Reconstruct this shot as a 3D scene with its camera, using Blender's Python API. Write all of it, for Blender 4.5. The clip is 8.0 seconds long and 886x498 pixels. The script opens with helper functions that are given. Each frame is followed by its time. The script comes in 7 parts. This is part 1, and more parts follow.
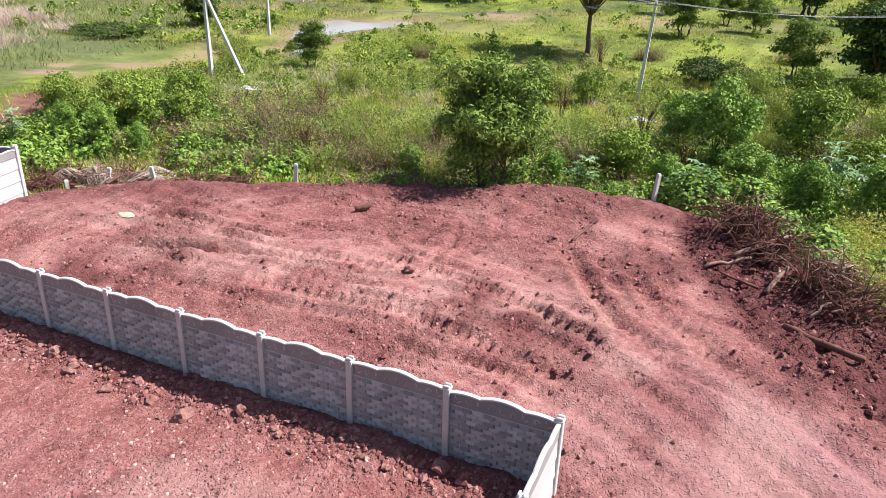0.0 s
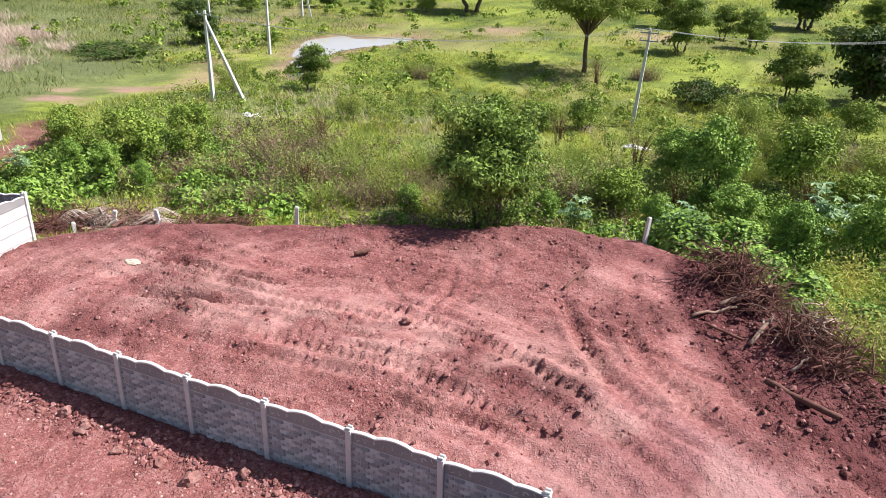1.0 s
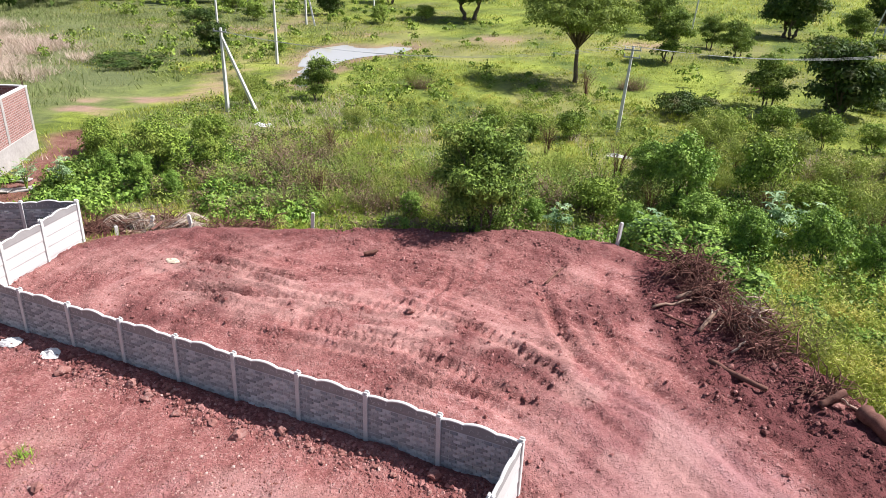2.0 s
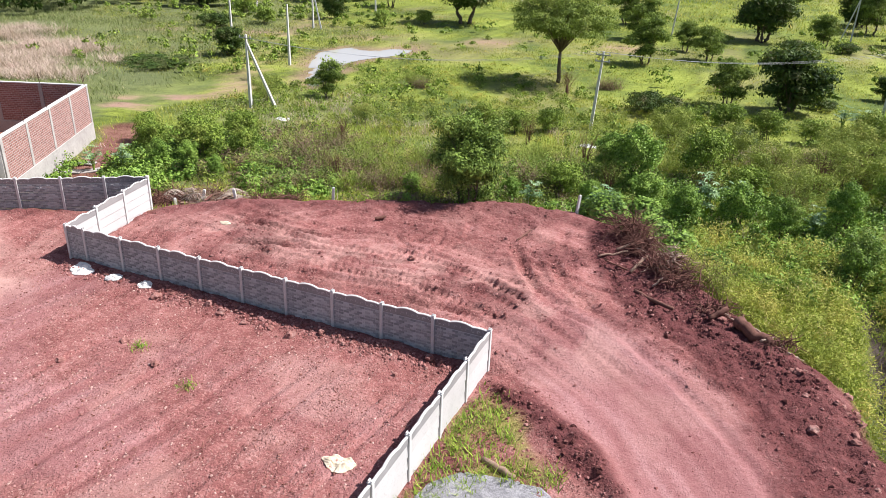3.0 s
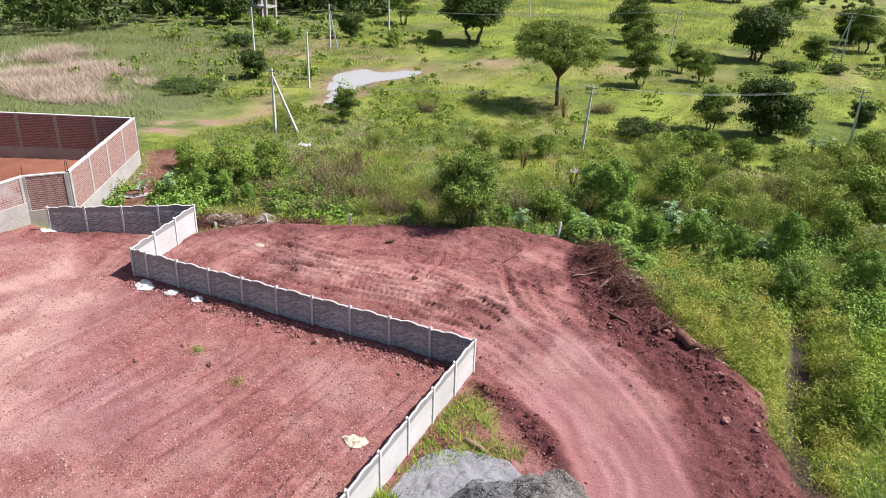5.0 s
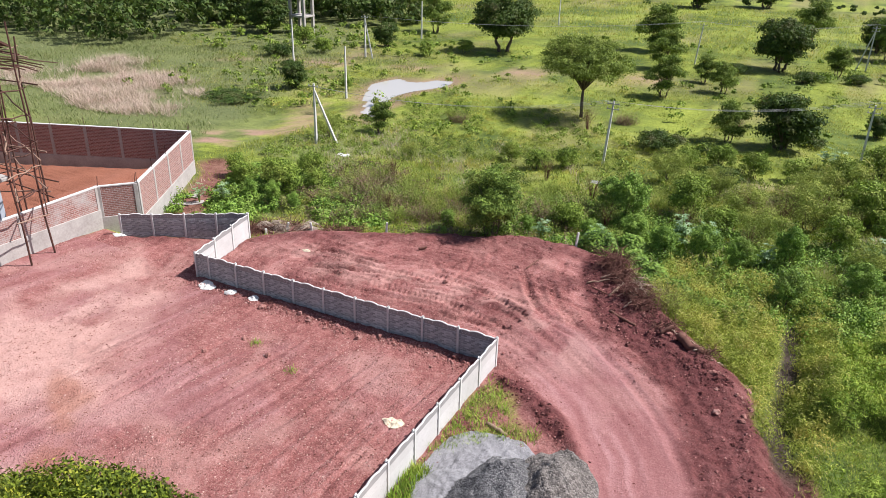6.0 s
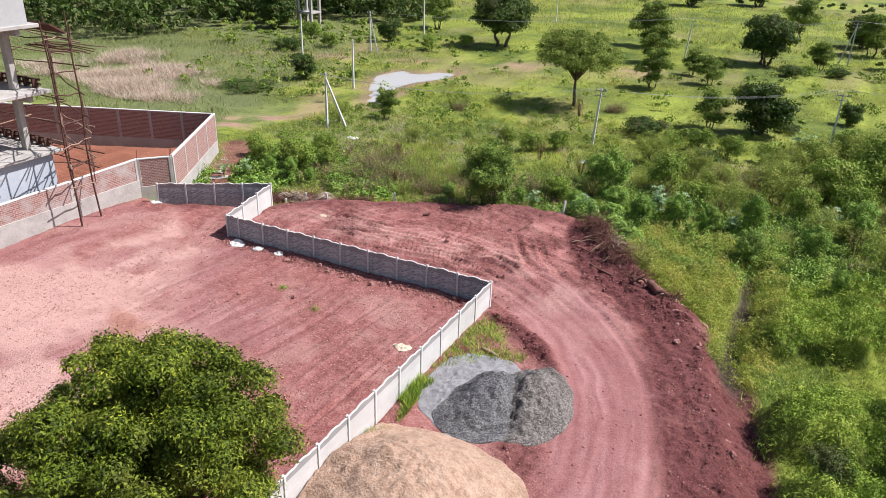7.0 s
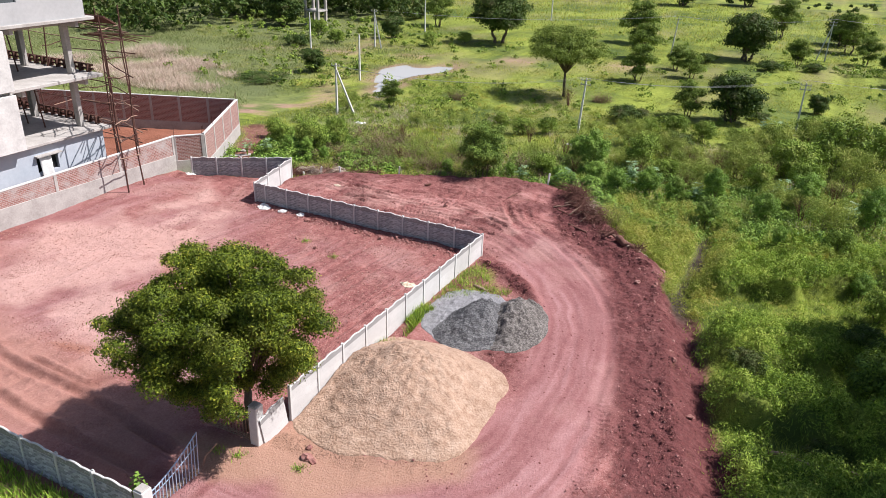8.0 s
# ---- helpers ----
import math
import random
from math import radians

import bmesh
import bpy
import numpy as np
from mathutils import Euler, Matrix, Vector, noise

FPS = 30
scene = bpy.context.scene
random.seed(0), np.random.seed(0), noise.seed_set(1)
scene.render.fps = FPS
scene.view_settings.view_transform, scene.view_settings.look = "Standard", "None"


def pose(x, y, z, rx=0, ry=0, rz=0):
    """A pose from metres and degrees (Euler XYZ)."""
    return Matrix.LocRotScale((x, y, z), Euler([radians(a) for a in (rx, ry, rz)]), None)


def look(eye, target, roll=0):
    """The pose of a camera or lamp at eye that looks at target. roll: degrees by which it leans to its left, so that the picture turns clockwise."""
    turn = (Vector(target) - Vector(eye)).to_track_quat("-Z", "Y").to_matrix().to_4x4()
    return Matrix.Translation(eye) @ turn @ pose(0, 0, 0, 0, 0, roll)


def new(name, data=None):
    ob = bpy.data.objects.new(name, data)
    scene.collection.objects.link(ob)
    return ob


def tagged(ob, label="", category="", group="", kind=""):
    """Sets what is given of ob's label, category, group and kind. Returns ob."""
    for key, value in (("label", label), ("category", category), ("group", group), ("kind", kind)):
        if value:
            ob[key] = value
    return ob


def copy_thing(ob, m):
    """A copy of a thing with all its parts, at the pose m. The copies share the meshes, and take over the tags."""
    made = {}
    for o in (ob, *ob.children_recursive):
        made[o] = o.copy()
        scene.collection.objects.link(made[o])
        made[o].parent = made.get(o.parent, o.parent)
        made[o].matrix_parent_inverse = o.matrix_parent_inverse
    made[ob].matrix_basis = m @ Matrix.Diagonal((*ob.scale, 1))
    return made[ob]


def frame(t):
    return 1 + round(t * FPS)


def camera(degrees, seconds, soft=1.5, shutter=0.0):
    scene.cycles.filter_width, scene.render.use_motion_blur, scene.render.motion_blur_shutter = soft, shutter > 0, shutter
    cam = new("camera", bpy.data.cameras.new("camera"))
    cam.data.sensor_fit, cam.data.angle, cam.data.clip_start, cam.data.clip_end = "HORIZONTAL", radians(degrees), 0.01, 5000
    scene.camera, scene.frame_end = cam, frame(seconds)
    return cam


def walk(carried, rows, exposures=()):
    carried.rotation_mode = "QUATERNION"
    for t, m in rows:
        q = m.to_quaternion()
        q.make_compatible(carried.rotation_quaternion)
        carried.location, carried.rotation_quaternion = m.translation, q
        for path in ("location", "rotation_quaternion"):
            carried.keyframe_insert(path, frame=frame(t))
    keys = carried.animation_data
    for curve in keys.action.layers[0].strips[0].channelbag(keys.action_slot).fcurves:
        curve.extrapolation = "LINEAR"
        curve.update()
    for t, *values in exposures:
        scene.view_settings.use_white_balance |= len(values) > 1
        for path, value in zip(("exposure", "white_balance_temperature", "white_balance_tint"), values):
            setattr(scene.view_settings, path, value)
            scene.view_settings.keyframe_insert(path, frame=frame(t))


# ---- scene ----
cam = camera(62.3, 8.0, 0.5)
PATH = [
    (0, (0.34, -0.868, 9.41), (-0.38, 0.808, 8.59), 1.9),
    (0.5, (0.364, -0.9, 10.223), (-0.356, 0.777, 9.404), 1.9),
    (1, (0.435, -0.916, 11.105), (-0.285, 0.76, 10.287), 1.8),
    (1.2, (0.556, -1.201, 11.251), (-0.165, 0.483, 10.448), 1.7),
    (2.3, (2.661, -5.969, 13.334), (1.946, -4.292, 12.51), 2.0),
    (2.5, (3.317, -7.432, 13.622), (2.603, -5.754, 12.8), 2.0),
    (3, (5.146, -11.287, 14.441), (4.435, -9.608, 13.619), 2.1),
    (3.5, (6.715, -14.533, 15.278), (6.0, -12.856, 14.455), 1.9),
    (4, (7.18, -15.539, 16.171), (6.462, -13.864, 15.348), 1.9),
    (4.5, (7.374, -15.488, 17.104), (6.651, -13.815, 16.279), 1.8),
    (4.7, (7.53, -15.634, 17.469), (6.807, -13.96, 16.646), 2.0),
    (5.8, (9.479, -18.879, 20.418), (8.662, -17.252, 19.59), 1.4),
    (6, (9.669, -19.822, 20.627), (8.857, -18.192, 19.799), 1.7),
    (6.5, (10.98, -22.439, 20.743), (10.167, -20.81, 19.915), 1.7),
    (7, (12.602, -25.683, 20.847), (11.789, -24.055, 20.018), 1.8),
    (7.5, (14.361, -29.02, 21.046), (13.548, -27.392, 20.217), 1.9),
    (8, (16.461, -33.009, 21.378), (15.647, -31.38, 20.55), 1.9),
]
walk(cam, [(t, look(eye, target, roll)) for t, eye, target, roll in PATH],
     [(t, stops, 6350, 13) for t, stops in ((0.0, 0.77), (1.2, 0.77), (2.3, 0.76), (3.0, 0.73), (3.6, 0.63), (4.7, 0.59), (6.0, 0.57), (8.0, 0.55))])


# ---- world, sun ----
world = bpy.data.worlds.new("sky")
scene.world = world
world.use_nodes = True
wn = world.node_tree.nodes
sky = wn.new("ShaderNodeTexSky")
sky.sky_type, sky.sun_disc = "NISHITA", False
SUN_AZ, SUN_EL = 57.0, 51.0          # degrees from +y towards +x, and above the horizon
sky.sun_elevation, sky.sun_rotation = radians(SUN_EL), radians(SUN_AZ)
sky.air_density, sky.dust_density, sky.ozone_density = 1.0, 1.5, 1.0
wn["Background"].inputs["Strength"].default_value = 0.070
world.node_tree.links.new(sky.outputs[0], wn["Background"].inputs["Color"])
sun = new("sun", bpy.data.lights.new("sun", "SUN"))
sun.data.energy, sun.data.angle, sun.data.color = 5.0, radians(0.6), (1.0, 0.96, 0.91)
sdir = Vector((math.sin(radians(SUN_AZ)) * math.cos(radians(SUN_EL)), math.cos(radians(SUN_AZ)) * math.cos(radians(SUN_EL)), math.sin(radians(SUN_EL))))
sun.matrix_world = look(sdir * 200, (0, 0, 0))

rng = np.random.default_rng(7)


# ---- numpy noise ----
def hash2(ix, iy, seed):
    h = (ix.astype(np.int64) * 374761393 + iy.astype(np.int64) * 668265263 + seed * 974711) & 0x7FFFFFFF
    h = ((h ^ (h >> 13)) * 1274126177) & 0x7FFFFFFF
    return ((h ^ (h >> 16)) & 0xFFFF) / 65535.0


def vnoise(x, y, scale, seed=0):
    """Smooth noise from 0 to 1 with cells of that many metres."""
    x, y = np.asarray(x, float) / scale, np.asarray(y, float) / scale
    ix, iy = np.floor(x), np.floor(y)
    fx, fy = x - ix, y - iy
    fx, fy = fx * fx * (3 - 2 * fx), fy * fy * (3 - 2 * fy)
    a, b = hash2(ix, iy, seed), hash2(ix + 1, iy, seed)
    c, d = hash2(ix, iy + 1, seed), hash2(ix + 1, iy + 1, seed)
    return (a * (1 - fx) + b * fx) * (1 - fy) + (c * (1 - fx) + d * fx) * fy


def fbm(x, y, scale, octaves=4, seed=0):
    total, amp, norm = 0.0, 1.0, 0.0
    for k in range(octaves):
        total = total + amp * vnoise(x, y, scale / 2 ** k, seed + 17 * k)
        norm += amp
        amp *= 0.5
    return total / norm


def cells(x, y, size, seed=0):
    """Distance to the nearest of scattered seeds, one in each cell of that size, in cells; and a number for the seed."""
    x, y = np.asarray(x, float) / size, np.asarray(y, float) / size
    ix, iy = np.floor(x), np.floor(y)
    best, tone = np.full(np.shape(x), 9.0), np.zeros(np.shape(x))
    for dx in (-1, 0, 1):
        for dy in (-1, 0, 1):
            cx, cy = ix + dx, iy + dy
            d = np.hypot(cx + 0.1 + 0.8 * hash2(cx, cy, seed) - x, cy + 0.1 + 0.8 * hash2(cx, cy, seed + 5) - y)
            near = d < best
            best, tone = np.where(near, d, best), np.where(near, hash2(cx, cy, seed + 9), tone)
    return best, tone


def step(a, b, v):
    u = np.clip((v - a) / (b - a), 0, 1)
    return u * u * (3 - 2 * u)


def seg_dist(x, y, pts):
    """Distance to a polyline, the length along it, and the side (positive: left of its way)."""
    best = np.full(np.shape(x), 1e9)
    along, side = np.zeros(np.shape(x)), np.zeros(np.shape(x))
    run = 0.0
    for (ax, ay), (bx, by) in zip(pts[:-1], pts[1:]):
        dx, dy = bx - ax, by - ay
        ln = math.hypot(dx, dy)
        u = np.clip(((x - ax) * dx + (y - ay) * dy) / ln ** 2, 0, 1)
        d = np.hypot(x - ax - u * dx, y - ay - u * dy)
        near = d < best
        best = np.where(near, d, best)
        along = np.where(near, run + u * ln, along)
        side = np.where(near, np.sign(dx * (y - ay) - dy * (x - ax)), side)
        run += ln
    return best, along, side


def poly_dist(x, y, pts):
    """Signed distance to a closed outline, positive inside."""
    d, _, _ = seg_dist(x, y, list(pts) + [pts[0]])
    inside = np.zeros(np.shape(x), bool)
    for (ax, ay), (bx, by) in zip(pts, list(pts[1:]) + [pts[0]]):
        if ay == by:
            continue
        cross = (ay > y) != (by > y)
        inside ^= cross & (x < (bx - ax) * (y - ay) / (by - ay) + ax)
    return np.where(inside, d, -d)


def smooth_line(pts, n=8):
    """A Catmull-Rom curve through the points."""
    out = []
    p = [pts[0]] + list(pts) + [pts[-1]]
    for i in range(1, len(p) - 2):
        for k in range(n):
            t = k / n
            out.append(tuple(0.5 * (2 * b + (c - a) * t + (2 * a - 5 * b + 4 * c - d) * t * t + (3 * b - a - 3 * c + d) * t ** 3)
                             for a, b, c, d in zip(p[i - 1], p[i], p[i + 1], p[i + 2])))
    return out + [tuple(pts[-1])]


# ---- plan ----
PAD = [(-23.0, 15.8), (-21, 17.7), (-18.4, 18.9), (-15.5, 20.5), (-11.2, 23.0), (-8.7, 23.6), (-5.9, 25.2), (-2.8, 25.2), (-0.6, 24.9), (1.2, 23.8), (2.5, 21.6),
       (4.2, 19.4), (6.6, 16.8), (9.2, 13.8), (11.2, 10.3), (12.7, 5.2), (14.5, -1.3), (16.2, -6.8), (18, -14), (19, -45), (-70, -45), (-70, -8), (-34, -8),
       (-33.3, 3), (-32.2, 11.5), (-30.1, 11.2), (-22.9, 15.5)]
DEBRIS = [(-1.4, 24.6), (1.0, 23.8), (2.5, 21.6), (4.2, 19.4), (6.6, 16.8), (9.4, 13.6), (8.0, 11.8), (5.2, 13.4), (2.6, 14.8), (0.5, 17.4), (-0.9, 21.0)]
BANK = [(-1.6, 9.0), (0.2, 9.0), (2.4, 7.5), (4.2, 5.4), (5.2, 3.6), (4.6, 3.4), (3.2, 4.8), (1.6, 6.0), (0.0, 7.2), (-1.2, 8.0)]
COMPOUND = [(-32.4, 11.5), (-30.7, 13.5), (-37.25, 25.0), (-46.9, 20.5), (-60, 15), (-60, -12), (-33.2, -12), (-33.6, 2.5)]
ROAD = smooth_line([(-10, 14.5), (-4, 14), (0.5, 12.2), (4.2, 9.2), (6.8, 5.2), (8.2, 0.5), (8.7, -4.5), (8.4, -9.5), (6.5, -13.5), (2.5, -15.6), (-3, -16.2), (-9, -16.5)])
POND = smooth_line([(-35.8, 50.6), (-37.4, 56.6), (-39.4, 62.2), (-39.2, 66.6), (-37.6, 70.6), (-36.6, 75.4), (-42.0, 74.2), (-45.6, 71.4), (-45.4, 67.5), (-42.0, 60), (-38.0, 53)], 4)
PATHWAY = smooth_line([(-41.0, 39.5), (-40.6, 44.1), (-44.9, 51.9), (-49.9, 61.6), (-54.7, 71.5), (-60, 84), (-64, 94)])
CROSSWAY = smooth_line([(-75, 72), (-57, 78), (-44, 83), (-28, 88), (-10, 95)])
DITCH = smooth_line([(11.3, 24), (11.6, 18), (11.3, 14), (11.7, 9.8), (13.2, 4.4), (14.6, -1.0), (16.6, -7.5)])
BARE = [(-29.0, 15.6), (-32.4, 20.4), (-35.6, 26.2), (-37.6, 28.0)]
BARE_PATCH = [(-44.8, 33.0), (-47.0, 36.6), (-44.0, 39.6), (-40.8, 42.0), (-39.6, 37.8), (-41.0, 33.2)]
WALL_X, WALL_Y = -1.8, 9.5
MOUNDS = [[(13.0, 12.2), (17.8, 14.2), (23.2, 18.5), (30, 19), (30, 25), (23, 24), (17, 22.5), (13, 19)],
          [(12.9, 5.4), (14.3, 3.5), (16.5, 4.4), (19.5, 5.5), (22, 7), (30, 8), (30, 12), (20.4, 10), (15.8, 9.5), (13.0, 7.2)],
          [(14.4, 1.8), (15.4, -0.7), (17.3, -1.0), (20, -0.6), (22.7, -0.8), (30, 0), (30, 4.5), (22, 2.5), (19.3, 3.2), (16.5, 3.6)],
          [(15.6, -3.3), (16.4, -2.6), (19, -2.8), (22.6, -2.7), (30, -2), (30, -14), (19.2, -14), (17, -7.5)]]


def mound(x, y):
    """How far each place lies up on the swamp's mounds, from 0 to 1."""
    w = (fbm(x, y, 1.7, 3, 35) - 0.5) * 1.6
    return np.max([step(-0.30, 0.80, poly_dist(x, y, p) + w) for p in MOUNDS], 0)



def ground_height(x, y):
    """Height of the ground sheet at each place, without the fine ruts."""
    x, y = np.asarray(x, float), np.asarray(y, float)
    pd = poly_dist(x, y, PAD)
    wob = (fbm(x, y, 3.0, 3, 5) - 0.5) * 1.6
    on = step(-1.6, 0.5, pd + wob * 0.6)
    yard = step(-1.0, 1.0, poly_dist(x, y, [(-30, 11.2), (-22.3, 12), (-21.75, 9.5), (-1.8, 9.5), (-2, -13), (-34, -13), (-33, 8)]))
    far = -0.55 - 0.6 * step(28, 48, y) - 0.15 * step(8, 20, x)
    field = far + (fbm(x, y, 9.0, 3, 11) - 0.5) * 0.5 + (fbm(x, y, 2.0, 2, 12) - 0.5) * 0.18
    pad = 0.0 + 0.25 * step(10, 14, y) * step(-24, -18, x) * (1 - yard)
    pad = pad + 0.4 * step(-24, -31, x) * step(-2, 6, y)
    pad = pad + (fbm(x, y, 6.0, 3, 21) - 0.5) * 0.28
    h = field * (1 - on) + pad * on
    # mounds of long grass beside the ditch
    m = step(12.6, 15.0, x + 1.2 * (vnoise(x, y, 4, 31) - 0.5) - 0.12 * np.maximum(0, -y)) * step(29, 22, y)
    h = h + m * 0.35 * (fbm(x, y, 1.3, 2, 34) - 0.4)
    near = (x > 10) & (x < 34) & (y > -18) & (y < 28)
    if near.any():
        h[near] += mound(x[near], y[near]) * step(0.2, 2.2, -pd[near]) * (1.35 + 1.7 * (fbm(x[near], y[near], 2.6, 2, 36) - 0.45) + 0.6 * (0.5 - cells(x[near], y[near], 1.5, 38)[0]))
    d, _, _ = seg_dist(x, y, DITCH)
    h = h - 0.45 * step(1.5, 0.2, d)
    h = h + 0.45 * step(-0.2, 0.7, poly_dist(x, y, BANK) + 0.5 * wob) * fbm(x, y, 0.9, 3, 43)
    h = h + 0.30 * step(-0.3, 0.8, poly_dist(x, y, DEBRIS)) * (fbm(x, y, 1.1, 3, 44) - 0.2)
    # bank of pushed soil along the pad's outer edge
    edge = np.exp(-((pd - 0.9) / 0.8) ** 2) * step(-24, -20, x) * step(-18, -6, y)
    h = h + edge * 0.35 * fbm(x, y, 1.6, 3, 41)
    pw = poly_dist(x, y, POND) + (fbm(x, y, 3.5, 3, 37) - 0.5) * 3.0
    h = np.where(pw > -1.5, h * step(0.3, -1.5, pw) + (-1.32) * (1 - step(0.3, -1.5, pw)), h)
    c = poly_dist(x, y, COMPOUND)
    h = h + step(0.3, 1.5, c) * (0.35 - h * 0.7 + 0.5 * fbm(x, y, 3, 3, 51) * step(1, 3, c))
    return h


# ---- materials ----
def material(name, rough=0.9, metal=0.0, spec=0.3):
    m = bpy.data.materials.new(name)
    m.use_nodes = True
    b = m.node_tree.nodes["Principled BSDF"]
    b.inputs["Roughness"].default_value, b.inputs["Metallic"].default_value = rough, metal
    b.inputs["Specular IOR Level"].default_value = spec
    return m, m.node_tree.nodes, m.node_tree.links, b


def noise_node(nodes, links, scale, detail=4.0, vec=None, rough=0.6):
    n = nodes.new("ShaderNodeTexNoise")
    n.inputs["Scale"].default_value, n.inputs["Detail"].default_value, n.inputs["Roughness"].default_value = scale, detail, rough
    if vec is not None:
        links.new(vec, n.inputs["Vector"])
    return n.outputs["Fac"]


def ramp(nodes, links, fac, stops):
    r = nodes.new("ShaderNodeValToRGB")
    els = r.color_ramp.elements
    while len(els) < len(stops):
        els.new(0.5)
    for e, (p, c) in zip(els, stops):
        e.position, e.color = p, (*c, 1)
    links.new(fac, r.inputs[0])
    return r.outputs[0]


def mix(nodes, links, fac, a, b, blend="MIX"):
    m = nodes.new("ShaderNodeMix")
    m.data_type, m.blend_type = "RGBA", blend
    for sock, v in ((m.inputs[0], fac), (m.inputs[6], a), (m.inputs[7], b)):
        if isinstance(v, (int, float)):
            sock.default_value = v
        elif isinstance(v, tuple):
            sock.default_value = (*v, 1)
        else:
            links.new(v, sock)
    return m.outputs[2]


def calc(nodes, links, op, a, b=0.0, clamp=False):
    m = nodes.new("ShaderNodeMath")
    m.operation, m.use_clamp = op, clamp
    for sock, v in zip(m.inputs, (a, b)):
        if isinstance(v, (int, float)):
            sock.default_value = v
        else:
            links.new(v, sock)
    return m.outputs[0]


def bump(nodes, links, bsdf, height, strength=0.4, dist=0.03):
    b = nodes.new("ShaderNodeBump")
    b.inputs["Strength"].default_value, b.inputs["Distance"].default_value = strength, dist
    links.new(height, b.inputs["Height"])
    links.new(b.outputs[0], bsdf.inputs["Normal"])


def attr(nodes, name):
    a = nodes.new("ShaderNodeAttribute")
    a.attribute_name = name
    return a.outputs["Fac"]


def simple(name, stops, scale, rough=0.9, metal=0.0, spec=0.3, bumps=0.3, fine=6.0, dist=0.01):
    """Colours along a noise of two scales, with relief."""
    m, n, l, b = material(name, rough, metal, spec)
    pos = n.new("ShaderNodeNewGeometry").outputs["Position"]
    f1, f2 = noise_node(n, l, scale, 5, pos), noise_node(n, l, scale * fine, 4, pos)
    f = calc(n, l, "ADD", calc(n, l, "MULTIPLY", f1, 0.6), calc(n, l, "MULTIPLY", f2, 0.4))
    l.new(ramp(n, l, f, stops), b.inputs["Base Color"])
    if bumps:
        bump(n, l, b, f2, bumps, dist)
    return m


def leaf_material(name, dark, light, gloss=0.45, trans=0.35, dry=None, vary=1.0):
    m, n, l, b = material(name, gloss + 0.15, 0, 0.16)
    geo = n.new("ShaderNodeNewGeometry")
    rnd = geo.outputs["Random Per Island"]
    big = noise_node(n, l, 0.35, 3, geo.outputs["Position"])
    f = calc(n, l, "ADD", calc(n, l, "MULTIPLY", rnd, 0.55), calc(n, l, "MULTIPLY", big, 0.5), True)
    stops = [(0.18, dark), (0.70, light)]
    if dry:
        stops.append((0.84, dry))
    col = ramp(n, l, f, stops)
    patch = noise_node(n, l, 0.55, 4, geo.outputs["Position"], 0.65)
    olive = (light[0] * 1.15 + 0.05, light[1] * 0.86 + 0.02, light[2] + 0.035)
    col = mix(n, l, calc(n, l, "MULTIPLY", calc(n, l, "SUBTRACT", patch, 0.50), 5.0 * vary, True), col, olive)
    deep = (dark[0] * 0.8, dark[1] * 0.8, dark[2] * 1.1)
    col = mix(n, l, calc(n, l, "MULTIPLY", calc(n, l, "SUBTRACT", 0.46, patch), 6.0 * vary, True), col, deep)
    l.new(col, b.inputs["Base Color"])
    t = n.new("ShaderNodeBsdfTranslucent")
    l.new(mix(n, l, 0.35, col, (0.30, 0.40, 0.05)), t.inputs["Color"])
    mx = n.new("ShaderNodeMixShader")
    mx.inputs[0].default_value = trans
    l.new(b.outputs[0], mx.inputs[1])
    l.new(t.outputs[0], mx.inputs[2])
    l.new(mx.outputs[0], n["Material Output"].inputs["Surface"])
    return m


def voronoi(nodes, links, scale, vec):
    v = nodes.new("ShaderNodeTexVoronoi")
    v.inputs["Scale"].default_value = scale
    links.new(vec, v.inputs["Vector"])
    sep = nodes.new("ShaderNodeSeparateColor")
    links.new(v.outputs["Color"], sep.inputs[0])
    return v.outputs["Distance"], sep.outputs[0], sep.outputs[1]


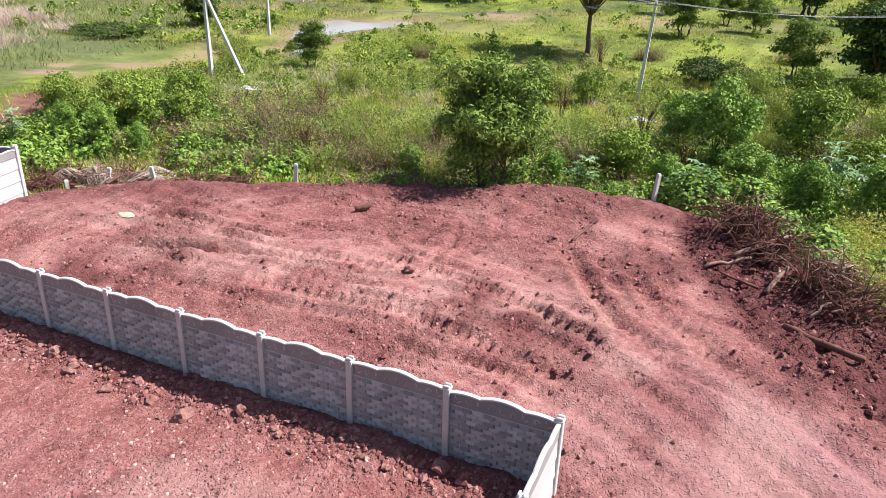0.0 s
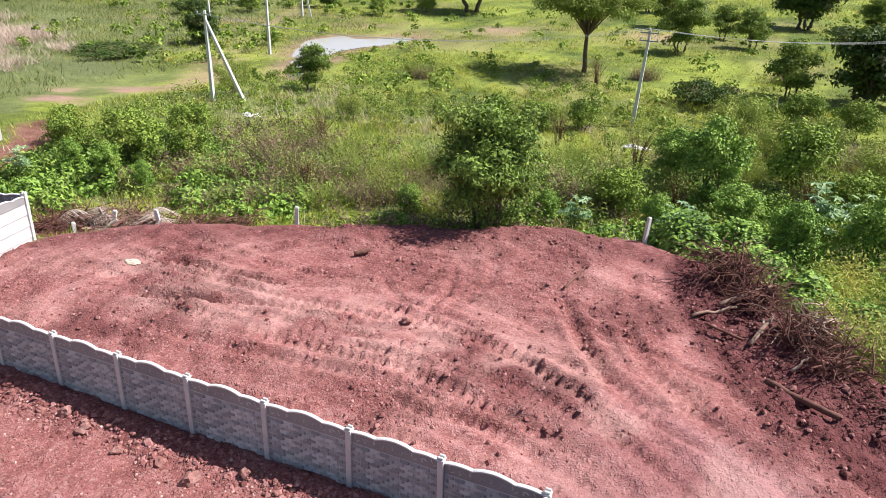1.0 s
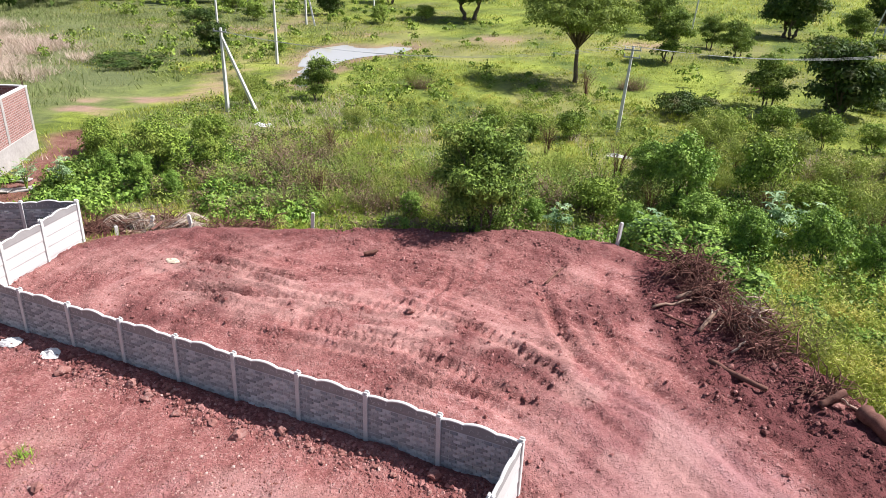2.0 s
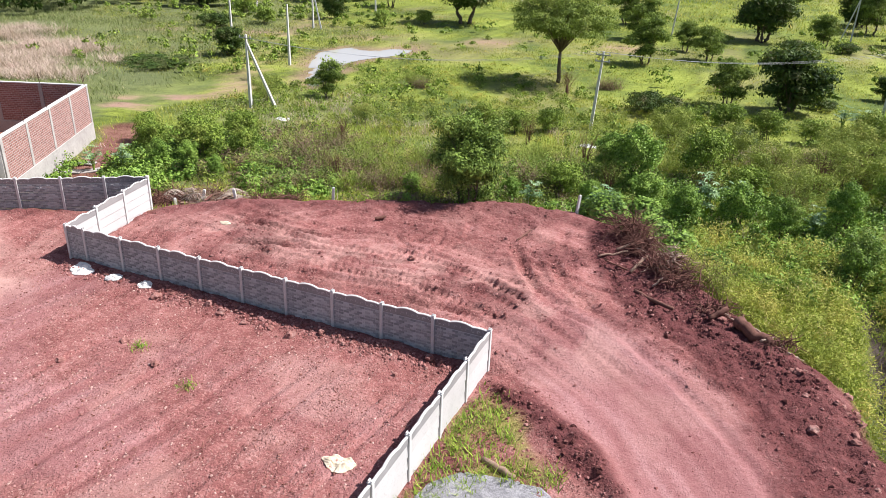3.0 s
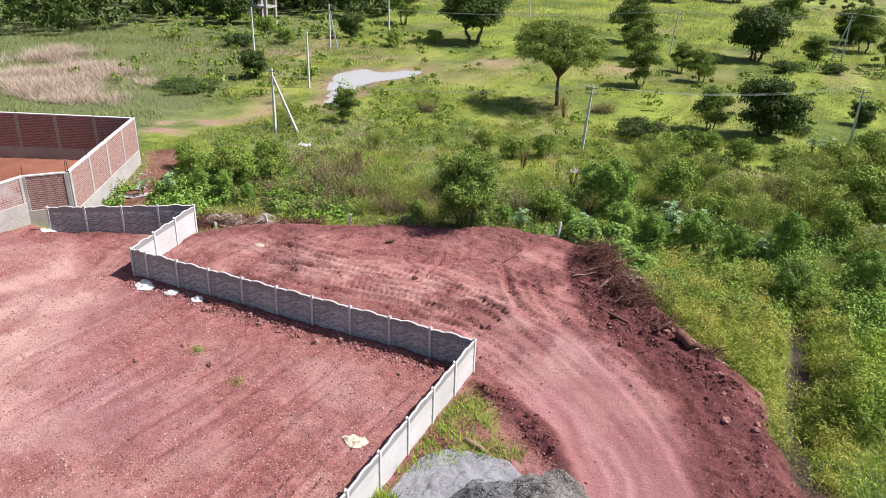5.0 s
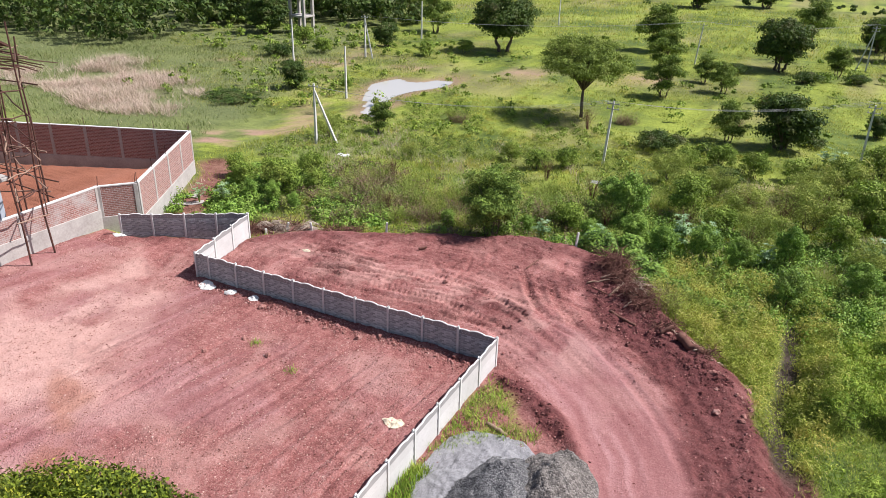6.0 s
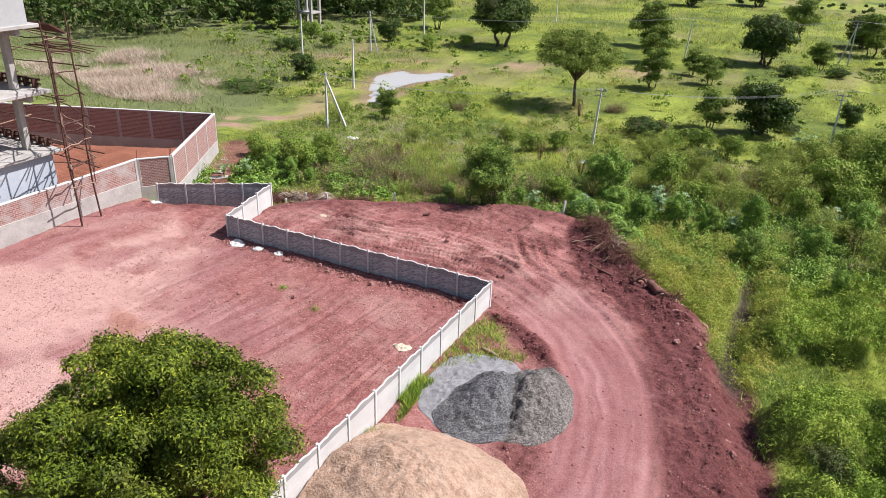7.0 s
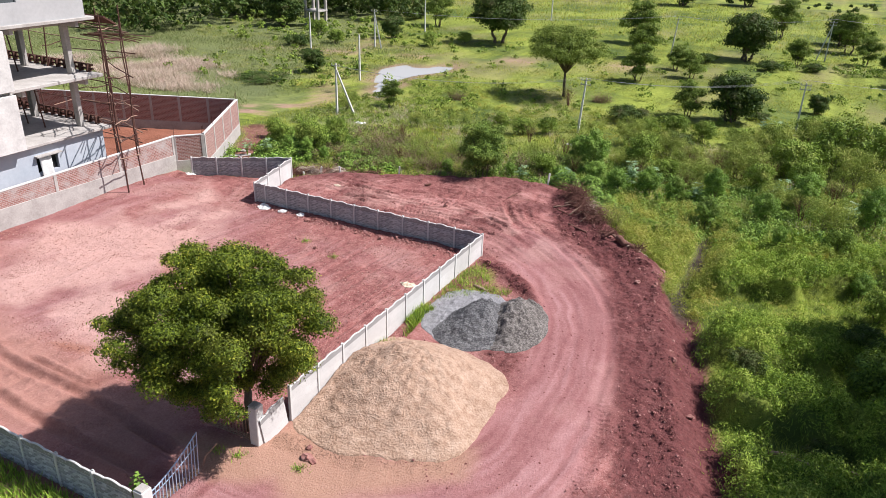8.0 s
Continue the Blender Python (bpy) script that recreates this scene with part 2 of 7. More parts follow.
def ground_material():
    m, n, l, b = material("ground", 0.95, 0, 0.2)
    pos = n.new("ShaderNodeNewGeometry").outputs["Position"]
    earth, road, loose, wet, path, dry, pale, streak, sandy = (attr(n, k) for k in ("earth", "road", "loose", "wet", "path", "dry", "pale", "streak", "sandy"))
    rust, rough, olive = attr(n, "rust"), attr(n, "rough"), attr(n, "olive")
    n1, n2, n3, n4 = (noise_node(n, l, s, d, pos) for s, d in ((0.30, 5), (1.7, 6), (9.0, 5), (30.0, 3)))
    warp = n.new("ShaderNodeVectorMath")
    warp.operation = "MULTIPLY_ADD"
    wn2 = n.new("ShaderNodeTexNoise")
    wn2.inputs["Scale"].default_value = 6.0
    l.new(pos, wn2.inputs["Vector"])
    l.new(wn2.outputs["Color"], warp.inputs[0])
    warp.inputs[1].default_value = (0.16, 0.16, 0.16)
    l.new(pos, warp.inputs[2])
    d1, c1, k1 = voronoi(n, l, 7.0, warp.outputs[0])
    d2, c2, k2 = voronoi(n, l, 19.0, warp.outputs[0])
    f = calc(n, l, "ADD", calc(n, l, "MULTIPLY", n2, 0.50), calc(n, l, "MULTIPLY", n3, 0.24))
    f = calc(n, l, "ADD", f, calc(n, l, "MULTIPLY", c2, 0.20))
    f = calc(n, l, "ADD", f, calc(n, l, "MULTIPLY", c1, 0.08))
    f = calc(n, l, "ADD", f, calc(n, l, "MULTIPLY", calc(n, l, "SUBTRACT", streak, 0.5), 0.30))
    f = calc(n, l, "SUBTRACT", f, calc(n, l, "MULTIPLY", calc(n, l, "SUBTRACT", rough, 0.5), 0.10))
    soil = ramp(n, l, f, [(0.28, (0.105, 0.030, 0.029)), (0.44, (0.225, 0.078, 0.073)), (0.58, (0.320, 0.136, 0.126)), (0.72, (0.450, 0.232, 0.218))])
    soil = mix(n, l, calc(n, l, "MULTIPLY", n1, 0.30), soil, (0.36, 0.165, 0.140))
    stones = calc(n, l, "MULTIPLY", calc(n, l, "GREATER_THAN", k2, 0.90), 0.32)
    soil = mix(n, l, stones, soil, (0.52, 0.33, 0.29))
    smooth_road = ramp(n, l, calc(n, l, "ADD", calc(n, l, "MULTIPLY", streak, 0.6), calc(n, l, "MULTIPLY", n3, 0.4)), [(0.28, (0.230, 0.095, 0.095)), (0.50, (0.310, 0.148, 0.149)), (0.74, (0.425, 0.240, 0.243))])
    soil = mix(n, l, calc(n, l, "MULTIPLY", road, 0.75), soil, smooth_road)
    soil = mix(n, l, calc(n, l, "MULTIPLY", pale, calc(n, l, "ADD", 0.35, calc(n, l, "MULTIPLY", n3, 0.6)), True), soil, (0.60, 0.385, 0.335))
    dark = mix(n, l, c1, (0.064, 0.018, 0.019), (0.125, 0.038, 0.039))
    dark = mix(n, l, calc(n, l, "MULTIPLY", n2, 0.35), dark, (0.200, 0.068, 0.068))
    soil = mix(n, l, calc(n, l, "MULTIPLY", loose, 0.85), soil, dark)
    soil = mix(n, l, calc(n, l, "MULTIPLY", rust, 0.85), soil, mix(n, l, n3, (0.15, 0.052, 0.028), (0.42, 0.175, 0.105)))
    soil = mix(n, l, calc(n, l, "MULTIPLY", sandy, 0.8), soil, mix(n, l, n3, (0.30, 0.155, 0.105), (0.46, 0.30, 0.21)))
    grassy = ramp(n, l, f, [(0.30, (0.080, 0.095, 0.020)), (0.52, (0.225, 0.275, 0.040)), (0.75, (0.365, 0.410, 0.085))])
    patch = noise_node(n, l, 0.075, 6, pos, 0.7)
    grassy = mix(n, l, calc(n, l, "MULTIPLY", calc(n, l, "SUBTRACT", patch, 0.44), 6.0, True), grassy, (0.085, 0.125, 0.028))
    grassy = mix(n, l, calc(n, l, "MULTIPLY", dry, 0.55), grassy, (0.27, 0.23, 0.11))
    grassy = mix(n, l, calc(n, l, "MULTIPLY", olive, 0.85), grassy, mix(n, l, n2, (0.075, 0.100, 0.036), (0.215, 0.235, 0.105)))
    grassy = mix(n, l, calc(n, l, "MULTIPLY", path, calc(n, l, "ADD", 0.35, n2), True), grassy, (0.40, 0.245, 0.195))
    col = mix(n, l, earth, grassy, soil)
    col = mix(n, l, wet, col, (0.052, 0.034, 0.027))
    l.new(col, b.inputs["Base Color"])
    l.new(calc(n, l, "SUBTRACT", 0.95, calc(n, l, "MULTIPLY", wet, 0.45)), b.inputs["Roughness"])
    hgt = calc(n, l, "ADD", calc(n, l, "MULTIPLY", n3, 0.40), calc(n, l, "MULTIPLY", n4, 0.22))
    big = calc(n, l, "MULTIPLY", calc(n, l, "SUBTRACT", 0.50, d1, True), calc(n, l, "MULTIPLY", calc(n, l, "SUBTRACT", k1, 0.35), 2.2, True))
    small = calc(n, l, "MULTIPLY", calc(n, l, "SUBTRACT", 0.50, d2, True), calc(n, l, "MULTIPLY", calc(n, l, "SUBTRACT", c2, 0.25), 1.8, True))
    crumbs = calc(n, l, "ADD", calc(n, l, "MULTIPLY", big, 0.75), calc(n, l, "MULTIPLY", small, 1.3))
    hgt = calc(n, l, "ADD", hgt, calc(n, l, "MULTIPLY", crumbs, calc(n, l, "ADD", 0.12, calc(n, l, "MULTIPLY", rough, 1.2))))
    bump(n, l, b, hgt, 1.0, 0.10)
    return m


GROUND = ground_material()
def precast_material():
    """Grey concrete whose cast stones differ a little in tone."""
    m, n, l, b = material("precast_concrete", 0.85, 0, 0.3)
    geo = n.new("ShaderNodeNewGeometry")
    f1, f2 = noise_node(n, l, 0.7, 5, geo.outputs["Position"]), noise_node(n, l, 16.0, 4, geo.outputs["Position"])
    f = calc(n, l, "ADD", calc(n, l, "MULTIPLY", f1, 0.40), calc(n, l, "MULTIPLY", geo.outputs["Random Per Island"], 0.42))
    col = ramp(n, l, f, [(0.18, (0.25, 0.243, 0.245)), (0.42, (0.415, 0.405, 0.40)), (0.66, (0.60, 0.588, 0.58))])
    info = n.new("ShaderNodeObjectInfo")
    col = mix(n, l, calc(n, l, "MULTIPLY", info.outputs["Random"], 0.22), col, (0.36, 0.345, 0.33))
    l.new(mix(n, l, calc(n, l, "MULTIPLY", calc(n, l, "GREATER_THAN", f2, 0.60), 0.25), col, (0.30, 0.28, 0.26)), b.inputs["Base Color"])
    bump(n, l, b, f2, 0.2, 0.006)
    return m


CONCRETE = precast_material()
POST_MAT = simple("post_concrete", [(0.30, (0.50, 0.50, 0.49)), (0.70, (0.68, 0.67, 0.65))], 2.0, 0.85, bumps=0.2, fine=12)
ROUGH_CONCRETE = simple("raw_concrete", [(0.28, (0.27, 0.25, 0.235)), (0.5, (0.40, 0.375, 0.355)), (0.72, (0.52, 0.50, 0.475))], 0.8, 0.9, bumps=0.3, fine=10)
PLASTER = simple("white_plaster", [(0.3, (0.36, 0.36, 0.37)), (0.7, (0.46, 0.46, 0.467))], 0.7, 0.85, bumps=0.1)
BLUEWASH = simple("bluish_plaster", [(0.3, (0.36, 0.40, 0.46)), (0.7, (0.48, 0.51, 0.56))], 0.6, 0.85, bumps=0.1)
BARK = simple("bark", [(0.3, (0.07, 0.05, 0.035)), (0.7, (0.20, 0.155, 0.115))], 6.0, 0.95, bumps=0.6)
DEADWOOD = simple("dead_wood", [(0.3, (0.080, 0.030, 0.025)), (0.7, (0.21, 0.105, 0.078))], 5.0, 0.95, bumps=0.5)
PALEWOOD = simple("bleached_wood", [(0.3, (0.19, 0.115, 0.085)), (0.7, (0.38, 0.26, 0.195))], 5.0, 0.9, bumps=0.3)
BLEACHED = simple("bleached_root", [(0.3, (0.30, 0.20, 0.15)), (0.7, (0.55, 0.43, 0.34))], 5.0, 0.9, bumps=0.3)
ROCK = simple("red_rock", [(0.3, (0.16, 0.062, 0.052)), (0.52, (0.28, 0.130, 0.112)), (0.72, (0.46, 0.31, 0.275))], 3.0, 0.9, bumps=0.6)
SAND = simple("sand", [(0.36, (0.30, 0.188, 0.130)), (0.5, (0.405, 0.272, 0.198)), (0.64, (0.49, 0.350, 0.266))], 2.4, 0.95, bumps=1.0, fine=4.0, dist=0.11)
def chip_material(name, dark, mid, light, size):
    """Crushed stone: chips of differing grey, each a bump of its own."""
    m, n, l, b = material(name, 0.9, 0, 0.25)
    pos = n.new("ShaderNodeNewGeometry").outputs["Position"]
    d, c, k = voronoi(n, l, 1 / size, pos)
    drift = noise_node(n, l, 1.1, 5, pos)
    f = calc(n, l, "ADD", calc(n, l, "MULTIPLY", c, 0.45), calc(n, l, "MULTIPLY", drift, 0.55))
    l.new(ramp(n, l, f, [(0.25, dark), (0.48, mid), (0.75, light)]), b.inputs["Base Color"])
    bump(n, l, b, calc(n, l, "SUBTRACT", k, d), 1.0, size * 0.8)
    return m


GRAVEL = chip_material("grey_gravel", (0.060, 0.060, 0.066), (0.115, 0.113, 0.118), (0.24, 0.235, 0.235), 0.06)
BROWN_GRAVEL = chip_material("brownish_gravel", (0.085, 0.075, 0.070), (0.155, 0.138, 0.128), (0.29, 0.265, 0.245), 0.07)

PALEGRIT = chip_material("pale_grit", (0.20, 0.195, 0.205), (0.30, 0.295, 0.31), (0.40, 0.395, 0.41), 0.03)
CLOTH = simple("pale_sacking", [(0.3, (0.60, 0.60, 0.58)), (0.7, (0.80, 0.79, 0.77))], 8.0, 0.8, bumps=0.4)
CREAM = simple("cream_sacking", [(0.3, (0.50, 0.40, 0.28)), (0.7, (0.74, 0.66, 0.52))], 6.0, 0.85, bumps=0.4)
GALV = simple("galvanised_wire", [(0.3, (0.28, 0.29, 0.30)), (0.7, (0.42, 0.43, 0.44))], 5.0, 0.5, 0.3, bumps=0)
BAMBOO = simple("scaffold_pole", [(0.3, (0.045, 0.022, 0.018)), (0.7, (0.13, 0.060, 0.045))], 5.0, 0.8, bumps=0.3)
LEAF_NEEM = leaf_material("neem_leaf", (0.012, 0.028, 0.006), (0.160, 0.215, 0.019), 0.45, 0.14, (0.38, 0.39, 0.045), 0.3)
LEAF_BUSH = leaf_material("feathery_leaf", (0.026, 0.060, 0.014), (0.245, 0.360, 0.065), 0.5, 0.12, None, 0.4)
LEAF_MID = leaf_material("shrub_leaf", (0.030, 0.064, 0.013), (0.290, 0.405, 0.062), 0.5, 0.10, None, 0.5)
LEAF_DARK = leaf_material("dark_leaf", (0.024, 0.050, 0.012), (0.085, 0.140, 0.026), 0.45, 0.14)
LEAF_FINE = leaf_material("acacia_leaf", (0.075, 0.115, 0.026), (0.370, 0.440, 0.095), 0.55, 0.25, None, 0.6)
LEAF_VINE = leaf_material("vine_leaf", (0.032, 0.088, 0.018), (0.270, 0.425, 0.070), 0.4, 0.08, None, 0.35)
LEAF_CASTOR = leaf_material("castor_leaf", (0.060, 0.160, 0.060), (0.340, 0.470, 0.250), 0.25, 0.20, None, 0.2)
LEAF_DRY = leaf_material("dry_stalk", (0.10, 0.066, 0.048), (0.29, 0.205, 0.140), 0.8, 0.15, None, 0.3)
GRASS = leaf_material("meadow_grass", (0.100, 0.148, 0.022), (0.450, 0.500, 0.085), 0.55, 0.36, (0.62, 0.57, 0.22))
GRASS_LUSH = leaf_material("lush_grass", (0.050, 0.112, 0.015), (0.320, 0.455, 0.056), 0.5, 0.12, (0.50, 0.56, 0.12), 0.4)
GRASS_DRY = leaf_material("dry_grass", (0.34, 0.26, 0.19), (0.66, 0.53, 0.45), 0.8, 0.25, None, 0.3)
GRASS_OLIVE = leaf_material("olive_grass", (0.085, 0.115, 0.036), (0.255, 0.300, 0.110), 0.6, 0.25, (0.45, 0.40, 0.24), 0.5)
GRASS_OLD = leaf_material("seeding_grass", (0.130, 0.175, 0.028), (0.470, 0.530, 0.100), 0.6, 0.32, (0.60, 0.50, 0.24))
LEAF_ACACIA = leaf_material("umbrella_leaf", (0.035, 0.065, 0.014), (0.215, 0.300, 0.055), 0.55, 0.22, None, 0.4)


LEAF_UMBRELLA = leaf_material("fresh_acacia_leaf", (0.050, 0.085, 0.018), (0.265, 0.340, 0.068), 0.55, 0.22, None, 0.3)


# ---- mesh helpers ----
def np_mesh(name, verts, faces, mat, smooth=False):
    """A mesh from arrays: faces is one array of triangles or of quads."""
    me = bpy.data.meshes.new(name)
    verts, faces = np.asarray(verts, np.float32), np.asarray(faces, np.int32)
    k = faces.shape[1]
    me.vertices.add(len(verts))
    me.vertices.foreach_set("co", verts.ravel())
    me.loops.add(faces.size)
    me.loops.foreach_set("vertex_index", faces.ravel())
    me.polygons.add(len(faces))
    me.polygons.foreach_set("loop_start", np.arange(0, faces.size, k, dtype=np.int32))
    me.polygons.foreach_set("use_smooth", np.full(len(faces), smooth))
    me.update(calc_edges=True)
    me.materials.append(mat)
    return me


def bm_mesh(name, bm, mat, smooth=False):
    bmesh.ops.recalc_face_normals(bm, faces=bm.faces)
    me = bpy.data.meshes.new(name)
    bm.to_mesh(me)
    bm.free()
    me.materials.append(mat)
    if smooth:
        me.polygons.foreach_set("use_smooth", [True] * len(me.polygons))
    return me


def part(name, data, mat=None, parent=None, label="", at=None):
    """Links a mesh, or a bmesh, as one object under its thing."""
    if isinstance(data, bmesh.types.BMesh):
        data = bm_mesh(name, data, mat)
    ob = new(name, data)
    if at is not None:
        ob.matrix_basis = at
    if parent is not None:
        ob.parent = parent
    if label:
        tagged(ob, label)
    return ob


def thing(name, label, category, at=None, group="", kind=""):
    ob = new(name)
    ob.empty_display_size = 0.2
    if at is not None:
        ob.matrix_basis = at
    return tagged(ob, label, category, group, kind)


def box(bm, x0, x1, y0, y1, z0, z1, bevel=0.0, m=None):
    r = bmesh.ops.create_cube(bm, size=1, matrix=Matrix.Translation(((x0 + x1) / 2, (y0 + y1) / 2, (z0 + z1) / 2)) @ Matrix.Diagonal((x1 - x0, y1 - y0, z1 - z0, 1)))
    vs = r["verts"]
    if bevel:
        es = list({e for v in vs for e in v.link_edges})
        rb = bmesh.ops.bevel(bm, geom=es, offset=bevel, segments=1, affect="EDGES")
        vs = list({v for f in rb["faces"] for v in f.verts} | {v for v in vs if v.is_valid})
    if m is not None:
        bmesh.ops.transform(bm, matrix=m, verts=vs)
    return vs


def tube_arrays(pts, radii, sides=7):
    """A tapered tube along points: verts and quads."""
    pts = [Vector(p) for p in pts]
    verts, quads = [], []
    for i, p in enumerate(pts):
        d = (pts[min(i + 1, len(pts) - 1)] - pts[max(i - 1, 0)]).normalized()
        a = d.orthogonal().normalized() if abs(d.z) > 0.95 else d.cross(Vector((0, 0, 1))).normalized()
        b = d.cross(a)
        for k in range(sides):
            t = 2 * math.pi * k / sides
            verts.append(p + (a * math.cos(t) + b * math.sin(t)) * radii[i])
    for i in range(len(pts) - 1):
        for k in range(sides):
            q = (k + 1) % sides
            quads.append((i * sides + k, i * sides + q, (i + 1) * sides + q, (i + 1) * sides + k))
    n = len(verts)
    verts += [pts[0], pts[-1] + (pts[-1] - pts[-2]).normalized() * radii[-1] * 0.3]
    last = (len(pts) - 1) * sides
    for k in range(0, sides - 1, 2):
        quads.append((n, (k + 2) % sides, k + 1, k))
        quads.append((n + 1, last + k, last + k + 1, last + (k + 2) % sides))
    return np.array([tuple(v) for v in verts]), np.array(quads)


def join_arrays(list_of):
    vs, fs, n = [], [], 0
    for v, f in list_of:
        vs.append(v)
        fs.append(f + n)
        n += len(v)
    return np.concatenate(vs), np.concatenate(fs)


def bent(a, b, n, wob, r=rng):
    """Points from a to b with a wobble."""
    a, b = np.array(a, float), np.array(b, float)
    out = [a + (b - a) * i / n + (r.normal(0, wob, 3) if 0 < i < n else 0) for i in range(n + 1)]
    return [tuple(p) for p in out]


def gz(x, y):
    return float(ground_height(np.array([x]), np.array([y]))[0])


# ---- ground sheet ----
def axis_ends(mid, d_lo, d_hi, end_lo, end_hi, grow):
    up, d, v = [], d_hi, mid[-1]
    while v < end_hi:
        d = d * grow
        v += d
        up.append(v)
    down, d, v = [], d_lo, mid[0]
    while v > end_lo:
        d = d * grow
        v -= d
        down.append(v)
    return np.array(down[::-1] + mid + up)


def sheet_axis(stops, end_lo, end_hi, grow=1.11):
    """Grid lines: stretches of (start, spacing) up to the last start, then widening steps out to both ends."""
    mid = [v for (a, d), (b, _) in zip(stops[:-1], stops[1:]) for v in np.arange(a, b - 0.3 * d, d)]
    return axis_ends(mid, stops[0][1], stops[-1][1], end_lo, end_hi, grow)


gx = sheet_axis([(-35, 0.22), (-25, 0.108), (14, 0.21), (28, 0.3)], -700, 700)
gy = sheet_axis([(-19, 0.14), (-6, 0.108), (26, 0.25), (32, 0.35)], -300, 1200)
GX, GY = np.meshgrid(gx, gy)
X, Y = GX.ravel(), GY.ravel()
GZ = ground_height(X, Y)
PD = poly_dist(X, Y, PAD)
CD = poly_dist(X, Y, COMPOUND)
rd, ra, rs = seg_dist(X, Y, ROAD)
edge_noise = (fbm(X, Y, 2.2, 4, 61) - 0.5) * 3.0
earth = np.maximum(step(-0.5, 0.35, PD + edge_noise * 0.7), step(-0.2, 0.3, CD))
strip = step(-0.2, 0.5, poly_dist(X, Y, [(-1.7, 8.6), (0.2, 7.6), (2.0, 5.0), (1.2, 3.6), (-0.6, 2.6), (-1.7, 0.5)]) + edge_noise * 0.5)
earth = earth * (1 - 0.6 * strip * step(0.42, 0.62, fbm(X, Y, 1.1, 3, 62)))
road = step(3.6, 1.6, rd + edge_noise * 0.5) * step(-3.0, 3.0, X - 0.25 * (Y - 12) + 4 * (fbm(X, Y, 4, 2, 63) - 0.5))
road = np.maximum(road, 0.75 * step(0.42, 0.66, fbm(X, Y, 5.0, 4, 64)) * (X < WALL_X) * (Y < WALL_Y))
inyard = step(-0.5, 0.5, poly_dist(X, Y, [(-30, 11.2), (-22.3, 12), (-21.75, 9.5), (-1.8, 9.5), (-2, -13), (-34, -13), (-33, 8)]))
loose = np.exp(-((PD - 0.8) / 1.1) ** 2) * step(-26, -22, X) * 0.55
loose = np.maximum(loose, 0.95 * step(4.5, 3.3, PD + edge_noise * 0.4) * step(-0.6, 0.0, PD) * step(-0.5, 3.0, X + edge_noise * 0.6) * (0.75 + 0.25 * step(0.25, 0.5, fbm(X, Y, 1.6, 3, 75))))
loose = np.maximum(loose, 0.7 * step(0.50, 0.75, fbm(X, Y, 2.4, 4, 65)) * (1 - road) * (1 - inyard))
loose = np.maximum(loose, step(1.0, 0.25, np.abs(Y - WALL_Y + 0.5 + edge_noise * 0.15)) * (X < WALL_X) * (X > -22) * 0.28)
loose = np.maximum(loose, 0.85 * step(1.2, 0.3, np.abs(rd - 4.3 + edge_noise * 0.3)) * (rs > 0) * (Y < 8) * (Y > -8))
loose = np.maximum(loose, step(-0.3, 0.4, poly_dist(X, Y, DEBRIS) + edge_noise * 0.4))
loose = np.maximum(loose, step(-0.2, 0.4, poly_dist(X, Y, BANK) + edge_noise * 0.3))
# streaks along the way the wheels go, and along the scraper's way in the yard
flow = rd * rs
streak = 0.40 * vnoise(flow + 0.22 * edge_noise, ra * 0.05, 0.16, 66) + 0.35 * vnoise(flow + 0.35 * edge_noise, ra * 0.06, 0.38, 67) + 0.25 * fbm(X, Y, 1.6, 3, 76)
q_yard = X * 0.993 - Y * 0.12 + 0.20 * edge_noise
l_yard = X * 0.12 + Y * 0.993
streak_y = 0.45 * vnoise(q_yard, l_yard * 0.05, 0.22, 68) + 0.55 * vnoise(q_yard, l_yard * 0.06, 0.6, 69)
streak = np.where((X < WALL_X) & (Y < WALL_Y), 0.5 + 1.0 * (streak_y - 0.5), streak)
patchy_lane = step(0.42, 0.60, fbm(X, Y, 1.4, 4, 77))
pale = step(-0.6, 2.4, poly_dist(X, Y, [(-27, 10), (-22.6, 8.2), (-18.6, 1.0), (-13, -4), (-8, -7), (-5, -11), (-11, -14.2), (-26, -13), (-31, -2)]) + edge_noise * 1.3) * step(0.24, 0.52, fbm(X, Y, 3.0, 4, 73))
lane = step(2.6, 0.6, seg_dist(X, Y, [(-17, 14.6), (-10, 15.2), (-4, 15.0), (1.5, 12.0)])[0] + edge_noise * 0.7)
pale = np.maximum(pale, 0.45 * lane * (1 - patchy_lane))
pale = np.maximum(pale, (0.18 + 0.17 * inyard) * step(0.5, 0.7, fbm(X, Y, 2.0, 4, 74)) * (1 - loose))
stain = 0.75 * step(-0.2, 0.6, poly_dist(X, Y, [(-18.2, -12.6), (-16.4, -11.6), (-14.6, -11.2), (-13.8, -12.4), (-15.6, -13.2)]) + edge_noise * 0.35)
stain = np.maximum(stain, 0.65 * step(0.0, 1.2, poly_dist(X, Y, [(-21, -1), (-17.5, -1.5), (-13.5, -4.5), (-14.5, -6.5), (-19, -4)]) + edge_noise * 1.2))
# Rusty soil inside the gate, paled to brighten the neem's shadow on it.
gate_soil_lift = 0.40 * (step(-1.0, 1.5, poly_dist(X, Y, [(-6, -13.2), (-26, -11), (-26, -15), (-14, -18.6), (-5.5, -18.2)]) + edge_noise * 0.5))
pale = np.maximum(pale, 1.6 * gate_soil_lift)
sandy = step(-0.8, 0.8, poly_dist(X, Y, [(-1.7, -11.5), (4, -11.2), (6.8, -8.5), (6.6, -11), (4.5, -13.8), (1.5, -15.6), (-3, -16), (-5.2, -14.8), (-2.4, -13.8)]) + edge_noise * 0.6)
road = road * (1 - 0.9 * loose * step(0.5, 4.0, X))
